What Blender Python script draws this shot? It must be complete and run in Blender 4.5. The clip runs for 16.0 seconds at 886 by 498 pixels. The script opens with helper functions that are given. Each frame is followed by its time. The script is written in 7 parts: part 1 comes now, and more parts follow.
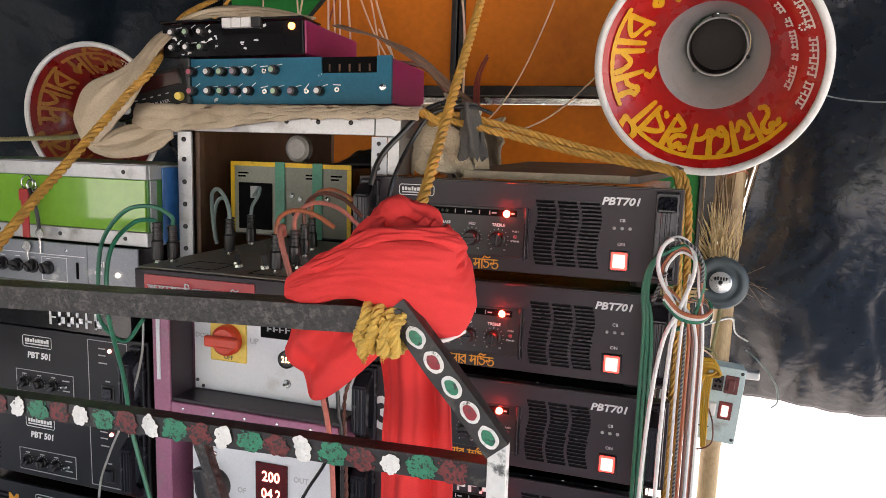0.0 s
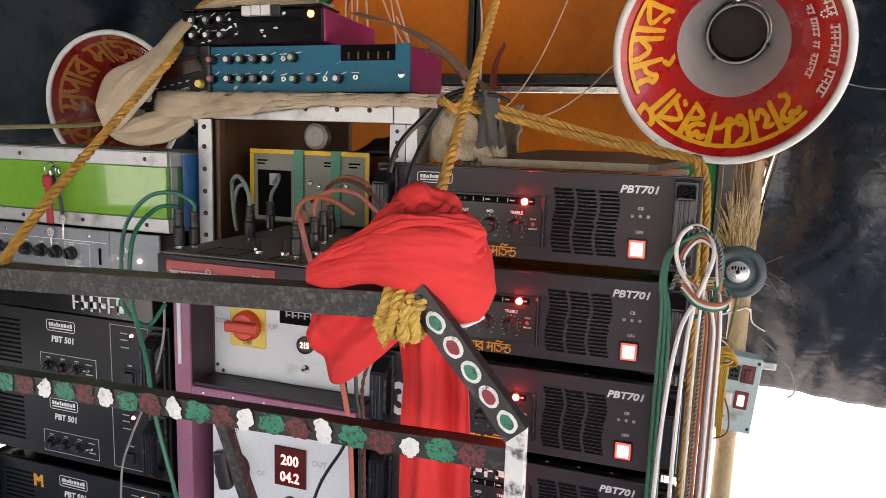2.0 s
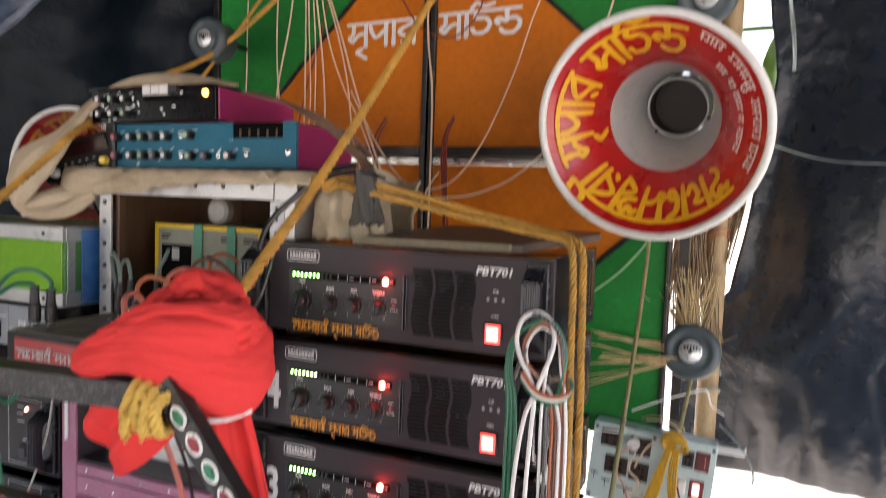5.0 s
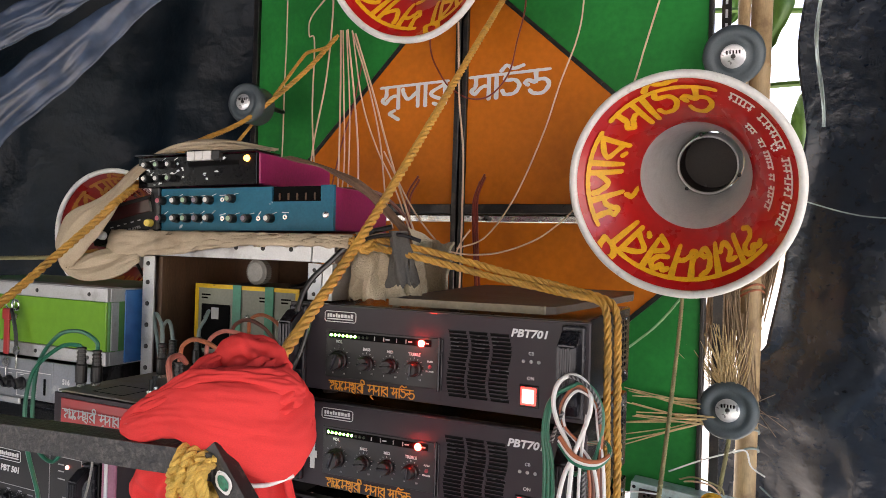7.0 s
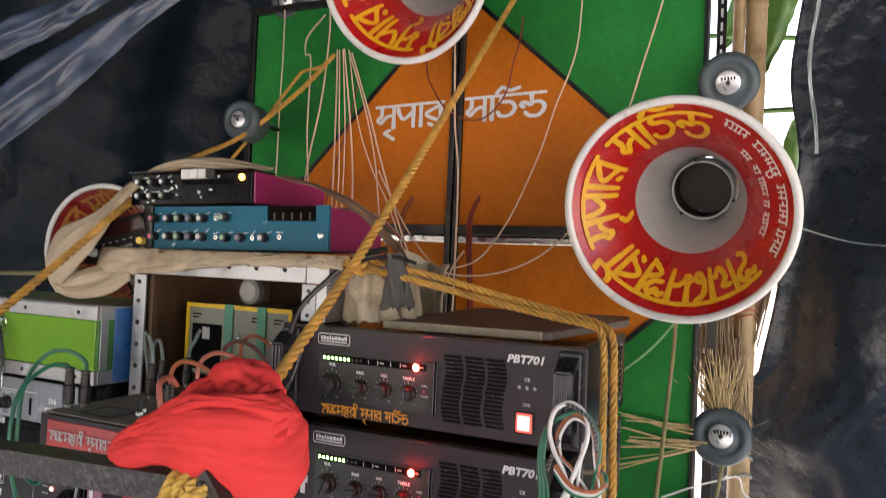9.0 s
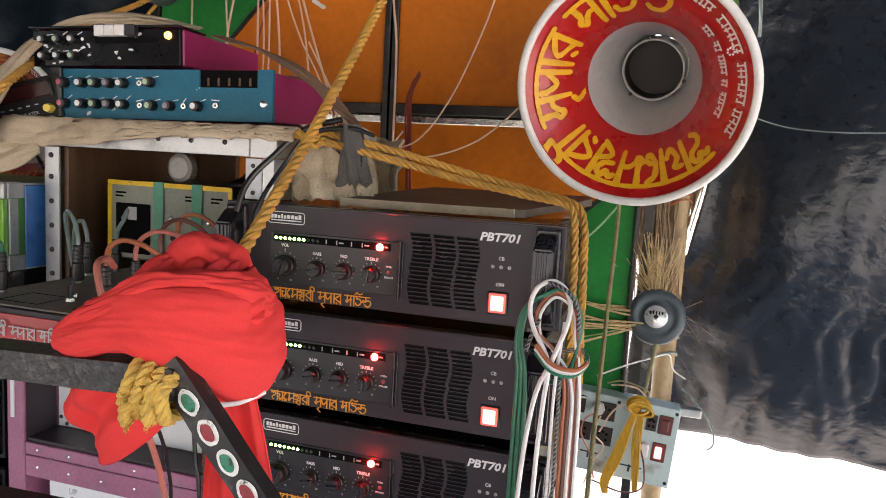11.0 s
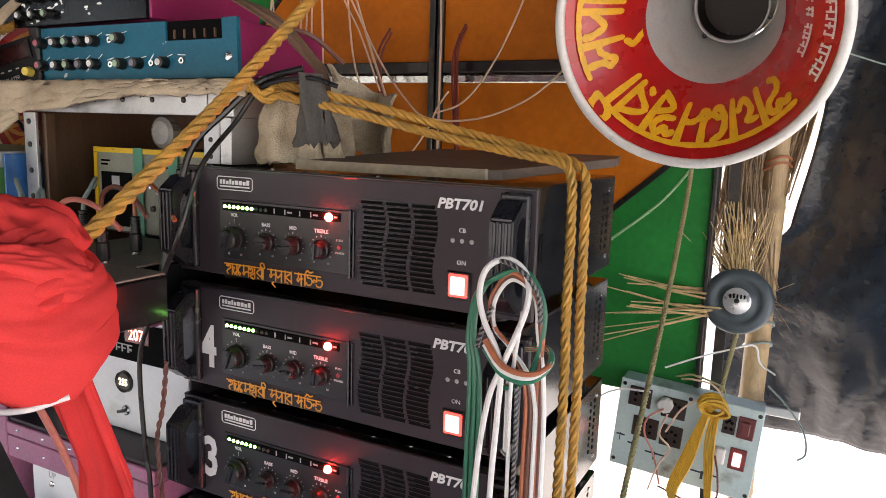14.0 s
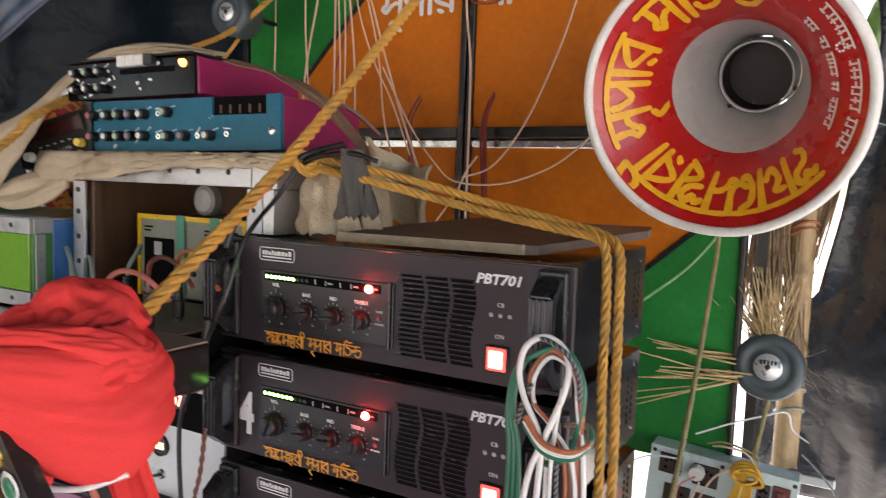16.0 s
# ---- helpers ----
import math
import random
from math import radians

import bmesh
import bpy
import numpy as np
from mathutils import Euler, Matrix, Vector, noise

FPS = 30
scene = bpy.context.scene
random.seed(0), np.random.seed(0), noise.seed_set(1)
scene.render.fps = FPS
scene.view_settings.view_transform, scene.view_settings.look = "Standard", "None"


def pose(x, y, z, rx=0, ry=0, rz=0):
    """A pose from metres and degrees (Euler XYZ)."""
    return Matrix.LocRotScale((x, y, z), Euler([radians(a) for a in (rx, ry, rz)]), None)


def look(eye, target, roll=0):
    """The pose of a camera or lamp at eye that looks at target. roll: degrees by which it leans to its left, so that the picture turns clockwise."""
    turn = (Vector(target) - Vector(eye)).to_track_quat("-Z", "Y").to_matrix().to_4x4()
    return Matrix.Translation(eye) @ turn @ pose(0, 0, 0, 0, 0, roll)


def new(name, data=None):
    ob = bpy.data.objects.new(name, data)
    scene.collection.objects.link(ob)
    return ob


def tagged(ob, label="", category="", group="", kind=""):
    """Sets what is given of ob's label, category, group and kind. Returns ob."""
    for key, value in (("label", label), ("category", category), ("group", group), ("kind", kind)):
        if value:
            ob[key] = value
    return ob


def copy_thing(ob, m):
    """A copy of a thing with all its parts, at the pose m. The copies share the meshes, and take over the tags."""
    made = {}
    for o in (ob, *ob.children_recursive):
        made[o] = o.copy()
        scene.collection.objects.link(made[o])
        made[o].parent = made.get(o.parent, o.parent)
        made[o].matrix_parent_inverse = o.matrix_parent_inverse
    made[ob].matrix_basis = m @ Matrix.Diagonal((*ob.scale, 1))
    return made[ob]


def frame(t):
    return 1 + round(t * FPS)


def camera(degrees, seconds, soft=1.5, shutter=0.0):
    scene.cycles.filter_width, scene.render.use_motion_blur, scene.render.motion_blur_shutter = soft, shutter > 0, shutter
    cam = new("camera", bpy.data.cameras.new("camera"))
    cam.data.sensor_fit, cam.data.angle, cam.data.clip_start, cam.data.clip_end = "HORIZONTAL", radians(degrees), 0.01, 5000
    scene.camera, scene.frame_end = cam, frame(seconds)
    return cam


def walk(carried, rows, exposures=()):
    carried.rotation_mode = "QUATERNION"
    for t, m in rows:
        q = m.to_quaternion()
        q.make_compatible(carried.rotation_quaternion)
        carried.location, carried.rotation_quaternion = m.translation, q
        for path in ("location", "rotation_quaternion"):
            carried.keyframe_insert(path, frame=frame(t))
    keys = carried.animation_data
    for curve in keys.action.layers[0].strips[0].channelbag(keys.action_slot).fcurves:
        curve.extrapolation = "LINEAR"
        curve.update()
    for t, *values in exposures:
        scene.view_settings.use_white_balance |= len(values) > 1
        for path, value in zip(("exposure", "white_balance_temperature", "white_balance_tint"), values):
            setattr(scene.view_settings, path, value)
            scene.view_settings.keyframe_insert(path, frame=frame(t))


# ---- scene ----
cam = camera(63.1, 16.0, soft=0.6, shutter=0.5)
PATH = [
    (0, (0.342, -0.047, 1.595), (-0.271, 1.836, 1.315), 1.7),
    (0.5, (0.341, -0.05, 1.594), (-0.28, 1.828, 1.296), 1.8),
    (1, (0.34, -0.056, 1.59), (-0.283, 1.82, 1.282), 1.8),
    (1.5, (0.333, -0.05, 1.587), (-0.296, 1.823, 1.276), 2.1),
    (2, (0.339, -0.055, 1.593), (-0.309, 1.811, 1.282), 1.8),
    (2.5, (0.367, -0.027, 1.597), (-0.255, 1.846, 1.275), 2.0),
    (3, (0.421, 0.03, 1.602), (-0.33, 1.855, 1.274), 1.6),
    (3.5, (0.493, 0.073, 1.605), (-0.334, 1.867, 1.298), 1.4),
    (4, (0.552, 0.086, 1.607), (-0.241, 1.904, 1.348), 2.0),
    (4.5, (0.573, 0.084, 1.606), (-0.213, 1.907, 1.362), 1.7),
    (5, (0.584, 0.077, 1.624), (-0.205, 1.91, 1.482), 2.0),
    (5.2, (0.58, 0.081, 1.638), (-0.194, 1.925, 1.597), 2.5),
    (7.3, (0.581, 0.055, 1.641), (-0.289, 1.855, 1.647), 1.7),
    (7.5, (0.579, 0.055, 1.644), (-0.288, 1.857, 1.667), 1.7),
    (8, (0.577, 0.056, 1.665), (-0.267, 1.866, 1.777), 2.2),
    (8.5, (0.574, 0.054, 1.668), (-0.281, 1.858, 1.793), 1.9),
    (9, (0.57, 0.06, 1.648), (-0.273, 1.873, 1.695), 2.5),
    (9.5, (0.581, 0.081, 1.633), (-0.21, 1.917, 1.579), 1.7),
    (10, (0.566, 0.098, 1.619), (-0.184, 1.946, 1.478), 1.6),
    (10.2, (0.544, 0.098, 1.617), (-0.183, 1.953, 1.448), 2.3),
    (12.3, (0.42, 0.148, 1.621), (-0.015, 2.079, 1.331), 1.6),
    (12.5, (0.44, 0.181, 1.617), (-0.092, 2.087, 1.325), 2.0),
    (13, (0.534, 0.28, 1.617), (-0.147, 2.139, 1.334), 1.7),
    (13.5, (0.582, 0.331, 1.604), (-0.274, 2.107, 1.269), 1.6),
    (14, (0.591, 0.336, 1.6), (-0.321, 2.086, 1.277), 1.8),
    (14.5, (0.59, 0.329, 1.599), (-0.336, 2.072, 1.276), 2.2),
    (15, (0.591, 0.324, 1.61), (-0.316, 2.085, 1.333), 2.6),
    (15.5, (0.588, 0.324, 1.617), (-0.316, 2.093, 1.383), 2.7),
    (16, (0.58, 0.311, 1.626), (-0.392, 2.049, 1.443), 2.0),
]
walk(cam, [(t, look(eye, target, roll)) for t, eye, target, roll in PATH], [(0.0, 2.1, 7700, 20)])

# ---- world and light ----
SUN_ELEV, SUN_AZ = 58.0, 20.0          # height of the sun; turn from +y (behind the painted wall) towards +x
world = bpy.data.worlds.new("sky")
scene.world = world
world.use_nodes = True
_nt = world.node_tree
_sky = _nt.nodes.new("ShaderNodeTexSky")
_sky.sky_type, _sky.sun_disc = "NISHITA", False
_sky.sun_elevation, _sky.sun_rotation = radians(SUN_ELEV), radians(SUN_AZ)
_nt.links.new(_sky.outputs[0], _nt.nodes["Background"].inputs[0])
_nt.nodes["Background"].inputs[1].default_value = 0.15
_sd = bpy.data.lights.new("sun", "SUN")
_sd.energy, _sd.angle, _sd.color = 4.5, radians(0.6), (1.0, 0.95, 0.88)
_az, _el = radians(SUN_AZ), radians(SUN_ELEV)
sun = new("sun", _sd)
sun.matrix_world = look((8 * math.sin(_az) * math.cos(_el), 8 * math.cos(_az) * math.cos(_el), 8 * math.sin(_el)), (0, 0, 0))


# ---- materials ----
def mat(name, col, rough=0.5, metal=0.0, var=0.18, scale=14.0, bump=0.12, bscale=160.0, spec=0.5, coat=0.0,
        dirt=None, dirt_scale=6.0, dirt_lo=0.52, dirt_hi=0.7, rvar=0.12, stretch=(1, 1, 1), dist=0.002):
    m = bpy.data.materials.new(name)
    m.use_nodes = True
    nt = m.node_tree
    N, L = nt.nodes.new, nt.links.new
    p = nt.nodes["Principled BSDF"]
    p.inputs["Metallic"].default_value = metal
    p.inputs["Specular IOR Level"].default_value = spec
    p.inputs["Coat Weight"].default_value = coat
    tc, mp = N("ShaderNodeTexCoord"), N("ShaderNodeMapping")
    mp.inputs["Scale"].default_value = stretch
    L(tc.outputs["Object"], mp.inputs["Vector"])
    n1, n2 = N("ShaderNodeTexNoise"), N("ShaderNodeTexNoise")
    n1.inputs["Scale"].default_value, n1.inputs["Detail"].default_value = scale, 6
    n2.inputs["Scale"].default_value, n2.inputs["Detail"].default_value = bscale, 5
    L(mp.outputs[0], n1.inputs["Vector"])
    L(mp.outputs[0], n2.inputs["Vector"])
    mx = N("ShaderNodeMix")
    mx.data_type = "RGBA"
    mx.inputs["A"].default_value = (*[max(0, c * (1 - var)) for c in col], 1)
    mx.inputs["B"].default_value = (*[min(1, c * (1 + var)) for c in col], 1)
    add = N("ShaderNodeMath")
    add.operation = "MULTIPLY_ADD"
    add.inputs[1].default_value, add.inputs[2].default_value = 0.45, 0.28
    ad2 = N("ShaderNodeMath")
    ad2.operation = "MULTIPLY_ADD"
    ad2.inputs[1].default_value = 0.55
    L(n2.outputs["Fac"], add.inputs[0])
    L(n1.outputs["Fac"], ad2.inputs[0])
    sub = N("ShaderNodeMath")
    sub.operation = "SUBTRACT"
    sub.inputs[1].default_value = 0.28
    L(add.outputs[0], sub.inputs[0])
    L(sub.outputs[0], ad2.inputs[2])
    rp = N("ShaderNodeMapRange")
    rp.inputs["From Min"].default_value, rp.inputs["From Max"].default_value = 0.32, 0.68
    L(ad2.outputs[0], rp.inputs["Value"])
    L(rp.outputs[0], mx.inputs["Factor"])
    out = mx.outputs["Result"]
    if dirt:
        n3 = N("ShaderNodeTexNoise")
        n3.inputs["Scale"].default_value, n3.inputs["Detail"].default_value, n3.inputs["Roughness"].default_value = dirt_scale, 9, 0.65
        L(tc.outputs["Object"], n3.inputs["Vector"])
        r3 = N("ShaderNodeMapRange")
        r3.inputs["From Min"].default_value, r3.inputs["From Max"].default_value = dirt_lo, dirt_hi
        L(n3.outputs["Fac"], r3.inputs["Value"])
        m3 = N("ShaderNodeMix")
        m3.data_type = "RGBA"
        m3.inputs["B"].default_value = (*dirt, 1)
        L(r3.outputs[0], m3.inputs["Factor"])
        L(out, m3.inputs["A"])
        out = m3.outputs["Result"]
    L(out, p.inputs["Base Color"])
    rr = N("ShaderNodeMapRange")
    rr.inputs["To Min"].default_value, rr.inputs["To Max"].default_value = max(0.03, rough - rvar), min(1, rough + rvar)
    L(n1.outputs["Fac"], rr.inputs["Value"])
    L(rr.outputs[0], p.inputs["Roughness"])
    if bump:
        b = N("ShaderNodeBump")
        b.inputs["Strength"].default_value, b.inputs["Distance"].default_value = bump, dist
        L(n2.outputs["Fac"], b.inputs["Height"])
        L(b.outputs[0], p.inputs["Normal"])
    return m


def glow(name, col, strength):
    m = bpy.data.materials.new(name)
    m.use_nodes = True
    p = m.node_tree.nodes["Principled BSDF"]
    p.inputs["Base Color"].default_value = (*[c * 0.6 for c in col], 1)
    p.inputs["Emission Color"].default_value = (*col, 1)
    p.inputs["Emission Strength"].default_value = strength
    p.inputs["Roughness"].default_value = 0.3
    return m


BLACK = mat("black_powder_coat", (0.036, 0.028, 0.034), 0.40, 0, 0.25, 9, 0.25, 900, spec=0.28, dirt=(0.05, 0.045, 0.04), dirt_scale=7, dirt_lo=0.56, dirt_hi=0.85, dist=0.0006)
CASE = mat("amp_case_paint", (0.0105, 0.0108, 0.012), 0.15, 0, 0.3, 8, 0.05, 600, spec=0.5, rvar=0.05, dirt=(0.028, 0.027, 0.027), dirt_scale=9, dirt_lo=0.55, dirt_hi=0.8, dist=0.0006)
DEEPBLACK = mat("deep_black_enamel", (0.0075, 0.009, 0.0105), 0.32, 0, 0.25, 9, 0.15, 900, spec=0.3, dirt=(0.03, 0.03, 0.03), dirt_scale=7, dirt_lo=0.58, dirt_hi=0.88, dist=0.0006)
PLASTIC = mat("black_plastic", (0.012, 0.012, 0.013), 0.33, 0, 0.2, 30, 0.08, 500)
# vents and holes are filled faces, their inner shade painted black; dark plates too
SLOT = mat("slot_shadow_black", (0.006, 0.006, 0.006), 0.9, 0, 0.2, 30, 0, spec=0.04)
HANDLE = mat("ribbed_handle_paint", (0.02, 0.021, 0.026), 0.25, 0.3, 0.2, 25, 0.05, 400)
CHROME = mat("dull_chrome", (0.62, 0.62, 0.60), 0.25, 1.0, 0.12, 30, 0.05, 300)
ALU = mat("scratched_aluminium", (0.50, 0.51, 0.51), 0.42, 0.7, 0.18, 18, 0.15, 420, dirt=(0.20, 0.18, 0.16), dirt_scale=14, dirt_lo=0.55, dirt_hi=0.78)
WHITEPAINT = mat("white_print", (0.78, 0.78, 0.77), 0.5, 0, 0.08, 50, 0.05, 400)
GREYPRINT = mat("grey_print", (0.42, 0.42, 0.42), 0.5, 0, 0.1, 50, 0)
AMBER = mat("amber_vinyl", (0.80, 0.33, 0.03), 0.45, 0, 0.1, 40, 0.05, 300)
YELLOWP = mat("yellow_brush_paint", (0.83, 0.43, 0.02), 0.4, 0, 0.16, 40, 0.2, 220)
LED_RED = glow("red_led", (1.0, 0.03, 0.02), 90)
LED_RED_CORE = glow("red_led_core", (1.0, 0.55, 0.5), 5)
LED_GREEN = glow("green_led", (0.25, 1.0, 0.2), 4)
LED_ORANGE = glow("amber_pilot_lamp", (1.0, 0.36, 0.05), 4)
LED_WHITE = glow("white_pilot_lamp", (1.0, 0.9, 0.85), 4)
LED_PINK = glow("pink_pilot_lamp", (1.0, 0.25, 0.2), 4)
SWITCH_RIM = glow("red_lit_rocker", (1.0, 0.035, 0.03), 1.6)
SWITCH_CORE = glow("white_lit_rocker", (1.0, 0.40, 0.38), 0.75)
DIGIT = glow("red_digits", (1.0, 0.30, 0.24), 1.5)
DIGIT_AMBER = glow("amber_digits", (1.0, 0.70, 0.35), 1.4)
DISPLAY = mat("dark_red_display_window", (0.09, 0.008, 0.008), 0.15, 0, 0.1, 30, 0)
LED_OFF = mat("unlit_led", (0.05, 0.07, 0.05), 0.3, 0, 0.1, 50, 0)
PURPLELED = mat("red_button", (0.32, 0.06, 0.07), 0.35, 0, 0.1, 50, 0)
ORANGE = mat("orange_enamel_paint", (0.62, 0.165, 0.012), 0.5, 0, 0.14, 3.2, 0.12, 60, spec=0.2, dirt=(0.36, 0.09, 0.012), dirt_scale=2.5, dirt_lo=0.54, dirt_hi=0.8)
GREEN = mat("green_enamel_paint", (0.006, 0.235, 0.045), 0.5, 0, 0.2, 3.0, 0.12, 60, spec=0.18, dirt=(0.01, 0.12, 0.03), dirt_scale=2.3, dirt_lo=0.5, dirt_hi=0.8)
IRON = mat("dark_angle_iron", (0.045, 0.043, 0.042), 0.32, 0.8, 0.3, 18, 0.2, 240, dirt=(0.12, 0.09, 0.07), dirt_scale=16, dirt_lo=0.55, dirt_hi=0.72)
BARPAINT = mat("worn_black_bar_paint", (0.016, 0.015, 0.015), 0.40, 0.1, 0.4, 30, 0.7, 170, dirt=(0.075, 0.068, 0.062), dirt_scale=150, dirt_lo=0.51, dirt_hi=0.63, dist=0.003)
BARBLACK = mat("black_bar_paint", (0.014, 0.013, 0.013), 0.4, 0.0, 0.3, 30, 0.3, 150, dirt=(0.08, 0.07, 0.06), dirt_scale=60, dirt_lo=0.58, dirt_hi=0.7)
BARWHITE = mat("chipped_white_bar_paint", (0.68, 0.68, 0.66), 0.5, 0, 0.12, 30, 0.3, 120, dirt=(0.10, 0.10, 0.10), dirt_scale=50, dirt_lo=0.56, dirt_hi=0.66)
DOTGREEN = mat("green_dot_paint", (0.008, 0.20, 0.11), 0.45, 0, 0.25, 60, 0.3, 200, dirt=(0.02, 0.03, 0.025), dirt_scale=260, dirt_lo=0.53, dirt_hi=0.60)
DOTRED = mat("crimson_dot_paint", (0.30, 0.02, 0.03), 0.45, 0, 0.25, 60, 0.3, 200, dirt=(0.05, 0.03, 0.03), dirt_scale=110, dirt_lo=0.55, dirt_hi=0.7)
DOTRED2 = mat("faded_maroon_dot_paint", (0.16, 0.022, 0.022), 0.5, 0, 0.3, 60, 0.3, 200, dirt=(0.02, 0.018, 0.018), dirt_scale=260, dirt_lo=0.49, dirt_hi=0.57)
DOTWHITE = mat("chipped_white_dot_paint", (0.80, 0.79, 0.76), 0.55, 0, 0.1, 60, 0.6, 300, dirt=(0.12, 0.11, 0.10), dirt_scale=120, dirt_lo=0.60, dirt_hi=0.68)
REDCLOTH = mat("red_cotton_cloth", (0.72, 0.048, 0.046), 0.85, 0, 0.16, 9, 0.35, 900, spec=0.2, dist=0.0006)
ROPE = mat("golden_nylon_rope", (0.56, 0.29, 0.055), 0.6, 0, 0.3, 40, 0.6, 700, dirt=(0.30, 0.17, 0.05), dirt_scale=30, dirt_lo=0.5, dirt_hi=0.75)
KNOTROPE = mat("yellow_jute_knot", (0.72, 0.45, 0.10), 0.7, 0, 0.28, 40, 0.7, 600, dirt=(0.40, 0.22, 0.06), dirt_scale=35, dirt_lo=0.52, dirt_hi=0.75)
OLDROPE = mat("weathered_green_rope", (0.30, 0.27, 0.13), 0.75, 0, 0.3, 40, 0.6, 600)
BEIGE = mat("beige_terry_cloth", (0.52, 0.42, 0.30), 0.95, 0, 0.2, 12, 0.4, 420, spec=0.1, dirt=(0.33, 0.24, 0.16), dirt_scale=10, dirt_lo=0.5, dirt_hi=0.75, dist=0.004)
GREYCLOTH = mat("grey_strap_cloth", (0.085, 0.078, 0.07), 0.9, 0, 0.3, 20, 0.6, 300)
TEAL = mat("teal_blue_panel_paint", (0.003, 0.115, 0.18), 0.45, 0, 0.2, 8, 0.15, 250, spec=0.25, dirt=(0.55, 0.6, 0.6), dirt_scale=34, dirt_lo=0.655, dirt_hi=0.68)
MAGENTA = mat("magenta_side_paint", (0.30, 0.017, 0.095), 0.4, 0, 0.2, 7, 0.15, 200)
PINK = mat("pink_mauve_rack_paint", (0.34, 0.12, 0.20), 0.35, 0, 0.25, 9, 0.2, 200, dirt=(0.22, 0.17, 0.18), dirt_scale=14, dirt_lo=0.5, dirt_hi=0.72)
CHIPBLACK = mat("chipped_black_panel", (0.007, 0.007, 0.008), 0.16, 0, 0.3, 20, 0.1, 300, spec=0.2, dirt=(0.72, 0.72, 0.72), dirt_scale=30, dirt_lo=0.665, dirt_hi=0.68)
WHITEPANEL = mat("pale_grey_white_panel", (0.66, 0.68, 0.70), 0.45, 0, 0.08, 8, 0.06, 300, dirt=(0.45, 0.44, 0.42), dirt_scale=10, dirt_lo=0.6, dirt_hi=0.8)
GREENPANEL = mat("glossy_lime_green_panel", (0.20, 0.46, 0.05), 0.10, 0, 0.12, 4, 0.03, 60, coat=0.6, rvar=0.06)
GREENSIDE = mat("dull_green_side", (0.09, 0.30, 0.08), 0.4, 0, 0.2, 8, 0.05, 100)
BLUE = mat("blue_film", (0.03, 0.16, 0.42), 0.25, 0, 0.2, 20, 0.3, 60)
STEELGREY = mat("grey_mixer_panel", (0.25, 0.27, 0.29), 0.4, 0.3, 0.2, 10, 0.1, 300, dirt=(0.5, 0.5, 0.5), dirt_scale=20, dirt_lo=0.6, dirt_hi=0.7)
GREYTOP = mat("worn_grey_top_plate", (0.25, 0.235, 0.205), 0.5, 0.1, 0.3, 12, 0.2, 250, dirt=(0.23, 0.18, 0.10), dirt_scale=11, dirt_lo=0.5, dirt_hi=0.7)
REDLABEL = mat("red_acrylic_label", (0.42, 0.012, 0.015), 0.3, 0, 0.1, 10, 0.03, 100)
YELLOWTAPE = mat("yellow_tape", (0.80, 0.50, 0.02), 0.5, 0, 0.15, 30, 0.2, 200, dirt=(0.05, 0.04, 0.02), dirt_scale=50, dirt_lo=0.63, dirt_hi=0.68)
OLIVE = mat("dull_olive_grey_panel", (0.24, 0.25, 0.20), 0.55, 0, 0.2, 12, 0.15, 200)
TEALTAPE = mat("sea_green_tape", (0.05, 0.26, 0.17), 0.5, 0, 0.2, 20, 0.15, 200)
WOODBROWN = mat("brown_stained_plywood", (0.10, 0.05, 0.026), 0.5, 0, 0.35, 8, 0.25, 90, stretch=(1, 6, 1))
BOARD = mat("dusty_wooden_board", (0.075, 0.050, 0.036), 0.55, 0, 0.3, 10, 0.4, 120, dirt=(0.13, 0.10, 0.08), dirt_scale=8, dirt_lo=0.45, dirt_hi=0.7, stretch=(1, 4, 4))
BOARDEDGE = mat("pale_raw_board_edge", (0.30, 0.25, 0.18), 0.8, 0, 0.3, 18, 0.5, 150)
DECKWOOD = mat("rough_deck_wood", (0.16, 0.10, 0.065), 0.8, 0, 0.3, 10, 0.5, 90, stretch=(1, 5, 5))
BAMBOO = mat("dry_bamboo", (0.42, 0.29, 0.15), 0.5, 0, 0.28, 12, 0.25, 110, dirt=(0.20, 0.12, 0.06), dirt_scale=16, dirt_lo=0.5, dirt_hi=0.75, stretch=(3, 3, 0.5))
STRAW = mat("dry_broom_straw", (0.52, 0.38, 0.19), 0.7, 0, 0.35, 30, 0.2, 200)
THATCH = mat("brown_dead_leaf_strips", (0.25, 0.17, 0.10), 0.8, 0, 0.4, 30, 0.3, 150)
TARP = mat("black_plastic_sheet", (0.007, 0.013, 0.022), 0.26, 0, 0.3, 2.5, 0.45, 42, spec=0.5, dirt=(0.014, 0.021, 0.032), dirt_scale=3.0, dirt_lo=0.55, dirt_hi=0.85, rvar=0.05, dist=0.006)
HORNRED = mat("red_horn_enamel", (0.50, 0.012, 0.012), 0.28, 0, 0.12, 9, 0.05, 80, coat=0.4)
HORNGREY = mat("grey_horn_throat", (0.52, 0.52, 0.50), 0.5, 0, 0.12, 9, 0.1, 200, dirt=(0.30, 0.29, 0.27), dirt_scale=9, dirt_lo=0.52, dirt_hi=0.8)
HORNRIM = mat("white_rolled_rim", (0.76, 0.75, 0.71), 0.45, 0, 0.1, 20, 0.15, 160, dirt=(0.30, 0.26, 0.22), dirt_scale=18, dirt_lo=0.6, dirt_hi=0.75)
PALEPINK = mat("pale_lettering", (0.80, 0.66, 0.60), 0.5, 0, 0.1, 40, 0.1, 200)
DRIVER = mat("dark_driver_cast_metal", (0.075, 0.098, 0.108), 0.45, 0.2, 0.22, 18, 0.25, 300)
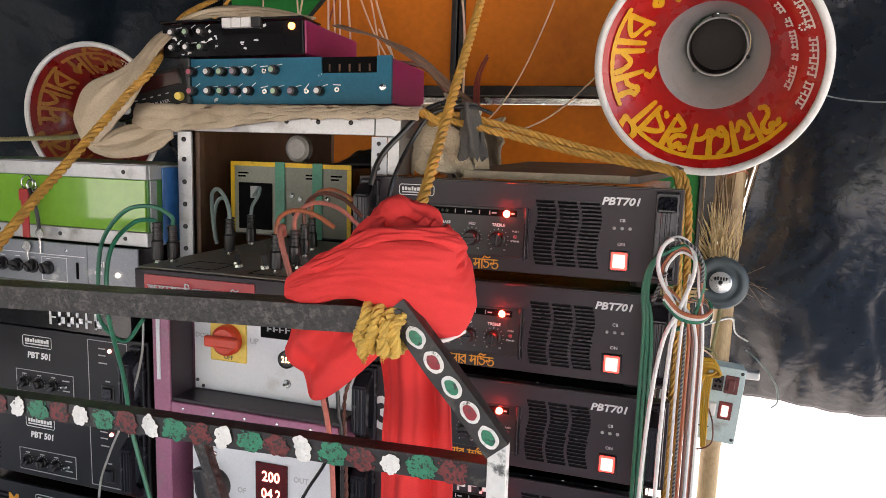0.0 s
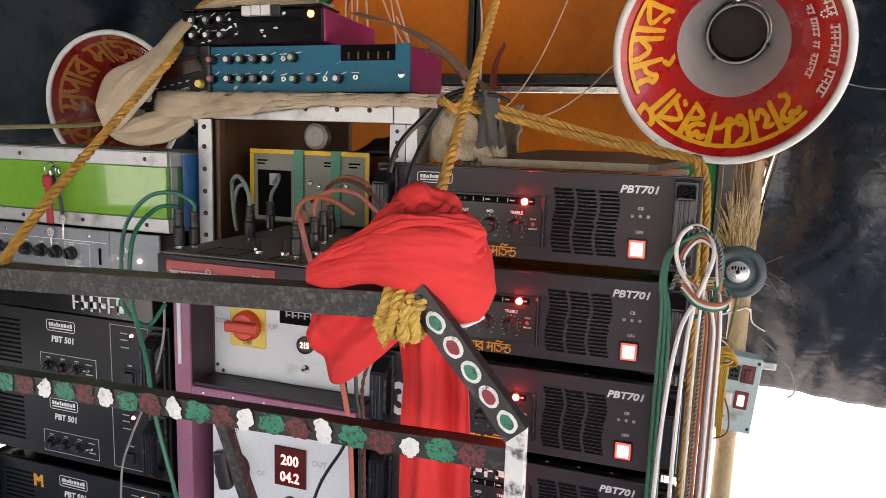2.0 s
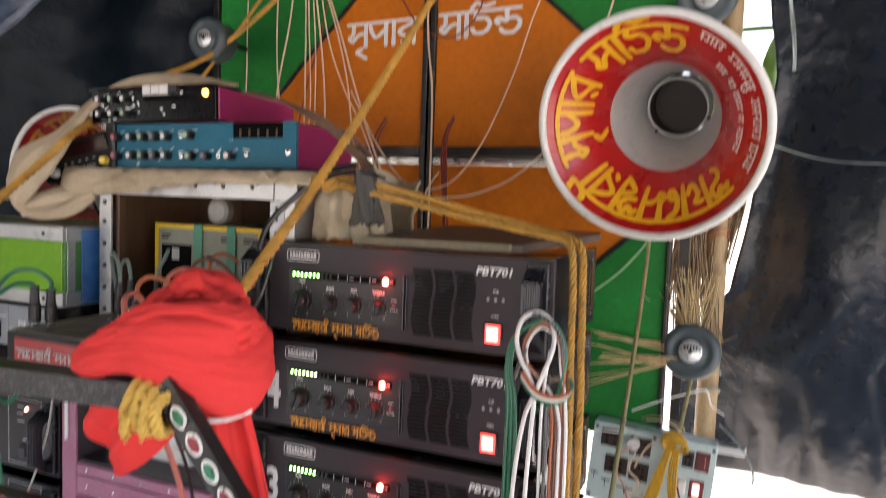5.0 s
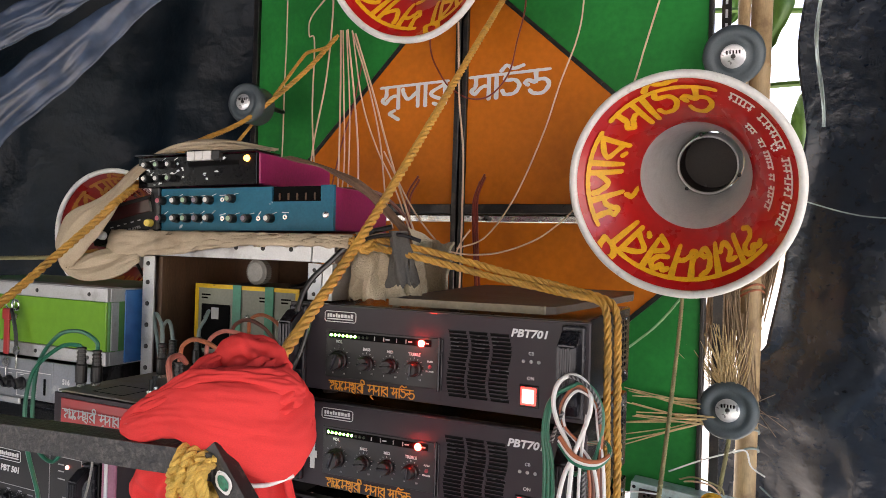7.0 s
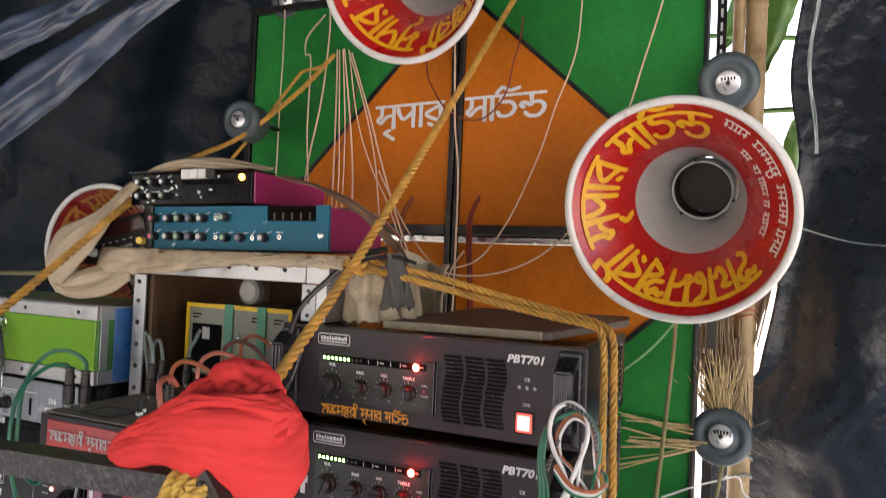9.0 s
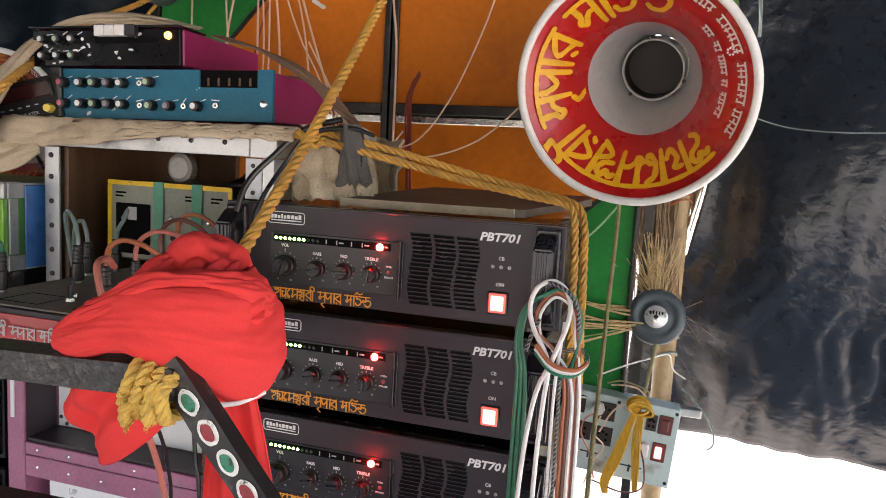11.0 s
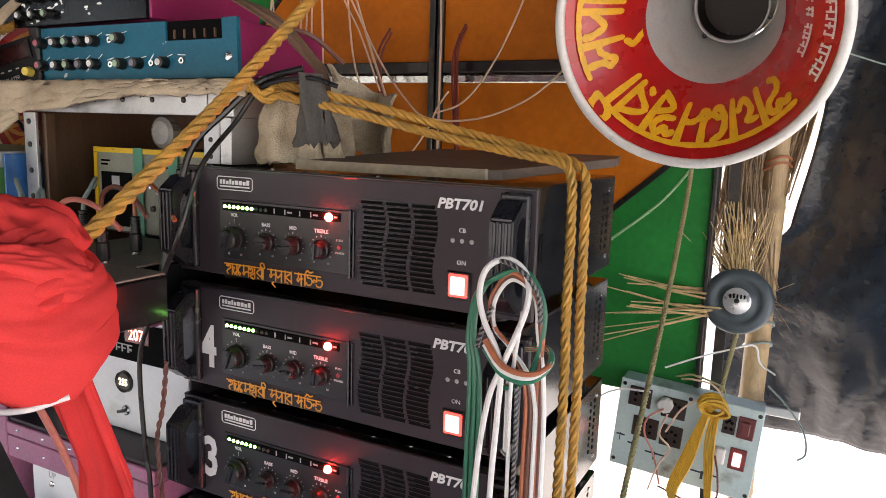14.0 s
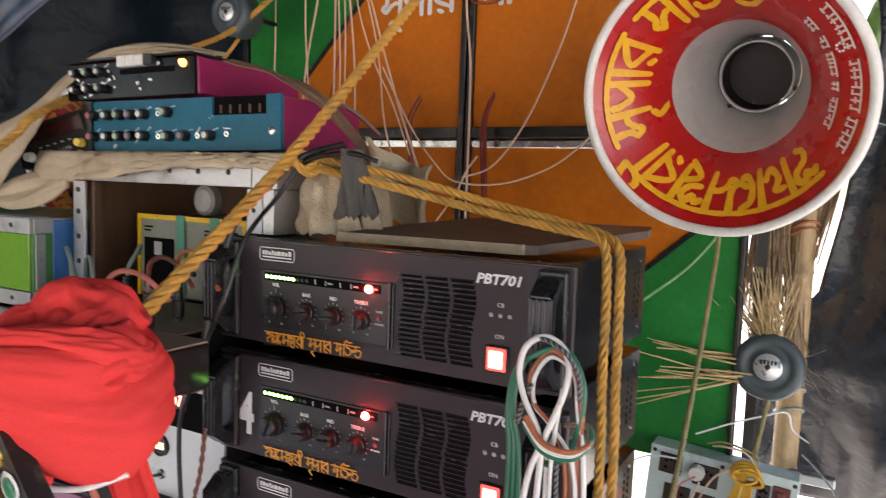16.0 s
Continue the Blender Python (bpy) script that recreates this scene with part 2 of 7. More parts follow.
SILVER = mat("silver_driver_label", (0.66, 0.67, 0.67), 0.3, 0.6, 0.15, 60, 0.05, 200)
PALEBLUE = mat("pale_aqua_board_paint", (0.50, 0.62, 0.60), 0.5, 0, 0.12, 9, 0.15, 150, dirt=(0.22, 0.20, 0.17), dirt_scale=12, dirt_lo=0.58, dirt_hi=0.75)
SOCKET = mat("brown_bakelite", (0.035, 0.022, 0.018), 0.35, 0, 0.2, 30, 0.1, 200)
SWRED = mat("maroon_switch_plate", (0.14, 0.025, 0.022), 0.35, 0, 0.2, 30, 0.1, 200)
YTWINE = mat("yellow_plastic_twine", (0.64, 0.35, 0.035), 0.4, 0, 0.25, 40, 0.4, 300, stretch=(4, 4, 1))
WCABLE = mat("white_cable_sheath", (0.70, 0.69, 0.67), 0.35, 0, 0.1, 30, 0.05, 200, dirt=(0.4, 0.37, 0.33), dirt_scale=30, dirt_lo=0.58, dirt_hi=0.75)
GCABLE = mat("green_cable_sheath", (0.012, 0.15, 0.085), 0.35, 0, 0.15, 30, 0.05, 200)
OCABLE = mat("orange_brown_cable_sheath", (0.42, 0.13, 0.06), 0.4, 0, 0.2, 30, 0.05, 200)
PCABLE = mat("salmon_cable_sheath", (0.50, 0.16, 0.12), 0.4, 0, 0.2, 30, 0.05, 200)
KCABLE = mat("black_cable_sheath", (0.012, 0.012, 0.012), 0.3, 0, 0.2, 30, 0.05, 200)
BCABLE = mat("brown_cable_sheath", (0.14, 0.05, 0.035), 0.4, 0, 0.2, 30, 0.05, 200)
PWIRE = mat("pale_bell_wire", (0.72, 0.50, 0.36), 0.45, 0, 0.15, 30, 0.05, 200)
LEAF = mat("banana_leaf_green", (0.09, 0.20, 0.03), 0.4, 0, 0.3, 9, 0.2, 60, stretch=(1, 8, 1))
EARTH = mat("pale_dry_earth", (0.50, 0.50, 0.49), 0.95, 0, 0.22, 1.3, 0.5, 14, spec=0.1, dist=0.02)
PAINTGREENWALL = mat("dark_back_wood", (0.09, 0.06, 0.04), 0.7, 0, 0.3, 6, 0.3, 60)
IVORY = mat("ivory_keys", (0.72, 0.70, 0.66), 0.4, 0, 0.08, 50, 0.05, 300)
REDKNOB = mat("red_selector_knob", (0.62, 0.05, 0.02), 0.35, 0, 0.12, 30, 0.05, 200)
YPLATE = mat("yellow_selector_plate", (0.75, 0.55, 0.10), 0.4, 0, 0.12, 30, 0.05, 200)
REDFOB = mat("red_key_fob", (0.45, 0.02, 0.02), 0.4, 0, 0.12, 30, 0.05, 200)
CLEARPLASTIC = mat("cloudy_clear_plastic", (0.28, 0.27, 0.25), 0.2, 0, 0.2, 60, 0.3, 300)


# ---- mesh helpers ----
def part(name, bm, material, parent=None, label="", smooth=False, m=None):
    me = bpy.data.meshes.new(name)
    bmesh.ops.recalc_face_normals(bm, faces=bm.faces)
    bm.to_mesh(me)
    bm.free()
    return mpart(name, me, material, parent, label, smooth, m)


def mpart(name, me, material, parent=None, label="", smooth=False, m=None):
    if material and not me.materials:
        me.materials.append(material)
    if smooth:
        for p in me.polygons:
            p.use_smooth = True
    ob = new(name, me)
    if parent:
        ob.parent = parent
    if m is not None:
        ob.matrix_local = m
    if label:
        ob["label"] = label
    return ob


def empty(name, m, label, category, group=""):
    ob = new(name)
    ob.empty_display_size = 0.05
    ob.matrix_world = m
    return tagged(ob, label, category, group)


def add_box(bm, x0, x1, y0, y1, z0, z1, bev=0.0, segs=1, m=None):
    r = bmesh.ops.create_cube(bm, size=1)
    vs = r["verts"]
    for v in vs:
        v.co = Vector((x0 + (v.co.x + 0.5) * (x1 - x0), y0 + (v.co.y + 0.5) * (y1 - y0), z0 + (v.co.z + 0.5) * (z1 - z0)))
    if bev:
        es = list({e for v in vs for e in v.link_edges})
        r2 = bmesh.ops.bevel(bm, geom=es, offset=bev, segments=segs, affect="EDGES", profile=0.5)
        vs = list({v for f in r2["faces"] for v in f.verts} | {v for v in vs if v.is_valid})
    if m is not None:
        bmesh.ops.transform(bm, matrix=m, verts=vs)
    return vs


def box(x0, x1, y0, y1, z0, z1, bev=0.0, segs=1, m=None):
    bm = bmesh.new()
    add_box(bm, x0, x1, y0, y1, z0, z1, bev, segs, m)
    return bm


def add_lathe(bm, prof, segs=32, m=None, close=False):
    """Turns (radius, height) pairs about the z axis."""
    rings = []
    made = []
    for r, z in prof:
        if r < 1e-6:
            v = bm.verts.new((0, 0, z))
            rings.append([v] * segs)
            made.append(v)
        else:
            ring = [bm.verts.new((r * math.cos(2 * math.pi * i / segs), r * math.sin(2 * math.pi * i / segs), z)) for i in range(segs)]
            rings.append(ring)
            made += ring
    for a, b in zip(rings, rings[1:]):
        for i in range(segs):
            j = (i + 1) % segs
            q = []
            for v in (a[i], a[j], b[j], b[i]):
                if v not in q:
                    q.append(v)
            if len(q) > 2:
                try:
                    bm.faces.new(q)
                except ValueError:
                    pass
    if m is not None:
        bmesh.ops.transform(bm, matrix=m, verts=made)
    return made


def lathe(prof, segs=32, m=None):
    bm = bmesh.new()
    add_lathe(bm, prof, segs, m)
    return bm


def smooth_path(pts, n=8):
    """Catmull-Rom through the points."""
    P = [Vector(p) for p in pts]
    P = [2 * P[0] - P[1]] + P + [2 * P[-1] - P[-2]]
    out = []
    for i in range(1, len(P) - 2):
        a, b, c, d = P[i - 1:i + 3]
        for k in range(n):
            t = k / n
            out.append(0.5 * (2 * b + (c - a) * t + (2 * a - 5 * b + 4 * c - d) * t * t + (3 * b - a - 3 * c + d) * t ** 3))
    out.append(P[-2])
    return out


def frames(path):
    tang = []
    for i in range(len(path)):
        tang.append((path[min(i + 1, len(path) - 1)] - path[max(i - 1, 0)]).normalized())
    up = Vector((0.13, 0.2, 1)).normalized()
    if abs(tang[0].dot(up)) > 0.9:
        up = Vector((1, 0.1, 0)).normalized()
    nrm = (up - tang[0] * up.dot(tang[0])).normalized()
    res = []
    for t in tang:
        nrm = (nrm - t * nrm.dot(t)).normalized()
        res.append((t, nrm, t.cross(nrm)))
    return res


def add_tube(bm, path, r, segs=8, r_end=None, cap=True):
    fr = frames(path)
    rings = []
    n = len(path)
    for i, (p, (t, a, b)) in enumerate(zip(path, fr)):
        rr = r if r_end is None else r + (r_end - r) * i / (n - 1)
        rings.append([bm.verts.new(p + (a * math.cos(2 * math.pi * k / segs) + b * math.sin(2 * math.pi * k / segs)) * rr) for k in range(segs)])
    for x, y in zip(rings, rings[1:]):
        for k in range(segs):
            bm.faces.new((x[k], x[(k + 1) % segs], y[(k + 1) % segs], y[k]))
    if cap:
        bm.faces.new(rings[0][::-1])
        bm.faces.new(rings[-1])


def tube(pts, r, segs=8, n=8, r_end=None):
    bm = bmesh.new()
    add_tube(bm, smooth_path(pts, n) if n else [Vector(p) for p in pts], r, segs, r_end)
    return bm


def add_rope(bm, pts, r, pitch=0.045, strands=3, segs=6):
    base = smooth_path(pts, 10)
    step = pitch / 10
    fine, acc = [base[0]], 0.0
    for a, b in zip(base, base[1:]):
        d = (b - a).length
        k = max(1, int(d / step))
        fine += [a.lerp(b, (i + 1) / k) for i in range(k)]
    fr = frames(fine)
    dist = [0.0]
    for a, b in zip(fine, fine[1:]):
        dist.append(dist[-1] + (b - a).length)
    rs = r * 0.52
    for s in range(strands):
        path = []
        for p, (t, a, b), d in zip(fine, fr, dist):
            ang = 2 * math.pi * (d / pitch + s / strands)
            path.append(p + (a * math.cos(ang) + b * math.sin(ang)) * (r - rs))
        add_tube(bm, path, rs, segs)


def rope(pts, r, pitch=0.045, strands=3, segs=6):
    bm = bmesh.new()
    add_rope(bm, pts, r, pitch, strands, segs)
    return bm


def sheet(f, nu, nv, thick=0.0):
    """A sheet of nu by nv quads from f(u, v); thick adds a second side."""
    bm = bmesh.new()
    g = [[bm.verts.new(f(i / nu, j / nv)) for j in range(nv + 1)] for i in range(nu + 1)]
    fs = []
    for i in range(nu):
        for j in range(nv):
            fs.append(bm.faces.new((g[i][j], g[i + 1][j], g[i + 1][j + 1], g[i][j + 1])))
    if thick:
        bm.normal_update()
        h = [[bm.verts.new(v.co - v.normal * thick) for v in col] for col in g]
        for i in range(nu):
            for j in range(nv):
                bm.faces.new((h[i][j + 1], h[i + 1][j + 1], h[i + 1][j], h[i][j]))
        for i in range(nu):
            bm.faces.new((g[i][0], h[i][0], h[i + 1][0], g[i + 1][0]))
            bm.faces.new((g[i + 1][nv], h[i + 1][nv], h[i][nv], g[i][nv]))
        for j in range(nv):
            bm.faces.new((g[0][j + 1], h[0][j + 1], h[0][j], g[0][j]))
            bm.faces.new((g[nu][j], h[nu][j], h[nu][j + 1], g[nu][j + 1]))
    return bm


def nz(x, y, z, s=1.0):
    return noise.noise(Vector((x * s, y * s, z * s)))


def text_bm(body, size, bold=0.0, align="LEFT", xs=1.0, thick=0.0003, shear=0.0):
    c = bpy.data.curves.new("lettering", "FONT")
    c.body, c.size, c.offset, c.extrude, c.resolution_u, c.align_x, c.shear = body, size, bold, thick, 2, align, shear
    o = new("lettering", c)
    bpy.context.view_layer.update()
    me = bpy.data.meshes.new_from_object(o.evaluated_get(bpy.context.evaluated_depsgraph_get()))
    bm = bmesh.new()
    bm.from_mesh(me)
    bpy.data.objects.remove(o)
    bpy.data.curves.remove(c)
    bpy.data.meshes.remove(me)
    for v in bm.verts:
        v.co.x *= xs
    return bm


FRONT = pose(0, 0, 0, 90)          # lays lettering on a face that looks towards -y


def lettering(name, body, x, y, z, size, material, parent, bold=0.0, align="LEFT", xs=1.0, label="", shear=0.0):
    bm = text_bm(body, size, bold, align, xs, shear=shear)
    bmesh.ops.transform(bm, matrix=pose(x, y, z) @ FRONT, verts=bm.verts)
    return part(name, bm, material, parent, label)


# the club's name in its own script, brushed stroke by stroke: width of each sign, then its strokes;
# the head line lies at 0.65 and the signs hang from it
STEM = ((0.42, 0.65), (0.42, 0.0))
SIGNS = {
    "sha": (0.50, STEM, ((0.16, 0.02), (0.06, 0.10), (0.10, 0.24), (0.28, 0.34), (0.32, 0.48), (0.22, 0.56), (0.16, 0.44), (0.08, 0.54), (0.02, 0.48))),
    "ya": (0.26, ((0.02, 0.44), (0.14, 0.42), (0.06, 0.24), (0.16, 0.04), (0.26, 0.20))),
    "aa": (0.17, ((0.09, 0.65), (0.09, 0.0))),
    "e": (0.27, ((0.20, 0.58), (0.07, 0.46), (0.05, 0.20), (0.15, 0.04), (0.22, 0.14), (0.13, 0.22))),
    "ma": (0.50, STEM, ((0.10, 0.65), (0.10, 0.28), (0.03, 0.16), (0.12, 0.08), (0.18, 0.20), (0.30, 0.28), (0.42, 0.26))),
    "shwa": (0.50, STEM, ((0.08, 0.26), (0.24, 0.30), (0.32, 0.46), (0.22, 0.56), (0.16, 0.44), (0.08, 0.54), (0.02, 0.48)), ((0.42, 0.26), (0.16, 0.10), (0.42, -0.08))),
    "ra": (0.46, ((0.38, 0.65), (0.38, 0.0)), ((0.38, 0.58), (0.05, 0.33), (0.38, 0.10)), ((0.12, 0.05), (0.19, 0.0))),
    "ii": (0.24, ((0.09, 0.65), (0.09, 0.0)), ((0.09, 0.62), (-0.06, 0.76), (-0.02, 0.92), (0.16, 0.90), (0.24, 0.66))),
    "su": (0.50, STEM, ((0.13, 0.65), (0.12, 0.38), (0.03, 0.28), (0.11, 0.17), (0.19, 0.28), (0.30, 0.37), (0.42, 0.36)), ((0.34, -0.06), (0.22, -0.14), (0.30, -0.22), (0.44, -0.34))),
    "sa": (0.50, STEM, ((0.13, 0.65), (0.12, 0.38), (0.03, 0.28), (0.11, 0.17), (0.19, 0.28), (0.30, 0.37), (0.42, 0.36))),
    "pa": (0.48, ((0.40, 0.65), (0.40, 0.0)), ((0.04, 0.56), (0.06, 0.42), (0.18, 0.24), (0.40, 0.46))),
    "u": (0.50, ((0.14, 0.65), (0.12, 0.48), (0.32, 0.46), (0.42, 0.30), (0.32, 0.10), (0.12, 0.08), (0.05, 0.20)), ((0.02, 0.74), (0.14, 0.88), (0.30, 0.78), (0.50, 0.84))),
    "nda": (0.56, ((0.26, 0.65), (0.26, 0.34), (0.12, 0.42), (0.04, 0.36), (0.10, 0.28)), ((0.26, 0.40), (0.46, 0.40), (0.54, 0.24), (0.42, 0.04), (0.22, 0.04), (0.14, 0.14))),
}
WORD_A = ("sha", "ya", "aa", "e", "ma", "shwa", "ra", "ii")
WORD_B = ("su", "pa", "aa", "ra")
WORD_C = ("sa", "aa", "u", "nda")


def add_stroke(bm, pts, w, z):
    """A flat brush stroke with rounded ends."""
    P = smooth_path([(x, y, z) for x, y in pts], 5) if len(pts) > 2 else [Vector((x, y, z)).lerp(Vector((*pts[1], z)), 0) for x, y in (pts[0], ((pts[0][0] + pts[1][0]) / 2, (pts[0][1] + pts[1][1]) / 2), pts[1])]
    rows = []
    n = len(P) - 1
    for i, p in enumerate(P):
        t = (P[min(n, i + 1)] - P[max(0, i - 1)]).normalized()
        side = Vector((-t.y, t.x, 0)) * w * 0.5 * (1 + 0.10 * math.sin(i * 1.7 + pts[0][0] * 9))
        if i == 0:
            rows.append((p - t * w * 0.4 + side * 0.5, p - t * w * 0.4 - side * 0.5))
        rows.append((p + side, p - side))
        if i == n:
            rows.append((p + t * w * 0.4 + side * 0.5, p + t * w * 0.4 - side * 0.5))
    vs = [[bm.verts.new(q) for q in r] for r in rows]
    for a, b in zip(vs, vs[1:]):
        bm.faces.new((a[0], a[1], b[1], b[0]))


def script_bm(words, bold=0.03):
    """Joins strokes into one flat mesh about one unit high; returns it with its length."""
    bm = bmesh.new()
    w = 0.062 + bold
    x = 0.0
    k = 0
    for wi, word in enumerate(words):
        if wi:
            x += 0.24
        x0 = x
        for sign in word:
            for st in SIGNS[sign][1:]:
                add_stroke(bm, [(x + a, b) for a, b in st], w, 0.007 * (k % 5))
                k += 1
            x += SIGNS[sign][0]
        add_stroke(bm, [(x0 + (x - x0) * i / 8, 0.65) for i in range(9)], w * 0.85, 0.036)
    return bm, x


def script_on_front(name, words, x, y, z, length, height, material, parent, bold=0.03, slope=0.0, label=""):
    bm, w = script_bm(words, bold)
    for v in bm.verts:
        v.co = Vector((x + v.co.x / w * length, y - v.co.z * 0.1, z + v.co.y * height / 0.72 + slope * v.co.x / w * length))
    return tagged(part(name, bm, material, parent, label), kind="stuff")


def bars_on_front(name, x, y, z, length, height, material, parent, n=6, seed=1):
    """Plain bars in place of lettering that is not repeated."""
    rnd = random.Random(seed)
    bm = bmesh.new()
    add_box(bm, x, x + length, y - 0.0004, y, z + height * 0.86, z + height)
    w = length / n
    for i in range(n):
        a = x + i * w + w * 0.12
        add_box(bm, a, a + w * rnd.uniform(0.2, 0.35), y - 0.0004, y, z, z + height * 0.86)
        add_box(bm, a, a + w * 0.75, y - 0.0004, y, z + height * rnd.uniform(0.1, 0.4), z + height * rnd.uniform(0.45, 0.6))
    return part(name, bm, material, parent)


def ring_frame(bm, x0, x1, z0, z1, y, w, d=0.0006, cut=0.0):
    """A thin printed outline on a face that looks towards -y."""
    for a, b, c, e in ((x0 + cut, x1 - cut, z1 - w, z1), (x0 + cut, x1 - cut, z0, z0 + w), (x0, x0 + w, z0 + cut, z1 - cut), (x1 - w, x1, z0 + cut, z1 - cut)):
        add_box(bm, a, b, y - d, y, c, e)
    if cut:
        for sx, xx in ((1, x0), (-1, x1)):
            for sz, zz in ((1, z0), (-1, z1)):
                add_tube(bm, [Vector((xx + sx * w * 0.5, y - d / 2, zz + sz * cut)), Vector((xx + sx * cut, y - d / 2, zz + sz * w * 0.5))], w * 0.5, 4)


# ---- the large structure ----
def ground_f(u, v):
    x, y = (u - 0.5) * 400, (v - 0.5) * 400
    return (x, y, 0.06 * nz(x, y, 0, 0.35) * min(1, (abs(x) + abs(y)) / 6))


tagged(part("ground", sheet(ground_f, 120, 120), EARTH, smooth=True), "pale dry sunlit earth ground", "ground", kind="structure")

# painted wall: an orange diamond in a green square, framed with angle iron
WX, WZ, WY = -0.279, 1.738, 1.945
XL, XR, HZ = -1.02, 0.387, 0.712
HALF = {-1: 0.69, 1: 0.79}            # the diamond's half widths
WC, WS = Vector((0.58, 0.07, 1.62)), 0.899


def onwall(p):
    """Draws a point towards camera place WC, to lie just before the painted boards."""
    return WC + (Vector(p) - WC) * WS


wall = empty("wall_back", pose(0, 0, 0), "painted board wall with an orange diamond on green", "wall")
tagged(wall, kind="structure")


def slab(pts, y0, y1):
    bm = bmesh.new()
    a = [bm.verts.new((x, y0, z)) for x, z in pts]
    b = [bm.verts.new((x, y1, z)) for x, z in pts]
    bm.faces.new(a)
    bm.faces.new(b[::-1])
    n = len(pts)
    for i in range(n):
        bm.faces.new((a[i], b[i], b[(i + 1) % n], a[(i + 1) % n]))
    return bm


for sx in (-1, 1):
    for sz in (-1, 1):
        g = 0.012
        H, E = HALF[sx], (XR - WX if sx > 0 else WX - XL)
        e = min(H, E)                  # the board is sawn off a little short on one side
        ze = HZ * (1 - e / H)
        part("orange_panel", slab([(WX + sx * g, WZ + sz * g), (WX + sx * (e - 0.001), WZ + sz * g), (WX + sx * (e - 0.001), WZ + sz * max(ze, g + 0.001)), (WX + sx * g, WZ + sz * (HZ - g))], WY, WY + 0.02), ORANGE, wall)
        corner = [(WX + sx * E, WZ + sz * ze)] if E <= H else [(WX + sx * H, WZ + sz * g), (WX + sx * E, WZ + sz * g)]
        part("green_panel", slab(corner + [(WX + sx * E, WZ + sz * HZ), (WX, WZ + sz * HZ)], WY + 0.003, WY + 0.02), GREEN, wall)
        # strip along the diamond's edge
        a, b = Vector((WX + sx * e, 0, WZ + sz * ze)), Vector((WX, 0, WZ + sz * HZ))
        L = (b - a).length
        ang = math.degrees(math.atan2(b.z - a.z, b.x - a.x))
        bm = box(0, L, -0.004, 0.003, -0.006, 0.006, 0.001)
        for k in range(9):
            add_lathe(bm, [(0, 0.0065), (0.003, 0.005), (0.004, 0.0035)], 8, pose((k + 0.5) * L / 9, 0, 0, 90))
        part("diagonal_strip", bm, IRON, wall, m=pose(a.x, WY - 0.001, a.z, 0, -ang, 0))
part("frame_post", box(WX - 0.019, WX - 0.003, WY - 0.013, WY + 0.02, WZ - HZ, WZ + HZ, 0.002), IRON, wall)
part("frame_post", box(WX + 0.003, WX + 0.019, WY - 0.013, WY + 0.02, WZ - HZ, WZ + HZ, 0.002), IRON, wall)
for xa, xb in ((WX + 0.020, XR - 0.001), (XL, WX - 0.020)):
    part("frame_rail", box(xa, xb, WY - 0.011, WY + 0.02, WZ + 0.002, WZ + 0.029, 0.002), IRON, wall)
    part("frame_rail", box(xa, xb, WY - 0.009, WY + 0.02, WZ - 0.022, WZ - 0.003, 0.002), CHROME, wall, "bare shiny lower steel rail")
for x0, x1 in ((XL - 0.022, XL - 0.001), (XR, XR + 0.010)):
    part("edge_post", box(x0, x1, WY - 0.01, WY + 0.04, WZ - HZ, WZ + HZ + 0.02, 0.002), IRON, wall)
part("top_edge", box(XL, XR - 0.001, WY - 0.012, WY + 0.04, WZ + HZ + 0.001, WZ + HZ + 0.024, 0.002), IRON, wall)
part("backing", box(XL, XR - 0.001, WY + 0.022, WY + 0.04, WZ - HZ, WZ + HZ), PAINTGREENWALL, wall)
for px in (-0.95, -0.6, -0.05):
    part("wooden_leg", box(px, px + 0.06, WY + 0.05, WY + 0.11, 0.0, WZ, 0.004), DECKWOOD, wall)
script_on_front("lettering", [WORD_B], -0.545, WY - 0.003, 2.052, 0.225, 0.072, WHITEPAINT, wall, 0.035, slope=0.03, label="white painted words")
script_on_front("lettering", [WORD_C], -0.252, WY - 0.003, 2.062, 0.236, 0.072, WHITEPAINT, wall, 0.035, slope=0.03, label="white painted words")
# dark electrical wires out of the boards
for k, (x, z0, z1, dx) in enumerate(((-0.525, 1.47, 1.87, 0.03), (-0.515, 1.50, 1.86, 0.025), (-0.285, 1.45, 1.872, 0.02), (-0.278, 1.47, 1.865, 0.015), (-0.292, 1.49, 1.85, 0.012))):
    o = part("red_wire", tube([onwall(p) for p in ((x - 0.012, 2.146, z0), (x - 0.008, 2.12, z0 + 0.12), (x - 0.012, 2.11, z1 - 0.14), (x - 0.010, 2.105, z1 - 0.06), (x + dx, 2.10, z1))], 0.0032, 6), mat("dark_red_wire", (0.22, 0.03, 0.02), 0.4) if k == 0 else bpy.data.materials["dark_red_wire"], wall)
for pts in ([(-0.47, 2.10, 2.34), (-0.47, 2.12, 2.26), (-0.43, 2.11, 2.19), (-0.40, 2.12, 2.15), (-0.33, 2.11, 2.11), (-0.26, 2.11, 2.115), (-0.20, 2.11, 2.18), (-0.18, 2.12, 2.28), (-0.16, 2.12, 2.36), (-0.155, 2.12, 2.42)],
            [(-0.72, 2.11, 2.28), (-0.76, 2.12, 2.12), (-0.80, 2.12, 2.0), (-0.84, 2.12, 1.84)]):
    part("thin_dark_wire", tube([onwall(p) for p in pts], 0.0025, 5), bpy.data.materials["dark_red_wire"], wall)


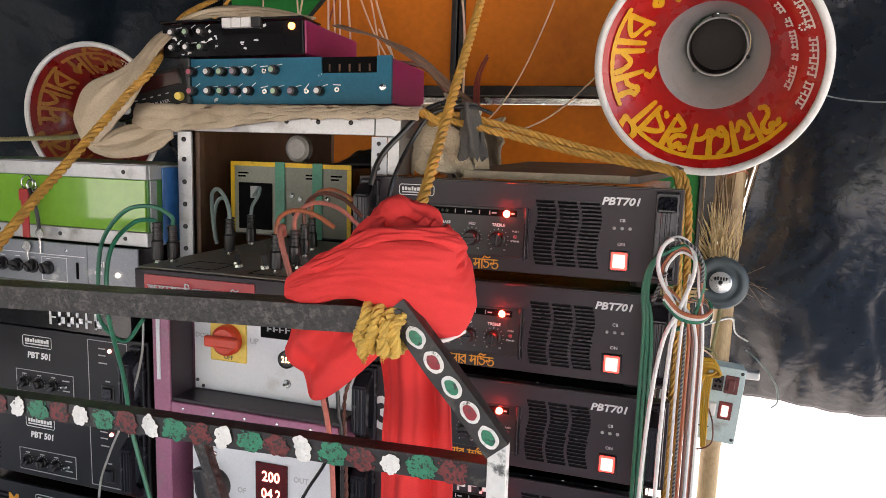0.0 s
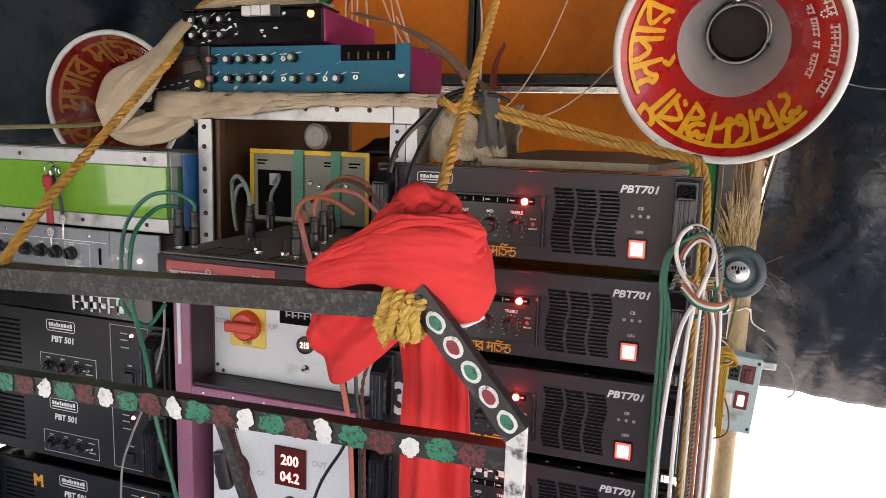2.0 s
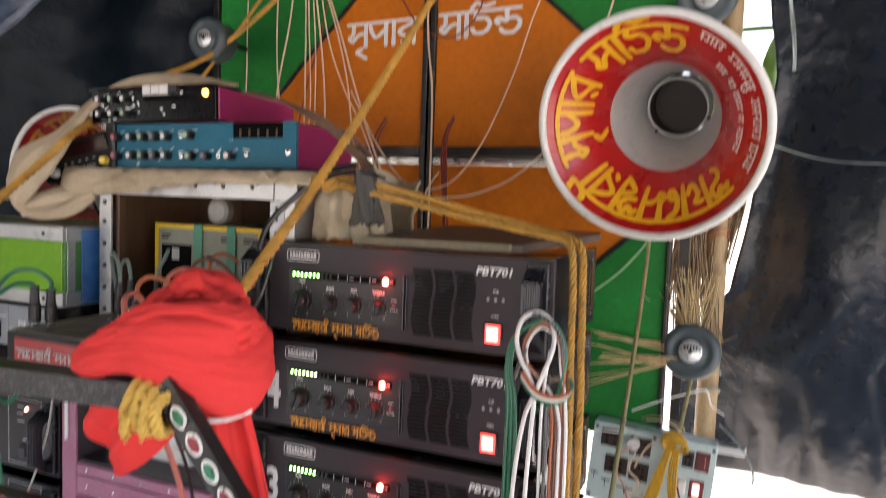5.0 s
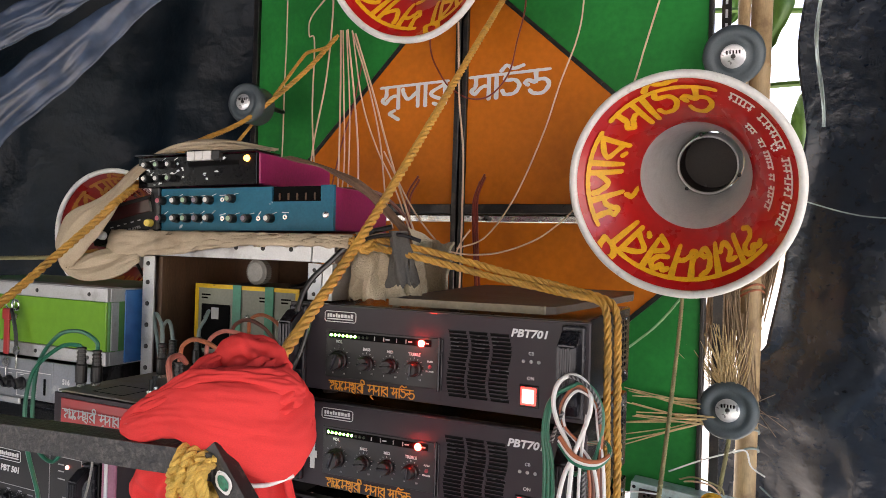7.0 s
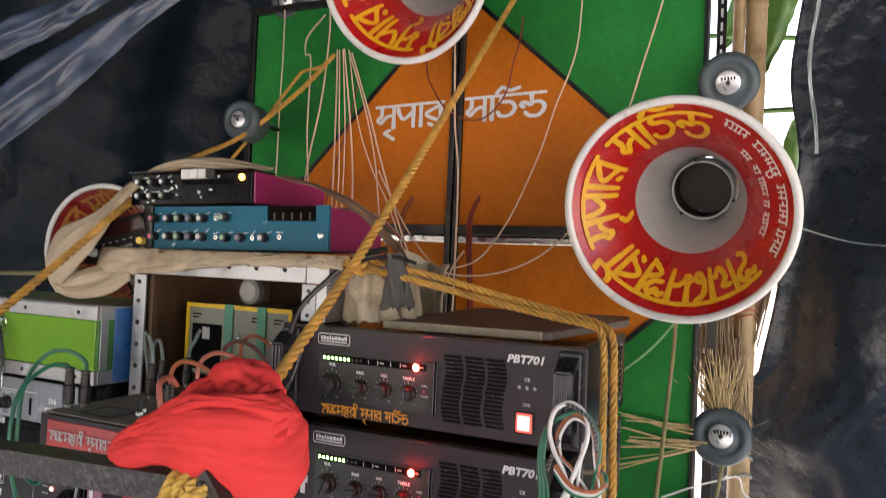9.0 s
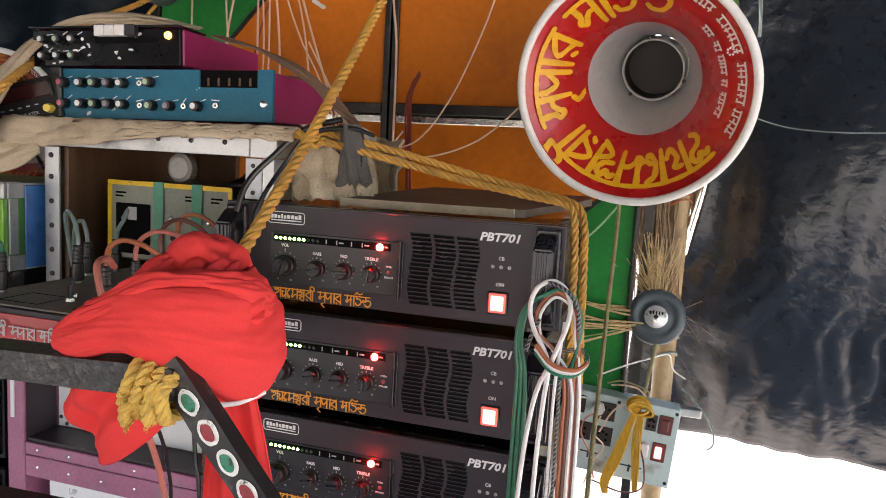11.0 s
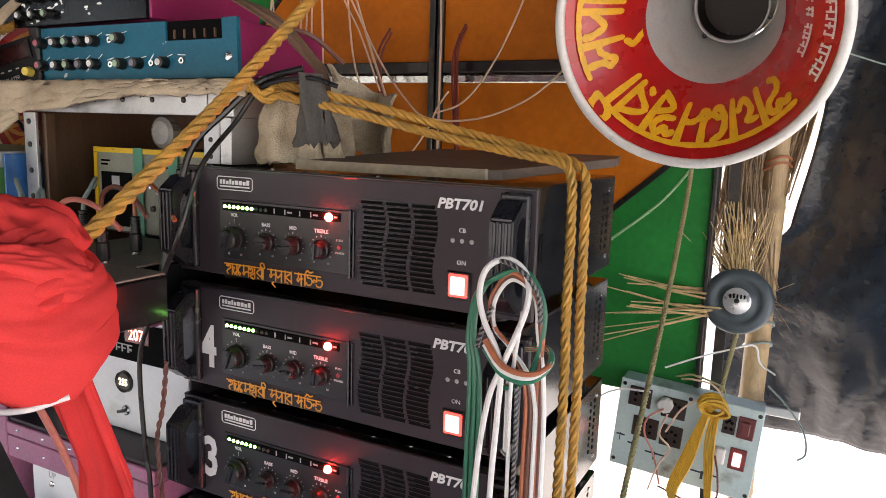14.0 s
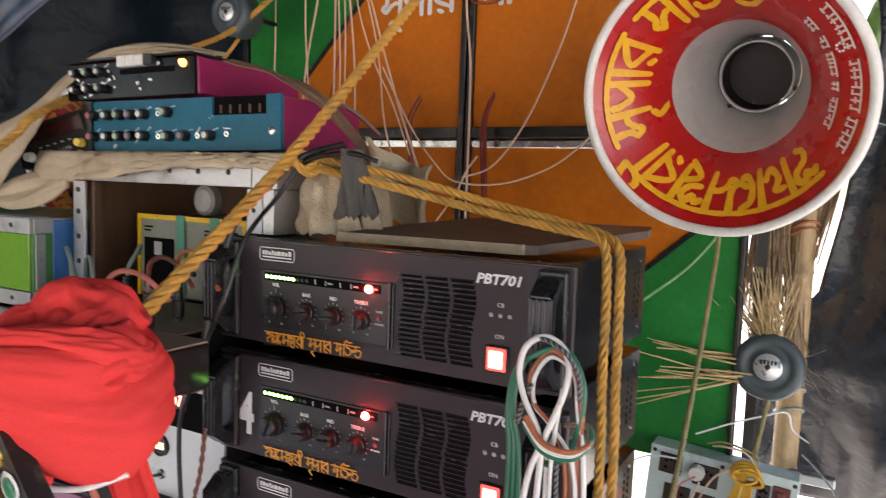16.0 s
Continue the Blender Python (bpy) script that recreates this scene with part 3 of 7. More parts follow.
# tarpaulins
MATTETARP = mat("matt_black_sheet", (0.006, 0.0125, 0.019), 0.36, 0, 0.35, 2.5, 0.4, 14, spec=0.2, dirt=(0.014, 0.02, 0.024), dirt_scale=3.0, dirt_lo=0.55, dirt_hi=0.85, dist=0.03)
# paler copy of the sheet; the bluish sheen of light is in its colour
SHEENTARP = mat("sheen_blue_grey_plastic", (0.040, 0.065, 0.11), 0.25, 0, 0.5, 3, 0.3, 12, spec=0.6)


def crease(x, y, z):
    return 1 - abs(nz(x, y, z)) * 2.2


def tarp_right(u, v):
    z = 0.765 + v * 2.29 + 0.02 * math.sin(u * 9)
    x0 = 0.365 + 0.135 * min(1, max(0, (z - 1.18) / 0.2)) + 0.125 * min(1, max(0, (z - 1.35) / 0.65))
    x = x0 + u * 2.6
    if v < 0.02:
        z += 0.012 * nz(u * 14, 0, 2)
    low = max(0.0, (1.6 - z) / 0.7)
    y = 2.30 - 0.55 * u * u + 0.03 * math.sin(u * 26 + 1.2 * math.sin(v * 5)) * (0.4 + v) + 0.05 * nz(u * 5, v * 4, 3)
    y += 0.15 * low * low + 0.012 * crease(u * 11 + v * 2, v * 3, 7) + 0.008 * crease(u * 30, v * 10 + u * 6, 2) * (0.4 + low) + 0.0016 * crease(u * 70, v * 40, 5) + 0.05 * math.exp(-(u / 0.05) ** 2)
    return (x + 0.03 * nz(u * 3, v * 7, 5) + 0.022 * math.sin(v * 7), y, z)


def tarp_left(u, v):
    # from the painted wall's edge round towards the open front
    a = min(u / 0.72, 1) * 1.45
    x = -1.06 - 1.55 * math.sin(a) - 0.1 * u
    # beyond 0.72 the unseen sheet runs on straight, added to shade the left
    y = 2.30 - 2.3 * (1 - math.cos(a)) - max(0, u - 0.72) * 5.0
    z = 0.5 + v * 2.5
    fold = math.sin((u * 7.5 + v * 1.6) * 6.0 + 1.5 * nz(u * 4, v * 3, 1))
    d = 0.035 * fold + 0.06 * nz(u * 6, v * 5, 9) + 0.014 * nz(u * 22, v * 18, 4)
    return (x + d * math.cos(a) * 0.3 + d * math.sin(a) * 0.4, y - d, z)


def tarp_roof(u, v):
    x = -3.0 + u * 6.2
    y = -2.7 + v * 5.65
    z = 2.76 + 0.22 * math.sin(math.pi * u) - 0.10 * v + 0.05 * math.sin(u * 20 + v * 3) + 0.09 * nz(u * 7, v * 8, 2)
    # the unseen front hem droops, added to keep sky light off the upper wall
    return (x, y, z - 1.0 * max(0.0, 1 - v / 0.28) ** 1.4)


tagged(part("tarpaulin_wall_right", sheet(tarp_right, 260, 200, 0.001), TARP, smooth=True), "black crinkled plastic tarpaulin hanging beside the wall", "tarpaulin", kind="structure")
tagged(part("tarpaulin_wall_left", sheet(tarp_left, 150, 110, 0.001), MATTETARP, smooth=True), "black folded plastic tarpaulin hanging as a side wall", "tarpaulin", kind="structure")
tagged(part("tarpaulin_roof", sheet(tarp_roof, 110, 70, 0.001), TARP, smooth=True), "black plastic tarpaulin roof of the stall, its unseen front added", "tarpaulin", kind="structure")


# sagging folds of the roof sheet on the far left, hanging below it
def tarp_fold(p0, p1, drop, w):
    p0, p1 = Vector(p0), Vector(p1)

    def f(u, v):
        p = p0.lerp(p1, u)
        k = w * (1 - 0.8 * u) * (1 + 0.25 * nz(u * 5, 1, 4))
        s = math.sin(math.pi * v)
        return (p.x + 0.02 * nz(u * 6, v * 3, 1), p.y + (v - 0.5) * k * 0.6 - drop * s * (1 - 0.7 * u), p.z - (v - 0.5) * k + 0.010 * nz(u * 14, v * 4, 3))
    return f


for a, b, dr, w in (((-1.91, 1.40, 1.83), (-1.249, 1.95, 2.663), 0.04, 0.20), ((-1.957, 1.398, 2.148), (-1.436, 1.97, 2.70), 0.03, 0.13)):
    tagged(part("tarpaulin_fold", sheet(tarp_fold(a, b, dr, w), 60, 20, 0.001), SHEENTARP, smooth=True), "sagging plastic fold under the roof, bluish sheen put into its colour", "tarpaulin", kind="structure")

# deck on which the racks stand
deck = empty("wooden_deck", pose(0, 0, 0), "rough plank deck carrying the amplifier stacks", "deck")
for k in range(9):
    part("plank", box(-1.12, 0.40, 0.86 + k * 0.09, 0.945 + k * 0.09, 0.735, 0.771, 0.003), DECKWOOD, deck)
for x in (-1.05, -0.35, 0.30):
    part("cross_beam", box(x, x + 0.07, 0.88, 1.64, 0.665, 0.734, 0.004), DECKWOOD, deck)
    for y in (0.92, 1.54):
        part("leg", box(x + 0.002, x + 0.068, y, y + 0.07, -0.03, 0.664, 0.004), DECKWOOD, deck)
tagged(part("wooden_plank", box(-0.13, 0.34, 1.02, 1.40, 0.772, 0.793, 0.002), DECKWOOD), "flat wooden plank under the amplifier stack", "plank")

# front railing of steel bars
RY = 0.575
rail = empty("steel_railing", pose(0, 0, 0), "black painted steel bar railing with coloured dots", "railing")


def bar(p, q, h, d, material, name, label=""):
    p, q = Vector(p), Vector(q)
    L = (q - p).length
    bm = bmesh.new()
    n = 24
    for i in range(n + 1):
        x = L * i / n
        for (yy, zz) in ((-d / 2, -h / 2), (-d / 2, h / 2), (d / 2, h / 2), (d / 2, -h / 2)):
            bm.verts.new((x, yy + 0.0012 * nz(x * 20, yy * 90, zz * 90), zz + 0.0012 * nz(x * 22, zz * 80, 5)))
    bm.verts.ensure_lookup_table()
    for i in range(n):
        for k in range(4):
            a, b = i * 4 + k, i * 4 + (k + 1) % 4
            bm.faces.new((bm.verts[a], bm.verts[b], bm.verts[b + 4], bm.verts[a + 4]))
    bm.faces.new([bm.verts[k] for k in range(4)])
    bm.faces.new([bm.verts[n * 4 + k] for k in range(4)][::-1])
    bmesh.ops.bevel(bm, geom=[e for e in bm.edges if len(e.link_faces) == 2 and e.calc_face_angle(0) > 1.0], offset=0.0025, segments=2, affect="EDGES")
    ang = -math.degrees(math.atan2(q.z - p.z, q.x - p.x))
    return part(name, bm, material, rail, label, m=pose(p.x, p.y, p.z, 0, ang, 0))


bar((-1.15, RY + 0.012, 1.377), (0.102, RY + 0.012, 1.430), 0.026, 0.034, BARPAINT, "top_bar", "worn black bar speckled grey")
bar((-1.15, RY + 0.012, 1.258), (0.188, RY + 0.012, 1.290), 0.023, 0.020, BARBLACK, "lower_bar", "black bar dotted green, red and white")
bar((0.092, RY + 0.006, 1.444), (0.199, RY + 0.006, 1.318), 0.026, 0.016, BARBLACK, "slanting_bar", "black slanting bar with ringed dots")
bar((0.198, RY + 0.006, 1.328), (0.206, RY + 0.006, 0.0), 0.018, 0.014, BARWHITE, "post", "white painted post with chipped paint")
bar((-1.14, RY + 0.012, 1.39), (-1.14, RY + 0.012, 0.0), 0.03, 0.03, BARPAINT, "post")
bar((-0.155, RY + 0.035, 1.262), (-0.105, RY + 0.035, 1.13), 0.015, 0.012, BARPAINT, "brace", "bare speckled brace")


def blob(bm, cx, y, cz, rx, rz, seed, d=0.0008, m=None, n=22, wob=0.14):
    vs = [bm.verts.new((cx, y - d, cz))]
    ring = []
    for i in range(n):
        a = 2 * math.pi * i / n
        k = 1 + wob * nz(math.cos(a) * 1.7 + seed * 3.1, math.sin(a) * 1.7, seed)
        ring.append(bm.verts.new((cx + rx * k * math.cos(a), y - d * 0.5, cz + rz * k * math.sin(a))))
    for i in range(n):
        bm.faces.new((vs[0], ring[i], ring[(i + 1) % n]))
    made = vs + ring
    if m is not None:
        bmesh.ops.transform(bm, matrix=m, verts=made)


# dots of the lower bar: white, green, red in turn, rough brush daubs
for k in range(31):
    x = -0.385 + (k - 12) * 0.0318
    if not -1.12 < x < 0.165:
        continue
    z = 1.258 + (x + 1.15) / 1.338 * 0.032
    kind = k % 3
    bm = bmesh.new()
    if kind == 0:
        for j in range(7):
            blob(bm, x + random.uniform(-0.004, 0.004), RY + 0.0012, z + random.uniform(-0.006, 0.006), random.uniform(0.006, 0.0095), random.uniform(0.006, 0.009), k + j * 0.7, 0.0012 + j * 0.0003, wob=0.45, n=30)
    else:
        blob(bm, x, RY + 0.0012, z, 0.0150, 0.0112, k, wob=0.5, n=40)
        for j in range(26):
            a, q = random.uniform(0, 6.28), random.uniform(0.9, 1.35)
            blob(bm, x + 0.0125 * q * math.cos(a), RY + 0.0012, z + min(0.0105, max(-0.0105, 0.0105 * q * math.sin(a))), random.uniform(0.0006, 0.0016), random.uniform(0.0006, 0.0014), j, 0.0006 + j * 0.00001, n=6)
    part("painted_dot", bm, (DOTWHITE, DOTGREEN, DOTRED2)[kind], rail)
# ringed dots of the slanting bar
_sl = pose(0.092, RY + 0.006 - 0.0085, 1.444, 0, -math.degrees(math.atan2(-0.126, 0.107)), 0)
for k in range(5):
    s = 0.036 + k * 0.0285
    bm = bmesh.new()
    blob(bm, s, 0, 0.001, 0.0118, 0.0088, k + 20, 0.0008, _sl, wob=0.1)
    part("painted_ring", bm, DOTWHITE, rail)
    bm = bmesh.new()
    blob(bm, s, -0.001, 0.001, 0.0082, 0.0056, k + 40, 0.0008, _sl, wob=0.12)
    part("painted_dot", bm, (DOTGREEN, DOTRED)[k % 2], rail)


# ---- amplifiers of the right stack ----
def knob(r, parent, x, z, y=0.0, depth=0.014, turn=30, ticks=True):
    k = part("knob", lathe([(0, depth), (r * 0.72, depth), (r * 0.82, depth * 0.85), (r * 0.86, depth * 0.3), (r, depth * 0.22), (r, 0)], 20, pose(0, 0, 0, 90)), PLASTIC, parent, smooth=False, m=pose(x, y, z))
    bm = box(-r * 0.16, r * 0.16, -depth - 0.003, -depth * 0.6, -r * 0.8, r * 0.8, 0.0008)
    add_box(bm, -0.0004, 0.0004, -depth - 0.0034, -depth - 0.002, r * 0.3, r * 0.78)
    part("grip", bm, HANDLE, k, m=pose(0, 0, 0, 0, turn, 0))
    if ticks:
        bm = bmesh.new()
        for i in range(11):
            a = radians(-120 + 24 * i)
            add_box(bm, -0.0004, 0.0004, -0.0006, 0, r * 1.22, r * 1.22 + 0.0018, m=pose(0, 0, 0, 0, math.degrees(a), 0))
        part("dial_marks", bm, GREYPRINT, k)
    return k


def side_handle(parent, x):
    h = part("handle", box(-0.016, 0.016, -0.010, 0.0, 0.018, 0.142, 0.003, 2), HANDLE, parent, m=pose(x, 0, 0))
    bm = bmesh.new()
    prof = [(0.136, 0.0), (0.136, -0.012), (0.118, -0.034), (0.042, -0.034), (0.024, -0.012), (0.024, 0.0)]
    prof2 = [(0.118, 0.0), (0.118, -0.012), (0.108, -0.020), (0.052, -0.020), (0.042, -0.012), (0.042, 0.0)]
    w = 0.0125
    A = [[bm.verts.new((sx * w, y - 0.008, z)) for z, y in prof] for sx in (-1, 1)]
    B = [[bm.verts.new((sx * w, y - 0.008, z)) for z, y in prof2] for sx in (-1, 1)]
    for i in range(5):
        bm.faces.new((A[0][i], A[0][i + 1], A[1][i + 1], A[1][i]))
        bm.faces.new((B[0][i], B[0][i + 1], B[1][i + 1], B[1][i]))
        for s in (0, 1):
            bm.faces.new((A[s][i], A[s][i + 1], B[s][i + 1], B[s][i]))
    bmesh.ops.recalc_face_normals(bm, faces=bm.faces)
    bmesh.ops.bevel(bm, geom=[e for e in bm.edges if len(e.link_faces) == 2 and e.calc_face_angle(0) > 0.5], offset=0.002, segments=2, affect="EDGES")
    for xx in (-0.006, 0.0, 0.006):
        add_box(bm, xx - 0.0014, xx + 0.0014, -0.0445, -0.041, 0.044, 0.116, 0.0008)
    part("grip_bar", bm, HANDLE, h)
    return h


def logo(parent, x0, x1, z0, z1, y=-0.0012):
    """The maker's mark as a plain outlined plate with bars."""
    bm = bmesh.new()
    ring_frame(bm, x0, x1, z0, z1, y, 0.0011, 0.0006, 0.003)
    h, w = z1 - z0, x1 - x0
    rnd = random.Random(3)
    x = x0 + w * 0.09
    while x < x1 - w * 0.14:
        ww = w * rnd.uniform(0.05, 0.085)
        add_box(bm, x, x + ww, y - 0.0006, y, z0 + h * 0.42, z0 + h * rnd.uniform(0.66, 0.8))
        x += ww + w * 0.025
    add_box(bm, x0 + w * 0.09, x1 - w * 0.09, y - 0.0006, y, z0 + h * 0.22, z0 + h * 0.32)
    part("maker_plate", bm, WHITEPAINT, parent, "white outlined maker's plate")


def build_amp701():
    amp = empty("power_amplifier", pose(0, 0, 0), "black rack power amplifier with red lit switch, switched on", "amplifier", "amplifiers of the large stack")
    part("case", box(-0.2215, 0.2215, 0.006, 0.38, 0.011, 0.1435, 0.002), CASE, amp)
    for x in (-0.19, 0.19):
        for y in (0.04, 0.36):
            part("rubber_foot", lathe([(0, 0), (0.012, 0), (0.014, 0.011), (0, 0.011)], 14), PLASTIC, amp, m=pose(x, y, 0))
    part("front_panel", box(-0.2445, 0.2445, -0.001, 0.006, 0.012, 0.1465, 0.0012), BLACK, amp)
    part("top_lip", box(-0.2425, 0.2425, -0.0035, 0.012, 0.1436, 0.1468, 0.001), PLASTIC, amp)
    screw = [(0, 0.002), (0.003, 0.0016), (0.0036, 0)]
    for i in range(9):
        part("screw", lathe([(0, 0.0016), (0.0022, 0.001), (0.0026, 0)], 8), CHROME, amp, m=pose(-0.2 + i * 0.05, 0.012, 0.1468))
    for x in (-0.236, 0.236):
        for z in (0.026, 0.133):
            part("screw", lathe(screw, 8, pose(0, 0, 0, 90)), CHROME, amp, m=pose(x, -0.001, z))
    for z in (0.03, 0.125):
        for y in (0.03, 0.35):
            part("screw", lathe(screw, 8, pose(0, 0, 0, 0, 90)), CHROME, amp, m=pose(0.2215, y, z))
    for sx in (-1, 1):
        side_handle(amp, 0.2235 * sx)
    inset = part("control_plate", box(-0.172, 0.0235, -0.0022, -0.0008, 0.034, 0.108, 0.0008), PLASTIC, amp)
    part("plate_edge", box(0.0238, 0.0268, -0.006, -0.0008, 0.031, 0.110, 0.001), HANDLE, inset)
    part("plate_edge", box(0.0288, 0.0304, -0.004, -0.0008, 0.033, 0.108, 0.0006), HANDLE, inset)
    part("display_strip", box(-0.166, 0.012, -0.0036, -0.0021, 0.0945, 0.1045, 0.0006), SLOT, inset)
    for i in range(10):
        part("green_led" if i < 7 else "unlit_led", lathe([(0, 0.0022), (0.0019, 0.0014), (0.0023, 0)], 10, pose(0, 0, 0, 90)), LED_GREEN if i < 7 else LED_OFF, inset, m=pose(-0.1615 + i * 0.0072, -0.0036, 0.0995))
    bm = bmesh.new()
    for i, x in enumerate((-0.084, -0.068, -0.046, -0.030)):
        add_box(bm, x, x + 0.0014, -0.0042, -0.0036, 0.0965, 0.1025)
        add_box(bm, x + 0.004, x + 0.011, -0.0042, -0.0036, 0.0985, 0.1005) if i % 2 else None
    add_box(bm, 0.0035, 0.0085, -0.0042, -0.0036, 0.0985, 0.1005)
    tagged(part("printed_scale", bm, GREYPRINT, inset), kind="stuff")
    part("red_led", lathe([(0, 0.006), (0.003, 0.0048), (0.0046, 0.0022), (0.005, 0)], 16, pose(0, 0, 0, 90)), LED_RED, inset, "glowing red indicator", True, pose(-0.0035, -0.0036, 0.099))
    part("led_core", lathe([(0, 0.0068), (0.0022, 0.006), (0.0028, 0.0045)], 12, pose(0, 0, 0, 90)), LED_RED_CORE, inset, "", True, pose(-0.0035, -0.0036, 0.099))
    for x, r, t in ((-0.1475, 0.0155, 20), (-0.0975, 0.0118, 80), (-0.0565, 0.0118, 85), (-0.0155, 0.0118, 5)):
        knob(r, inset, x, 0.0605, -0.0022, 0.014 if r < 0.015 else 0.016, t)
    for s, x, z in (("VOL", -0.1475, 0.0875), ("BASS", -0.0975, 0.0795), ("MID", -0.0565, 0.0795), ("TREBLE", -0.0155, 0.0795)):
        lettering("dial_name", s, x, -0.0024, z, 0.0062, WHITEPAINT, inset, 0.02 * 0.006, "CENTER")
    for x in (-0.1475, -0.0975, -0.0565, -0.0155):
        lettering("dial_number", "5", x, -0.0024, 0.0745 if x > -0.12 else 0.082, 0.004, GREYPRINT, inset, 0, "CENTER")
        lettering("dial_number", "0", x - 0.010, -0.0024, 0.0435 if x > -0.12 else 0.0395, 0.004, GREYPRINT, inset, 0, "CENTER")
        lettering("dial_number", "10", x + 0.010, -0.0024, 0.0435 if x > -0.12 else 0.0395, 0.004, GREYPRINT, inset, 0, "CENTER")
    part("push_button", lathe([(0, 0.003), (0.0022, 0.0026), (0.003, 0)], 12, pose(0, 0, 0, 90)), PURPLELED, inset, m=pose(0.0105, -0.0022, 0.0655))
    lettering("button_name", "PUSH", 0.0105, -0.0024, 0.072, 0.0038, WHITEPAINT, inset, 0, "CENTER")
    lettering("button_name", "SPEAKER", 0.0105, -0.0024, 0.0575, 0.0034, WHITEPAINT, inset, 0, "CENTER")
    logo(amp, -0.1765, -0.1185, 0.1195, 0.1365)
    script_on_front("painted_name", [WORD_A, WORD_B, WORD_C], -0.163, -0.0012, 0.0145, 0.149, 0.0155, AMBER, amp, 0.03, label="amber vinyl lettering")
    lettering("model_number", "PBT701", 0.1335, -0.0012, 0.1205, 0.0150, WHITEPAINT, amp, 0.0005, xs=1.13, shear=0.22, label="white italic model number")
    # wavy vent: three columns of slots painted as shadow-black strips under raised lips
    for c in range(3):
        bm = bmesh.new()
        lips = bmesh.new()
        for r in range(17):
            z = 0.1215 - r * 0.0057
            off = 0.0042 * math.sin(r / 16 * 2 * math.pi) + (0.003 if r > 8 else 0)
            x0 = 0.0385 + c * 0.0325 + off
            add_box(bm, x0, x0 + 0.0275, -0.0014, -0.0009, z - 0.0034, z)
            add_box(lips, x0 - 0.0006, x0 + 0.0281, -0.0026, -0.0009, z + 0.0001, z + 0.0010)
        part("vent_column", bm, SLOT, amp)
        tagged(part("vent_louvre", lips, HANDLE, amp), kind="stuff")
    bm = bmesh.new()
    for x in (0.153, 0.164, 0.175):
        add_lathe(bm, [(0, 0.0012), (0.0018, 0.001), (0.0026, 0)], 10, pose(x, -0.001, 0.0875, 90))
    part("breaker_holes", bm, GREYPRINT, amp)
    lettering("breaker_name", "CB", 0.164, -0.0012, 0.0965, 0.0065, WHITEPAINT, amp, 0, "CENTER")
    lettering("switch_name", "ON", 0.164, -0.0012, 0.0625, 0.0068, WHITEPAINT, amp, 0, "CENTER")
    sw = part("power_switch", box(0.1485, 0.1765, -0.004, -0.0005, 0.0255, 0.0555, 0.0012), PLASTIC, amp)
    part("switch_rim", box(0.1515, 0.1735, -0.0058, -0.003, 0.0285, 0.0530, 0.0012), SWITCH_RIM, sw)
    part("switch_rocker", box(0.1540, 0.1710, -0.0072, -0.004, 0.0310, 0.0505, 0.0012), SWITCH_CORE, sw, "lit rocker")
    # vents of the right side
    bm = bmesh.new()
    for i in range(9):
        add_box(bm, 0.2213, 0.2222, 0.022 + i * 0.007, 0.0245 + i * 0.007, 0.060, 0.092)
    tagged(part("side_slits", bm, SLOT, amp), kind="stuff")
    bm = bmesh.new()
    for r in range(8):
        for c in range(2):
            add_lathe(bm, [(0, 0.0012), (0.0032, 0.001), (0.0036, 0)], 8, pose(0.2212, 0.325 + c * 0.02, 0.045 + r * 0.0105, 0, 90))
    tagged(part("side_holes", bm, SLOT, amp), kind="stuff")
    return amp


AX, AY = 0.1035, 1.0
first = build_amp701()
first.matrix_world = pose(AX, AY, 1.4005)
for k in range(1, 5):
    a = copy_thing(first, pose(AX + (0.0, -0.001, 0.0015, -0.001, 0)[k], AY + (0, 0.001, -0.001, 0.002, 0)[k], 1.4005 - 0.152 * k))
    if k in (1, 2):
        s = "4" if k == 1 else "3"
        lettering("sticker_digit", s, -0.211, -0.0012, 0.040, 0.076, WHITEPAINT, a, 0.0022, xs=0.72, label="white numeral sticker")
        a["label"] = "black rack power amplifier with white numeral " + s
    if k == 3:
        bars_on_front("painted_name", -0.105, -0.0014, 0.108, 0.11, 0.028, WHITEPAINT, a, 6, 5)
        a["label"] = "black rack power amplifier with white painted name"
first["label"] = "black rack power amplifier on top of the stack"


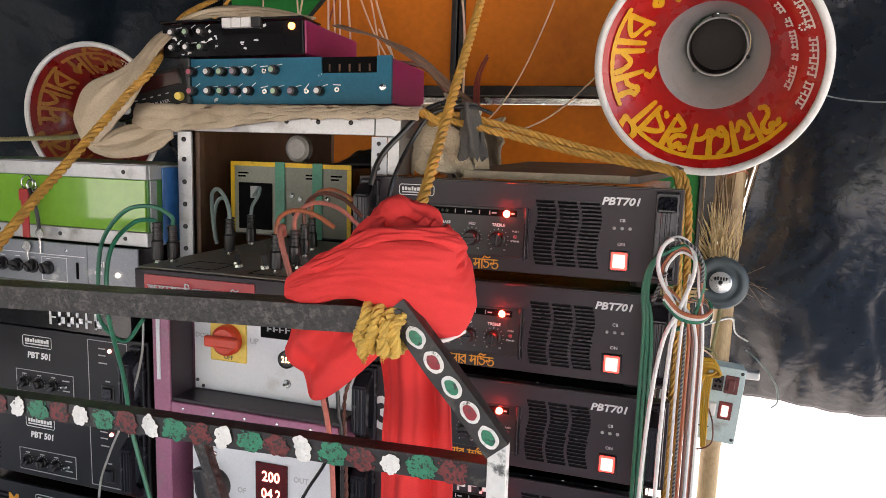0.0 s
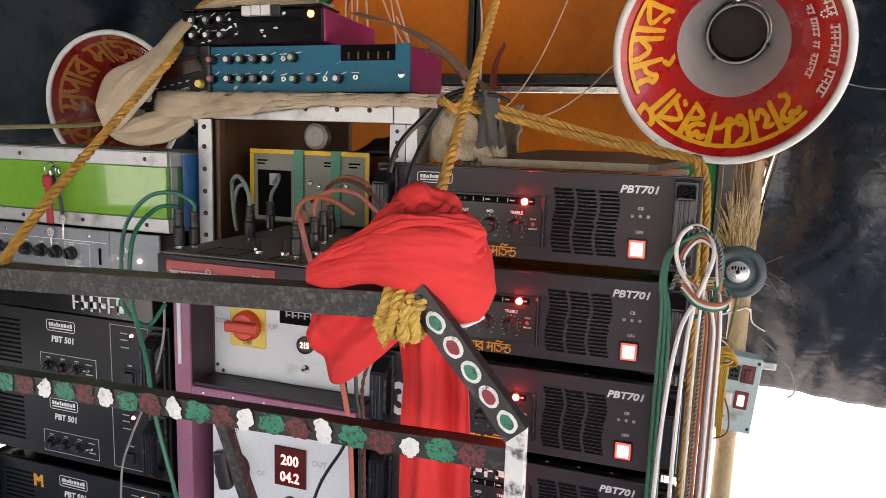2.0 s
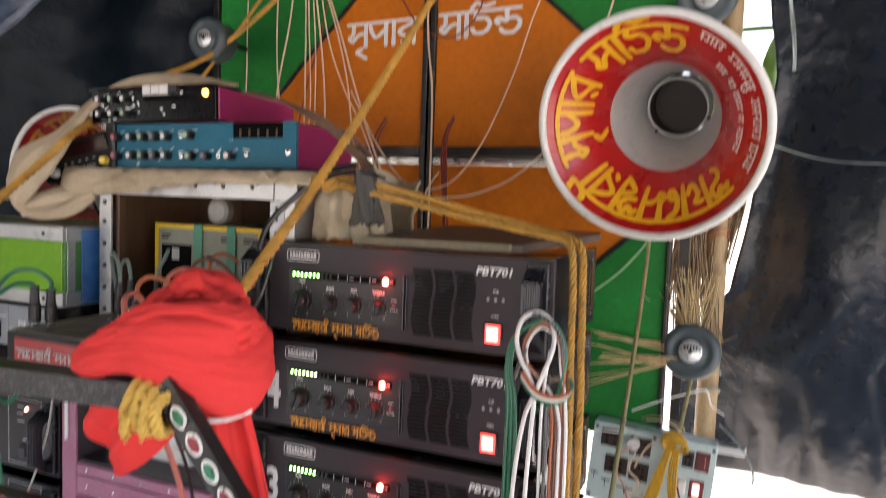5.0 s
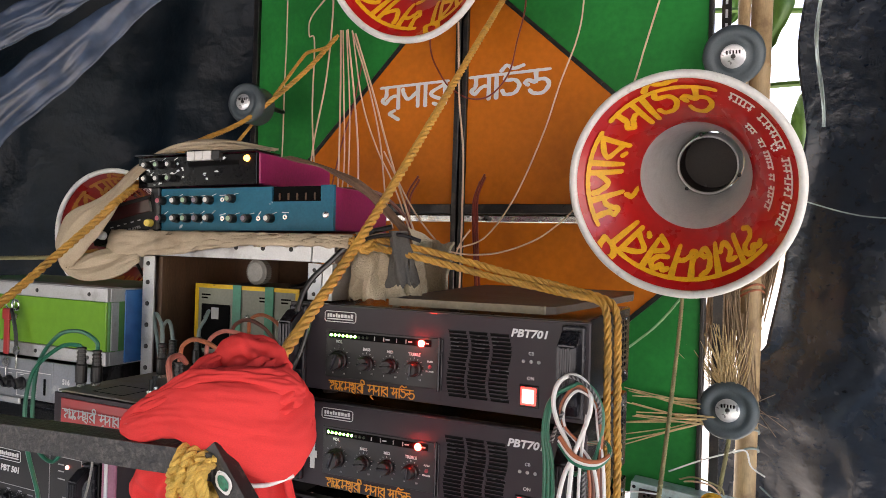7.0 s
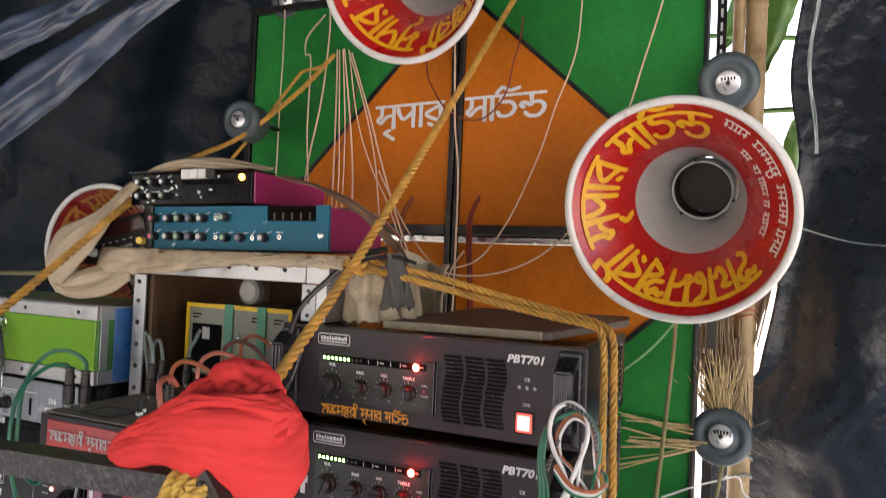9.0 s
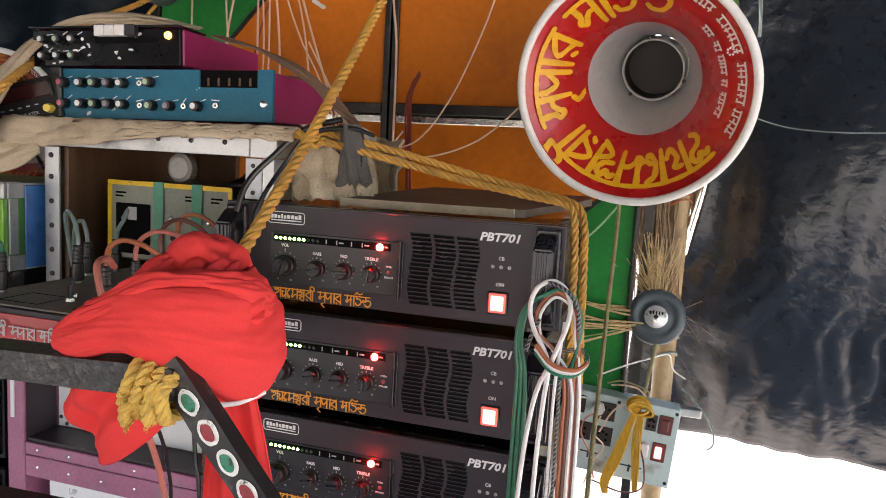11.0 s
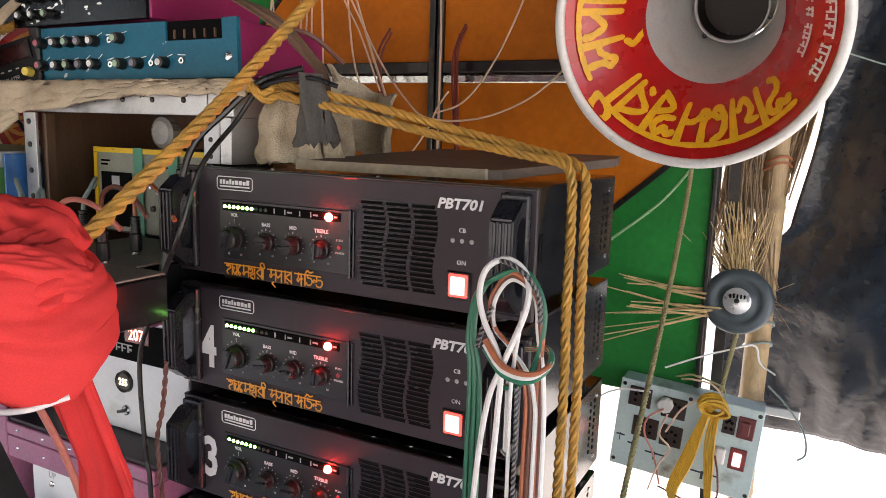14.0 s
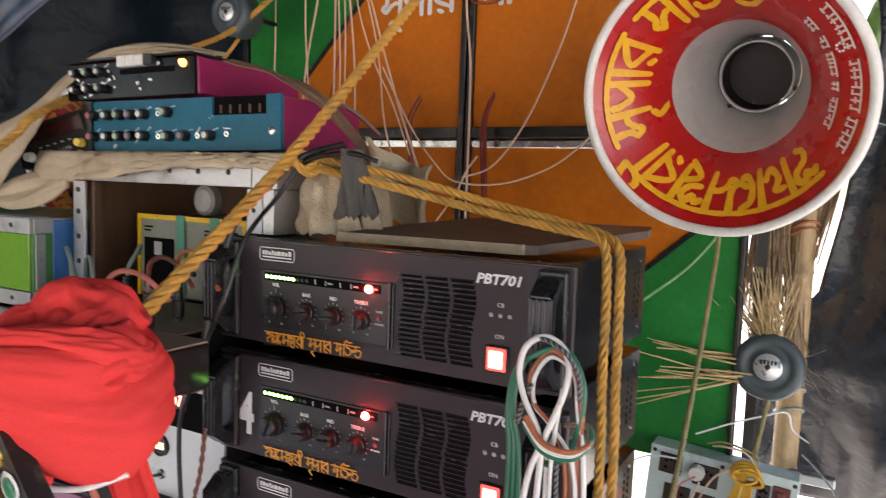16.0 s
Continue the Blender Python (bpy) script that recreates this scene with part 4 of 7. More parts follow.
# ---- amplifiers of the small stack ----
def build_amp501():
    amp = empty("small_power_amplifier", pose(0, 0, 0), "black rack amplifier with thin white outlines and three knobs", "amplifier", "amplifiers of the small stack")
    part("case", box(-0.236, 0.236, 0.006, 0.36, 0.010, 0.146, 0.002), CASE, amp)
    for x in (-0.19, 0.19):
        for y in (0.04, 0.32):
            part("rubber_foot", lathe([(0, 0), (0.012, 0), (0.014, 0.0105), (0, 0.0105)], 14), PLASTIC, amp, m=pose(x, y, 0))
    part("front_panel", box(-0.241, 0.241, -0.001, 0.006, 0.011, 0.1495, 0.0012), DEEPBLACK, amp)
    bm = bmesh.new()
    for i in range(10):
        add_box(bm, -0.19, -0.115, -0.0016, -0.001, 0.035 + i * 0.0095, 0.039 + i * 0.0095)
    tagged(part("vent_slot", bm, SLOT, amp), kind="stuff")
    logo(amp, -0.046, 0.024, 0.1115, 0.134)
    lettering("model_number", "PBT 501", -0.036, -0.0012, 0.0905, 0.0165, WHITEPAINT, amp, 0.0005, shear=0.12, label="white model number")
    bm = bmesh.new()
    ring_frame(bm, -0.066, 0.072, 0.022, 0.066, -0.001, 0.0011)
    ring_frame(bm, 0.108, 0.196, 0.020, 0.142, -0.001, 0.0011)
    tagged(part("outlines", bm, GREYPRINT, amp, "thin pale outlines"), kind="stuff")
    for x, t in ((-0.046, 40), (-0.010, -20), (0.024, 60)):
        knob(0.0098, amp, x, 0.0415, -0.001, 0.012, t)
    bm = bmesh.new()
    for x in (-0.046, -0.010, 0.024):
        add_box(bm, x - 0.005, x + 0.005, -0.0015, -0.001, 0.0565, 0.0585)
    for z in (0.0535, 0.034):
        add_box(bm, 0.046, 0.062, -0.0015, -0.001, z, z + 0.0018)
    for z in (0.126, 0.1135, 0.099):
        add_box(bm, 0.132, 0.148 + 0.003 * (z < 0.1), -0.0015, -0.001, z, z + 0.002)
    add_box(bm, 0.146, 0.156, -0.0015, -0.001, 0.0655, 0.068)
    tagged(part("printed_scale", bm, GREYPRINT, amp), kind="stuff")
    part("toggle", lathe([(0, 0.012), (0.0015, 0.012), (0.0022, 0.003), (0.004, 0.002), (0.004, 0)], 10, pose(0, 0, 0, 78)), CHROME, amp, m=pose(0.053, -0.001, 0.0435))
    part("red_led", lathe([(0, 0.0045), (0.0028, 0.0035), (0.0036, 0)], 12, pose(0, 0, 0, 90)), LED_PINK, amp, "pink glowing indicator", True, pose(0.158, -0.001, 0.1245))
    sw = part("power_switch", box(0.137, 0.165, -0.003, -0.0005, 0.030, 0.060, 0.001), PLASTIC, amp)
    part("switch_rocker", box(0.141, 0.161, -0.008, -0.002, 0.034, 0.056, 0.002, 1, pose(0, 0.0, 0.0)), HANDLE, sw)
    side_handle(amp, 0.222)
    side_handle(amp, -0.222)
    return amp


a501 = build_amp501()
a501.matrix_world = pose(-0.772, 0.968, 1.088)
copy_thing(a501, pose(-0.774, 0.968, 0.930))
third = copy_thing(a501, pose(-0.758, 0.966, 0.772))
third["label"] = "black rack amplifier with an orange painted letter"
lettering("painted_letter", "M", -0.115, -0.0014, 0.1, 0.034, AMBER, third, 0.0015, label="amber letter")

# flat case with silver lid edge above them
case = empty("flat_amplifier_case", pose(-0.80, 0.965, 1.2395), "flat black case with a worn silver lid edge", "amplifier")
part("body", box(-0.25, 0.235, 0.0, 0.33, 0.0, 0.074, 0.002), CASE, case)
part("lid_edge", box(-0.252, 0.05, -0.004, 0.33, 0.0745, 0.088, 0.002), ALU, case)
part("lid_edge", box(0.051, 0.235, -0.002, 0.33, 0.0745, 0.086, 0.002), CASE, case)
bars_on_front("painted_name", 0.050, -0.0006, 0.010, 0.125, 0.034, WHITEPAINT, case, 6, 8)

# grey mixer unit with black knobs
mx5 = empty("rack_mixer", pose(-0.80, 0.955, 1.3285), "grey rack mixer with a row of black knobs", "mixer")
part("case", box(-0.25, 0.262, 0.004, 0.30, 0.0, 0.076, 0.002), CASE, mx5)
part("front_panel", box(-0.252, 0.155, -0.001, 0.004, 0.002, 0.0765, 0.001), STEELGREY, mx5)
part("front_panel", box(0.156, 0.265, -0.001, 0.004, 0.002, 0.0765, 0.001), STEELGREY, mx5)
for i in range(9):
    knob(0.0125, mx5, -0.22 + i * 0.036, 0.030, -0.001, 0.014, -60 + i * 27, True)
bm = bmesh.new()
ring_frame(bm, 0.052, 0.11, 0.006, 0.050, -0.001, 0.001)
add_box(bm, -0.25, 0.15, -0.0016, -0.001, 0.0535, 0.0548)
for i in range(9):
    add_box(bm, -0.225 + i * 0.036, -0.215 + i * 0.036, -0.0016, -0.001, 0.0455, 0.047)
add_box(bm, 0.172, 0.188, -0.0016, -0.001, 0.026, 0.032)
part("printed_lines", bm, WHITEPAINT, mx5)
part("slider", box(0.132, 0.136, -0.003, -0.0005, 0.014, 0.044), SLOT, mx5)
lettering("model_number", "516", 0.182, -0.0014, 0.040, 0.0135, WHITEPAINT, mx5, 0.0004)
part("pilot_lamp", lathe([(0, 0.004), (0.003, 0.003), (0.004, 0)], 12, pose(0, 0, 0, 90)), LED_WHITE, mx5, "glowing white pilot lamp", True, pose(0.222, -0.001, 0.028))
for i in range(4):
    part("screw", lathe([(0, 0.0018), (0.003, 0.001), (0.0034, 0)], 8, pose(0, 0, 0, 90)), CHROME, mx5, m=pose(-0.19 + i * 0.1, -0.001, 0.064))

# green metal box with lock
gb = empty("green_metal_box", pose(-0.80, 0.975, 1.4065), "glossy lime green steel box with silver edge strips, locked", "box")
part("body", box(-0.25, 0.268, 0.004, 0.235, 0.001, 0.141, 0.002), GREENSIDE, gb)
part("front_panel", box(-0.248, 0.267, -0.001, 0.004, 0.026, 0.116, 0.001), GREENPANEL, gb)
for z0, z1 in ((0.0005, 0.0255), (0.117, 0.1415)):
    st = part("edge_strip", box(-0.252, 0.2725, -0.004, 0.004, z0, z1, 0.001), ALU, gb)
    for i in range(4):
        part("rivet", lathe([(0, 0.002), (0.0034, 0.0014), (0.004, 0)], 10, pose(0, 0, 0, 90)), PLASTIC, st, m=pose(-0.21 + i * 0.145, -0.004, (z0 + z1) / 2))
part("top_strip", box(-0.252, 0.2725, -0.004, 0.03, 0.142, 0.1435, 0.0005), ALU, gb)
for z0, z1 in ((0.0005, 0.0255), (0.117, 0.1415)):
    part("side_edge_strip", box(0.269, 0.2725, 0.0045, 0.23, z0, z1, 0.0008), ALU, gb)
part("side_strip", box(0.2685, 0.2715, 0.008, 0.024, 0.027, 0.116, 0.0005), ALU, gb)
part("blue_film", box(0.273, 0.2755, 0.034, 0.20, 0.003, 0.138, 0.001), BLUE, gb, "blue plastic film")
lk = part("hasp", box(-0.005, 0.02, -0.010, -0.001, 0.066, 0.08, 0.002), CHROME, gb)
part("lock_ring", tube([(0.01, -0.006, 0.10), (0.02, -0.009, 0.107), (0.032, -0.009, 0.104), (0.033, -0.008, 0.092), (0.022, -0.006, 0.088), (0.012, -0.006, 0.093), (0.01, -0.006, 0.10)], 0.0022, 6), CHROME, lk)

keys = empty("key_bunch", pose(-0.772, 0.955, 1.495), "keys with a red fob hanging from the lock", "keys")
part("ring", tube([(0, 0, 0), (0.011, -0.002, 0.008), (0.012, -0.002, 0.02), (0, 0, 0.028), (-0.012, -0.002, 0.02), (-0.011, -0.002, 0.008), (0, 0, 0)], 0.0013, 6), CHROME, keys)
part("fob", box(-0.013, 0.003, -0.006, -0.002, -0.085, 0.0, 0.002, 2), REDFOB, keys, "red plastic key fob")
part("fob_clip", box(-0.016, 0.006, -0.008, -0.001, -0.018, 0.004, 0.003, 2), REDFOB, keys)
for x, z in ((-0.004, -0.1), (0.026, -0.075)):
    k = part("key", lathe([(0, -0.001), (0.009, -0.001), (0.009, 0.001), (0, 0.001)], 18, pose(x, -0.005, z, 90)), CHROME, keys)
    part("blade", box(x - 0.002, x + 0.002, -0.006, -0.004, z - 0.036, z - 0.008, 0.0005), CHROME, k)
part("thong", tube([(0.006, -0.003, 0.004), (0.016, -0.006, -0.012), (0.024, -0.006, -0.04), (0.026, -0.005, -0.066)], 0.0035, 6), PLASTIC, keys)


# ---- rack behind: shelf, posts, mixers ----
rack = empty("equipment_rack", pose(0, 0, 0), "aluminium angle rack with brown plywood side", "rack")
part("top_board", box(-0.545, -0.11, 1.055, 1.40, 1.626, 1.644, 0.002), WOODBROWN, rack)
bm = box(-0.545, -0.138, 1.048, 1.054, 1.610, 1.646, 0.0008)
part("front_beam", bm, ALU, rack)
for x in (-0.36, -0.30, -0.24, -0.18):
    part("bolt", lathe([(0, 0.003), (0.0035, 0.002), (0.0042, 0)], 10, pose(0, 0, 0, 90)), IRON, rack, m=pose(x, 1.048, 1.63))
part("corner_beam", box(-0.137, -0.092, 1.049, 1.40, 1.609, 1.645, 0.001), ALU, rack)
po = part("post", box(-0.513, -0.484, 1.036, 1.041, 1.345, 1.609, 0.0008), ALU, rack)
for z in (1.40, 1.44, 1.48, 1.52, 1.56, 1.595):
    part("bolt", lathe([(0, 0.003), (0.004, 0.002), (0.0046, 0)], 10, pose(0, 0, 0, 90)), IRON, po, m=pose(-0.499, 1.036, z))
part("side_board", box(-0.512, -0.492, 1.06, 1.42, 1.345, 1.625, 0.002), WOODBROWN, rack)
part("side_edge", box(-0.483, -0.474, 1.046, 1.062, 1.345, 1.608, 0.001), WOODBROWN, rack)
pb = part("bracket", box(-0.141, -0.114, 1.044, 1.047, 1.5475, 1.608, 0.0006), WHITEPANEL, rack, "white painted bracket with bolt holes")
part("bracket_leg", box(-0.113, -0.094, 1.046, 1.12, 1.5475, 1.608, 0.0006), ALU, rack)
for z in (1.557, 1.579, 1.597):
    part("bolt", lathe([(0, 0.002), (0.003, 0.0015), (0.0036, 0)], 10, pose(0, 0, 0, 90)), IRON, pb, m=pose(-0.128, 1.044, z))
part("back_board", box(-0.49, -0.40, 1.41, 1.425, 1.42, 1.62, 0.001), WOODBROWN, rack)

# blue mixer with knobs
bmx = empty("blue_mixer", pose(-0.503, 1.07, 1.6575, 0, -1.0, 4.6), "teal blue audio mixer with magenta sides and small knobs", "mixer")
part("case", box(0.0, 0.372, 0.006, 0.215, 0.001, 0.078, 0.002), MAGENTA, bmx, "magenta painted case")
W = 0.374
part("front_panel", slab([(-0.001, 0.0), (W, 0.0), (W, 0.080), (0.349, 0.080), (0.349, 0.052), (0.249, 0.052), (0.249, 0.079), (-0.001, 0.079)], -0.002, 0.006), TEAL, bmx, "chipped teal panel")
mt = part("meter_window", box(0.249, 0.349, 0.002, 0.0062, 0.052, 0.079), SLOT, bmx)
for i in range(5):
    part("meter_mark", box(0.262 + i * 0.018, 0.2645 + i * 0.018, -0.0006, 0.002, 0.055, 0.067), WOODBROWN, mt)
part("left_cheek", box(-0.022, -0.0015, -0.008, 0.20, 0.0, 0.082, 0.002), PLASTIC, bmx)


def small_knob(parent, x, z, cap, r=0.0085):
    k = part("knob", lathe([(0, 0.014), (r * 0.8, 0.014), (r * 0.92, 0.012), (r, 0.003), (r, 0)], 16, pose(0, 0, 0, 90)), PLASTIC, parent, m=pose(x, -0.002, z))
    part("knob_cap", lathe([(0, 0.0005), (r * 0.55, 0), (r * 0.55, -0.001)], 12, pose(0, 0, 0, 90)), cap, k, m=pose(-0.002, -0.0146, 0))
    part("pointer", box(-0.0006, 0.010, -0.0006, 0, -0.0006, 0.0006), WHITEPAINT, k, m=pose(0.004, -0.0002, 0.008, 0, random.uniform(-40, 10), 0))


CAPG = mat("pale_green_cap", (0.35, 0.5, 0.33), 0.4)
CAPP = mat("grey_violet_cap", (0.25, 0.2, 0.24), 0.4)
CAPR = mat("pink_red_cap", (0.5, 0.12, 0.16), 0.4)
row = [CAPR, IVORY, CAPG, CAPP, IVORY]
for r, z in ((0, 0.0565), (1, 0.023)):
    for i in range(5):
        small_knob(bmx, 0.012 + i * 0.0255 - (0.0085 if i == 0 else 0), z, row[i])
small_knob(bmx, 0.163, 0.0585, CAPG)
for x, c in ((0.166, CAPG), (0.198, CAPP), (0.247, IVORY)):
    small_knob(bmx, x, 0.022, c)
for x, z in ((0.143, 0.057), (0.143, 0.022), (0.222, 0.022), (0.278, 0.024)):
    t = part("socket", lathe([(0.002, 0.003), (0.0045, 0.003), (0.005, 0)], 10, pose(0, 0, 0, 90)), CHROME, bmx, m=pose(x, -0.002, z))
    part("chip_mark", box(-0.008, 0.006, -0.0005, 0, -0.0006, 0.0009), WHITEPAINT, t, m=pose(0, 0, 0.008, 0, random.uniform(-60, 60), 0))
part("screw", lathe([(0, 0.003), (0.005, 0.002), (0.0065, 0)], 14, pose(0, 0, 0, 90)), CHROME, bmx, m=pose(0.359, -0.002, 0.028))

# black unit with white keys on top of it
bun = empty("black_preamplifier", pose(-0.556, 1.06, 1.7385, 0, -1.5, 5.0), "chipped black preamplifier with white keys and a glowing lamp", "preamplifier")
part("case", box(0.004, 0.272, 0.006, 0.26, 0.001, 0.058, 0.002), MAGENTA, bun, "magenta painted case")
part("front_panel", box(0.0, 0.270, -0.002, 0.006, 0.0, 0.057, 0.001), CHIPBLACK, bun)
part("shade", box(0.0, 0.274, -0.012, 0.07, 0.0585, 0.062, 0.001), CASE, bun)
for i in range(4):
    part("key", box(0.124 + i * 0.0185, 0.1415 + i * 0.0185, -0.014, -0.002, 0.046, 0.063, 0.001), IVORY if i < 3 else PLASTIC, bun)
part("key_slot", box(0.12, 0.232, -0.0035, -0.0015, 0.036, 0.044), SLOT, bun)
part("pilot_lamp", lathe([(0, 0.008), (0.004, 0.006), (0.006, 0.002), (0.006, 0)], 14, pose(0, 0, 0, 90)), LED_ORANGE, bun, "glowing amber pilot lamp", True, pose(0.250, -0.002, 0.047))
rnd = random.Random(11)
for i in range(3):
    for j in range(2):
        small_knob(bun, 0.026 + i * 0.028, 0.016 + j * 0.026, (IVORY, IVORY, CAPG)[(i + j) % 3], 0.0075)
bm = bmesh.new()
for i in range(26):
    x, z = rnd.uniform(0.01, 0.2), rnd.uniform(0.004, 0.05)
    blob(bm, x, -0.0022, z, rnd.uniform(0.001, 0.005), rnd.uniform(0.001, 0.003), i, 0.0006 + i * 0.00002, wob=0.8, n=10)
tagged(part("paint_chips", bm, WHITEPAINT, bun), kind="stuff")

# cassette player beside it
MATTEBLACK = mat("matt_black_panel", (0.010, 0.010, 0.010), 0.5, 0, 0.25, 30, 0.1, 300, spec=0.25)
MAROONWIN = mat("dark_maroon_window", (0.035, 0.010, 0.010), 0.18, 0, 0.2, 30, 0.02, 200)
cas = empty("cassette_player", pose(-0.640, 1.030, 1.622, 0, -15, 14), "small black cassette player tilted on the cloth", "cassette player")
part("case", box(0.0, 0.150, 0.004, 0.14, 0.0, 0.07, 0.003), PLASTIC, cas)
part("front_panel", box(0.001, 0.149, -0.001, 0.004, 0.001, 0.069, 0.001), MATTEBLACK, cas)
part("tape_window", box(0.03, 0.14, -0.003, -0.0008, 0.038, 0.062, 0.001), MAROONWIN, cas, "brown tinted window")
part("window_frame", box(0.138, 0.142, -0.004, -0.001, 0.036, 0.064), CASE, cas)
lettering("printed_name", "CASSETTE PLAYER", 0.042, -0.0014, 0.011, 0.0082, GREYPRINT, cas, 0)
for x, r, c in ((0.026, 0.0085, IVORY), (0.130, 0.0078, YPLATE)):
    part("dial", lathe([(0, 0.012), (r * 0.8, 0.012), (r, 0.002), (r, 0)], 18, pose(0, 0, 0, 90)), c, cas, m=pose(x, -0.001, 0.016 if r < 0.009 else 0.018))
bm = bmesh.new()
for i in range(5):
    add_box(bm, 0.045 + i * 0.015, 0.051 + i * 0.015, -0.0018, -0.001, 0.026, 0.028)
part("printed_mark", bm, GREYPRINT, cas)
part("lead", tube([(0.06, 0.0, 0.002), (0.075, -0.012, -0.012), (0.088, -0.008, -0.05), (0.098, 0.0, -0.1), (0.103, 0.012, -0.15), (0.10, 0.03, -0.20)], 0.0028, 6), KCABLE, cas)


# beige cloths
BROWNSTRAP = mat("brown_strap_cloth", (0.17, 0.095, 0.06), 0.8, 0, 0.3, 20, 0.4, 300)
CREAM = mat("cream_crumpled_towel", (0.60, 0.50, 0.36), 0.95, 0, 0.2, 16, 1.0, 380, spec=0.1, dirt=(0.40, 0.30, 0.20), dirt_scale=14, dirt_lo=0.5, dirt_hi=0.75, dist=0.004)


def cloth_under(u, v):
    # lies on the shelf and hangs over its front edge
    x = -0.60 + u * 0.545
    if v < 0.6:
        y, z = 1.30 - v / 0.6 * 0.26, 1.6475 + 0.004 * nz(u * 12, v * 9, 0)
        if u > 0.93:
            z -= 0.0
    else:
        k = (v - 0.6) / 0.4
        drop = 0.020 + 0.012 * math.sin(u * 5 + 0.6) + 0.02 * max(0, 0.45 - u)
        y, z = 1.04 - 0.010 * math.sin(k * math.pi / 2) - 0.004 * math.sin(u * 30), 1.6475 - drop * k + 0.004 * (1 - k)
    return (x, y + 0.004 * nz(u * 20, v * 8, 3), z + 0.0025 * nz(u * 30, v * 20, 6))


tagged(part("shelf_towel", sheet(cloth_under, 90, 40, 0.006), BEIGE, smooth=True), "beige terry towel under the mixers", "towel")


def strip(path, width, dirs, wave=0.006, seed=1):
    P = smooth_path(path, 8)
    D = smooth_path(dirs, 8)
    n = len(P) - 1

    def f(u, v):
        i = min(n, int(round(u * n)))
        w = (v - 0.5) * width * (0.82 + 0.3 * nz(u * 4, 0, seed))
        p = P[i] + D[i] * w
        return (p.x + wave * nz(u * 9, v * 4, seed), p.y + wave * 1.6 * math.sin(v * 9 + u * 5 + seed) * 0.6 + wave * nz(u * 14, v * 9, seed + 2), p.z + wave * nz(u * 8, v * 6, seed + 5))
    return f, n


TOP_EDGE = smooth_path([(-0.31, 1.17, 1.822), (-0.40, 1.14, 1.838), (-0.50, 1.12, 1.835), (-0.570, 1.07, 1.785), (-0.604, 1.02, 1.722), (-0.669, 1.0, 1.690), (-0.698, 0.99, 1.632), (-0.672, 0.985, 1.583), (-0.638, 0.985, 1.564), (-0.598, 0.99, 1.557), (-0.546, 1.0, 1.570), (-0.514, 1.03, 1.597)], 8)
LOW_EDGE = smooth_path([(-0.30, 1.13, 1.812), (-0.40, 1.12, 1.818), (-0.500, 1.085, 1.808), (-0.546, 1.05, 1.765), (-0.556, 1.01, 1.700), (-0.566, 0.985, 1.653), (-0.611, 0.98, 1.609), (-0.639, 0.98, 1.582), (-0.632, 0.988, 1.594), (-0.609, 1.005, 1.613), (-0.582, 1.035, 1.624), (-0.524, 1.045, 1.632)], 8)
n = len(TOP_EDGE) - 1


def f(u, v):
    # a broad band of towelling between its two hems
    i = min(n, int(round(u * n)))
    p = TOP_EDGE[i].lerp(LOW_EDGE[i], v)
    e = math.sin(math.pi * v)
    return (p.x + 0.003 * nz(u * 9, v * 4, 2), p.y + 0.010 * e * nz(u * 7, v * 3, 4) - 0.008 * e + 0.003 * nz(u * 20, v * 9, 6), p.z + 0.003 * nz(u * 8, v * 6, 7))


tagged(part("draped_towel", sheet(f, n, 22, 0.004), BEIGE, smooth=True), "beige towel draped over the preamplifier and hanging in a loop", "towel")


def bundle(cx, cy, z0, z1, rx, ry, seed, pinch=0.65):
    def f(u, v):
        a = 2 * math.pi * u
        z = z0 + (z1 - z0) * v
        k = (1 - pinch * math.exp(-((v - 0.8) / 0.16) ** 2)) * (1.15 - 0.35 * v)
        fold = 1 + 0.30 * math.sin(a * 4 + seed + 2.5 * v + nz(v * 4, a, seed)) + 0.40 * nz(math.cos(a) * 2, math.sin(a) * 2, v * 2 + seed)
        return (cx + rx * k * fold * math.cos(a) - 0.012 * v, cy + ry * k * fold * math.sin(a), z + 0.012 * nz(math.cos(a) * 3, math.sin(a) * 3, seed) * (1 - v))
    return f


tb = empty("tied_towel", pose(0, 0, 0), "crumpled beige towel tied with a grey strap beside the rack", "towel")
part("hanging_end", sheet(bundle(-0.030, 1.085, 1.551, 1.662, 0.040, 0.026, 1), 64, 36), CREAM, tb, smooth=True)
part("hanging_end", sheet(bundle(0.008, 1.12, 1.556, 1.658, 0.026, 0.03, 3.3, 0.3), 48, 30), CREAM, tb, smooth=True)


def clothb(u, v):
    return (-0.085 + 0.115 * u + 0.012 * nz(u * 3, v * 3, 1), 1.235 + 0.05 * math.sin(u * 3.2) + 0.014 * math.sin(u * 11 + v * 3), 1.555 + 0.03 * (1 - math.sin(u * 2.4)) + (0.108 - 0.02 * u) * v + 0.008 * nz(u * 6, v * 4, 8))


part("back_flap", sheet(clothb, 36, 26, 0.005), CREAM, tb, smooth=True)
part("strap", sheet(bundle(0.024, 1.075, 1.578, 1.665, 0.015, 0.024, 5.1, 0.1), 36, 20), GREYCLOTH, tb, "grey cloth strap", True)
f, n = strip([(-0.235, 1.10, 1.796), (-0.16, 1.12, 1.775), (-0.095, 1.135, 1.742), (-0.045, 1.135, 1.70), (0.005, 1.11, 1.665), (0.022, 1.09, 1.64)], 0.022, [(0.3, 0.9, 0.2), (0.3, 0.9, 0.2), (0.5, 0.8, 0.3), (0.7, 0.6, 0.3), (0.8, 0.5, 0.2), (0.9, 0.4, 0.0)], 0.002, 4)
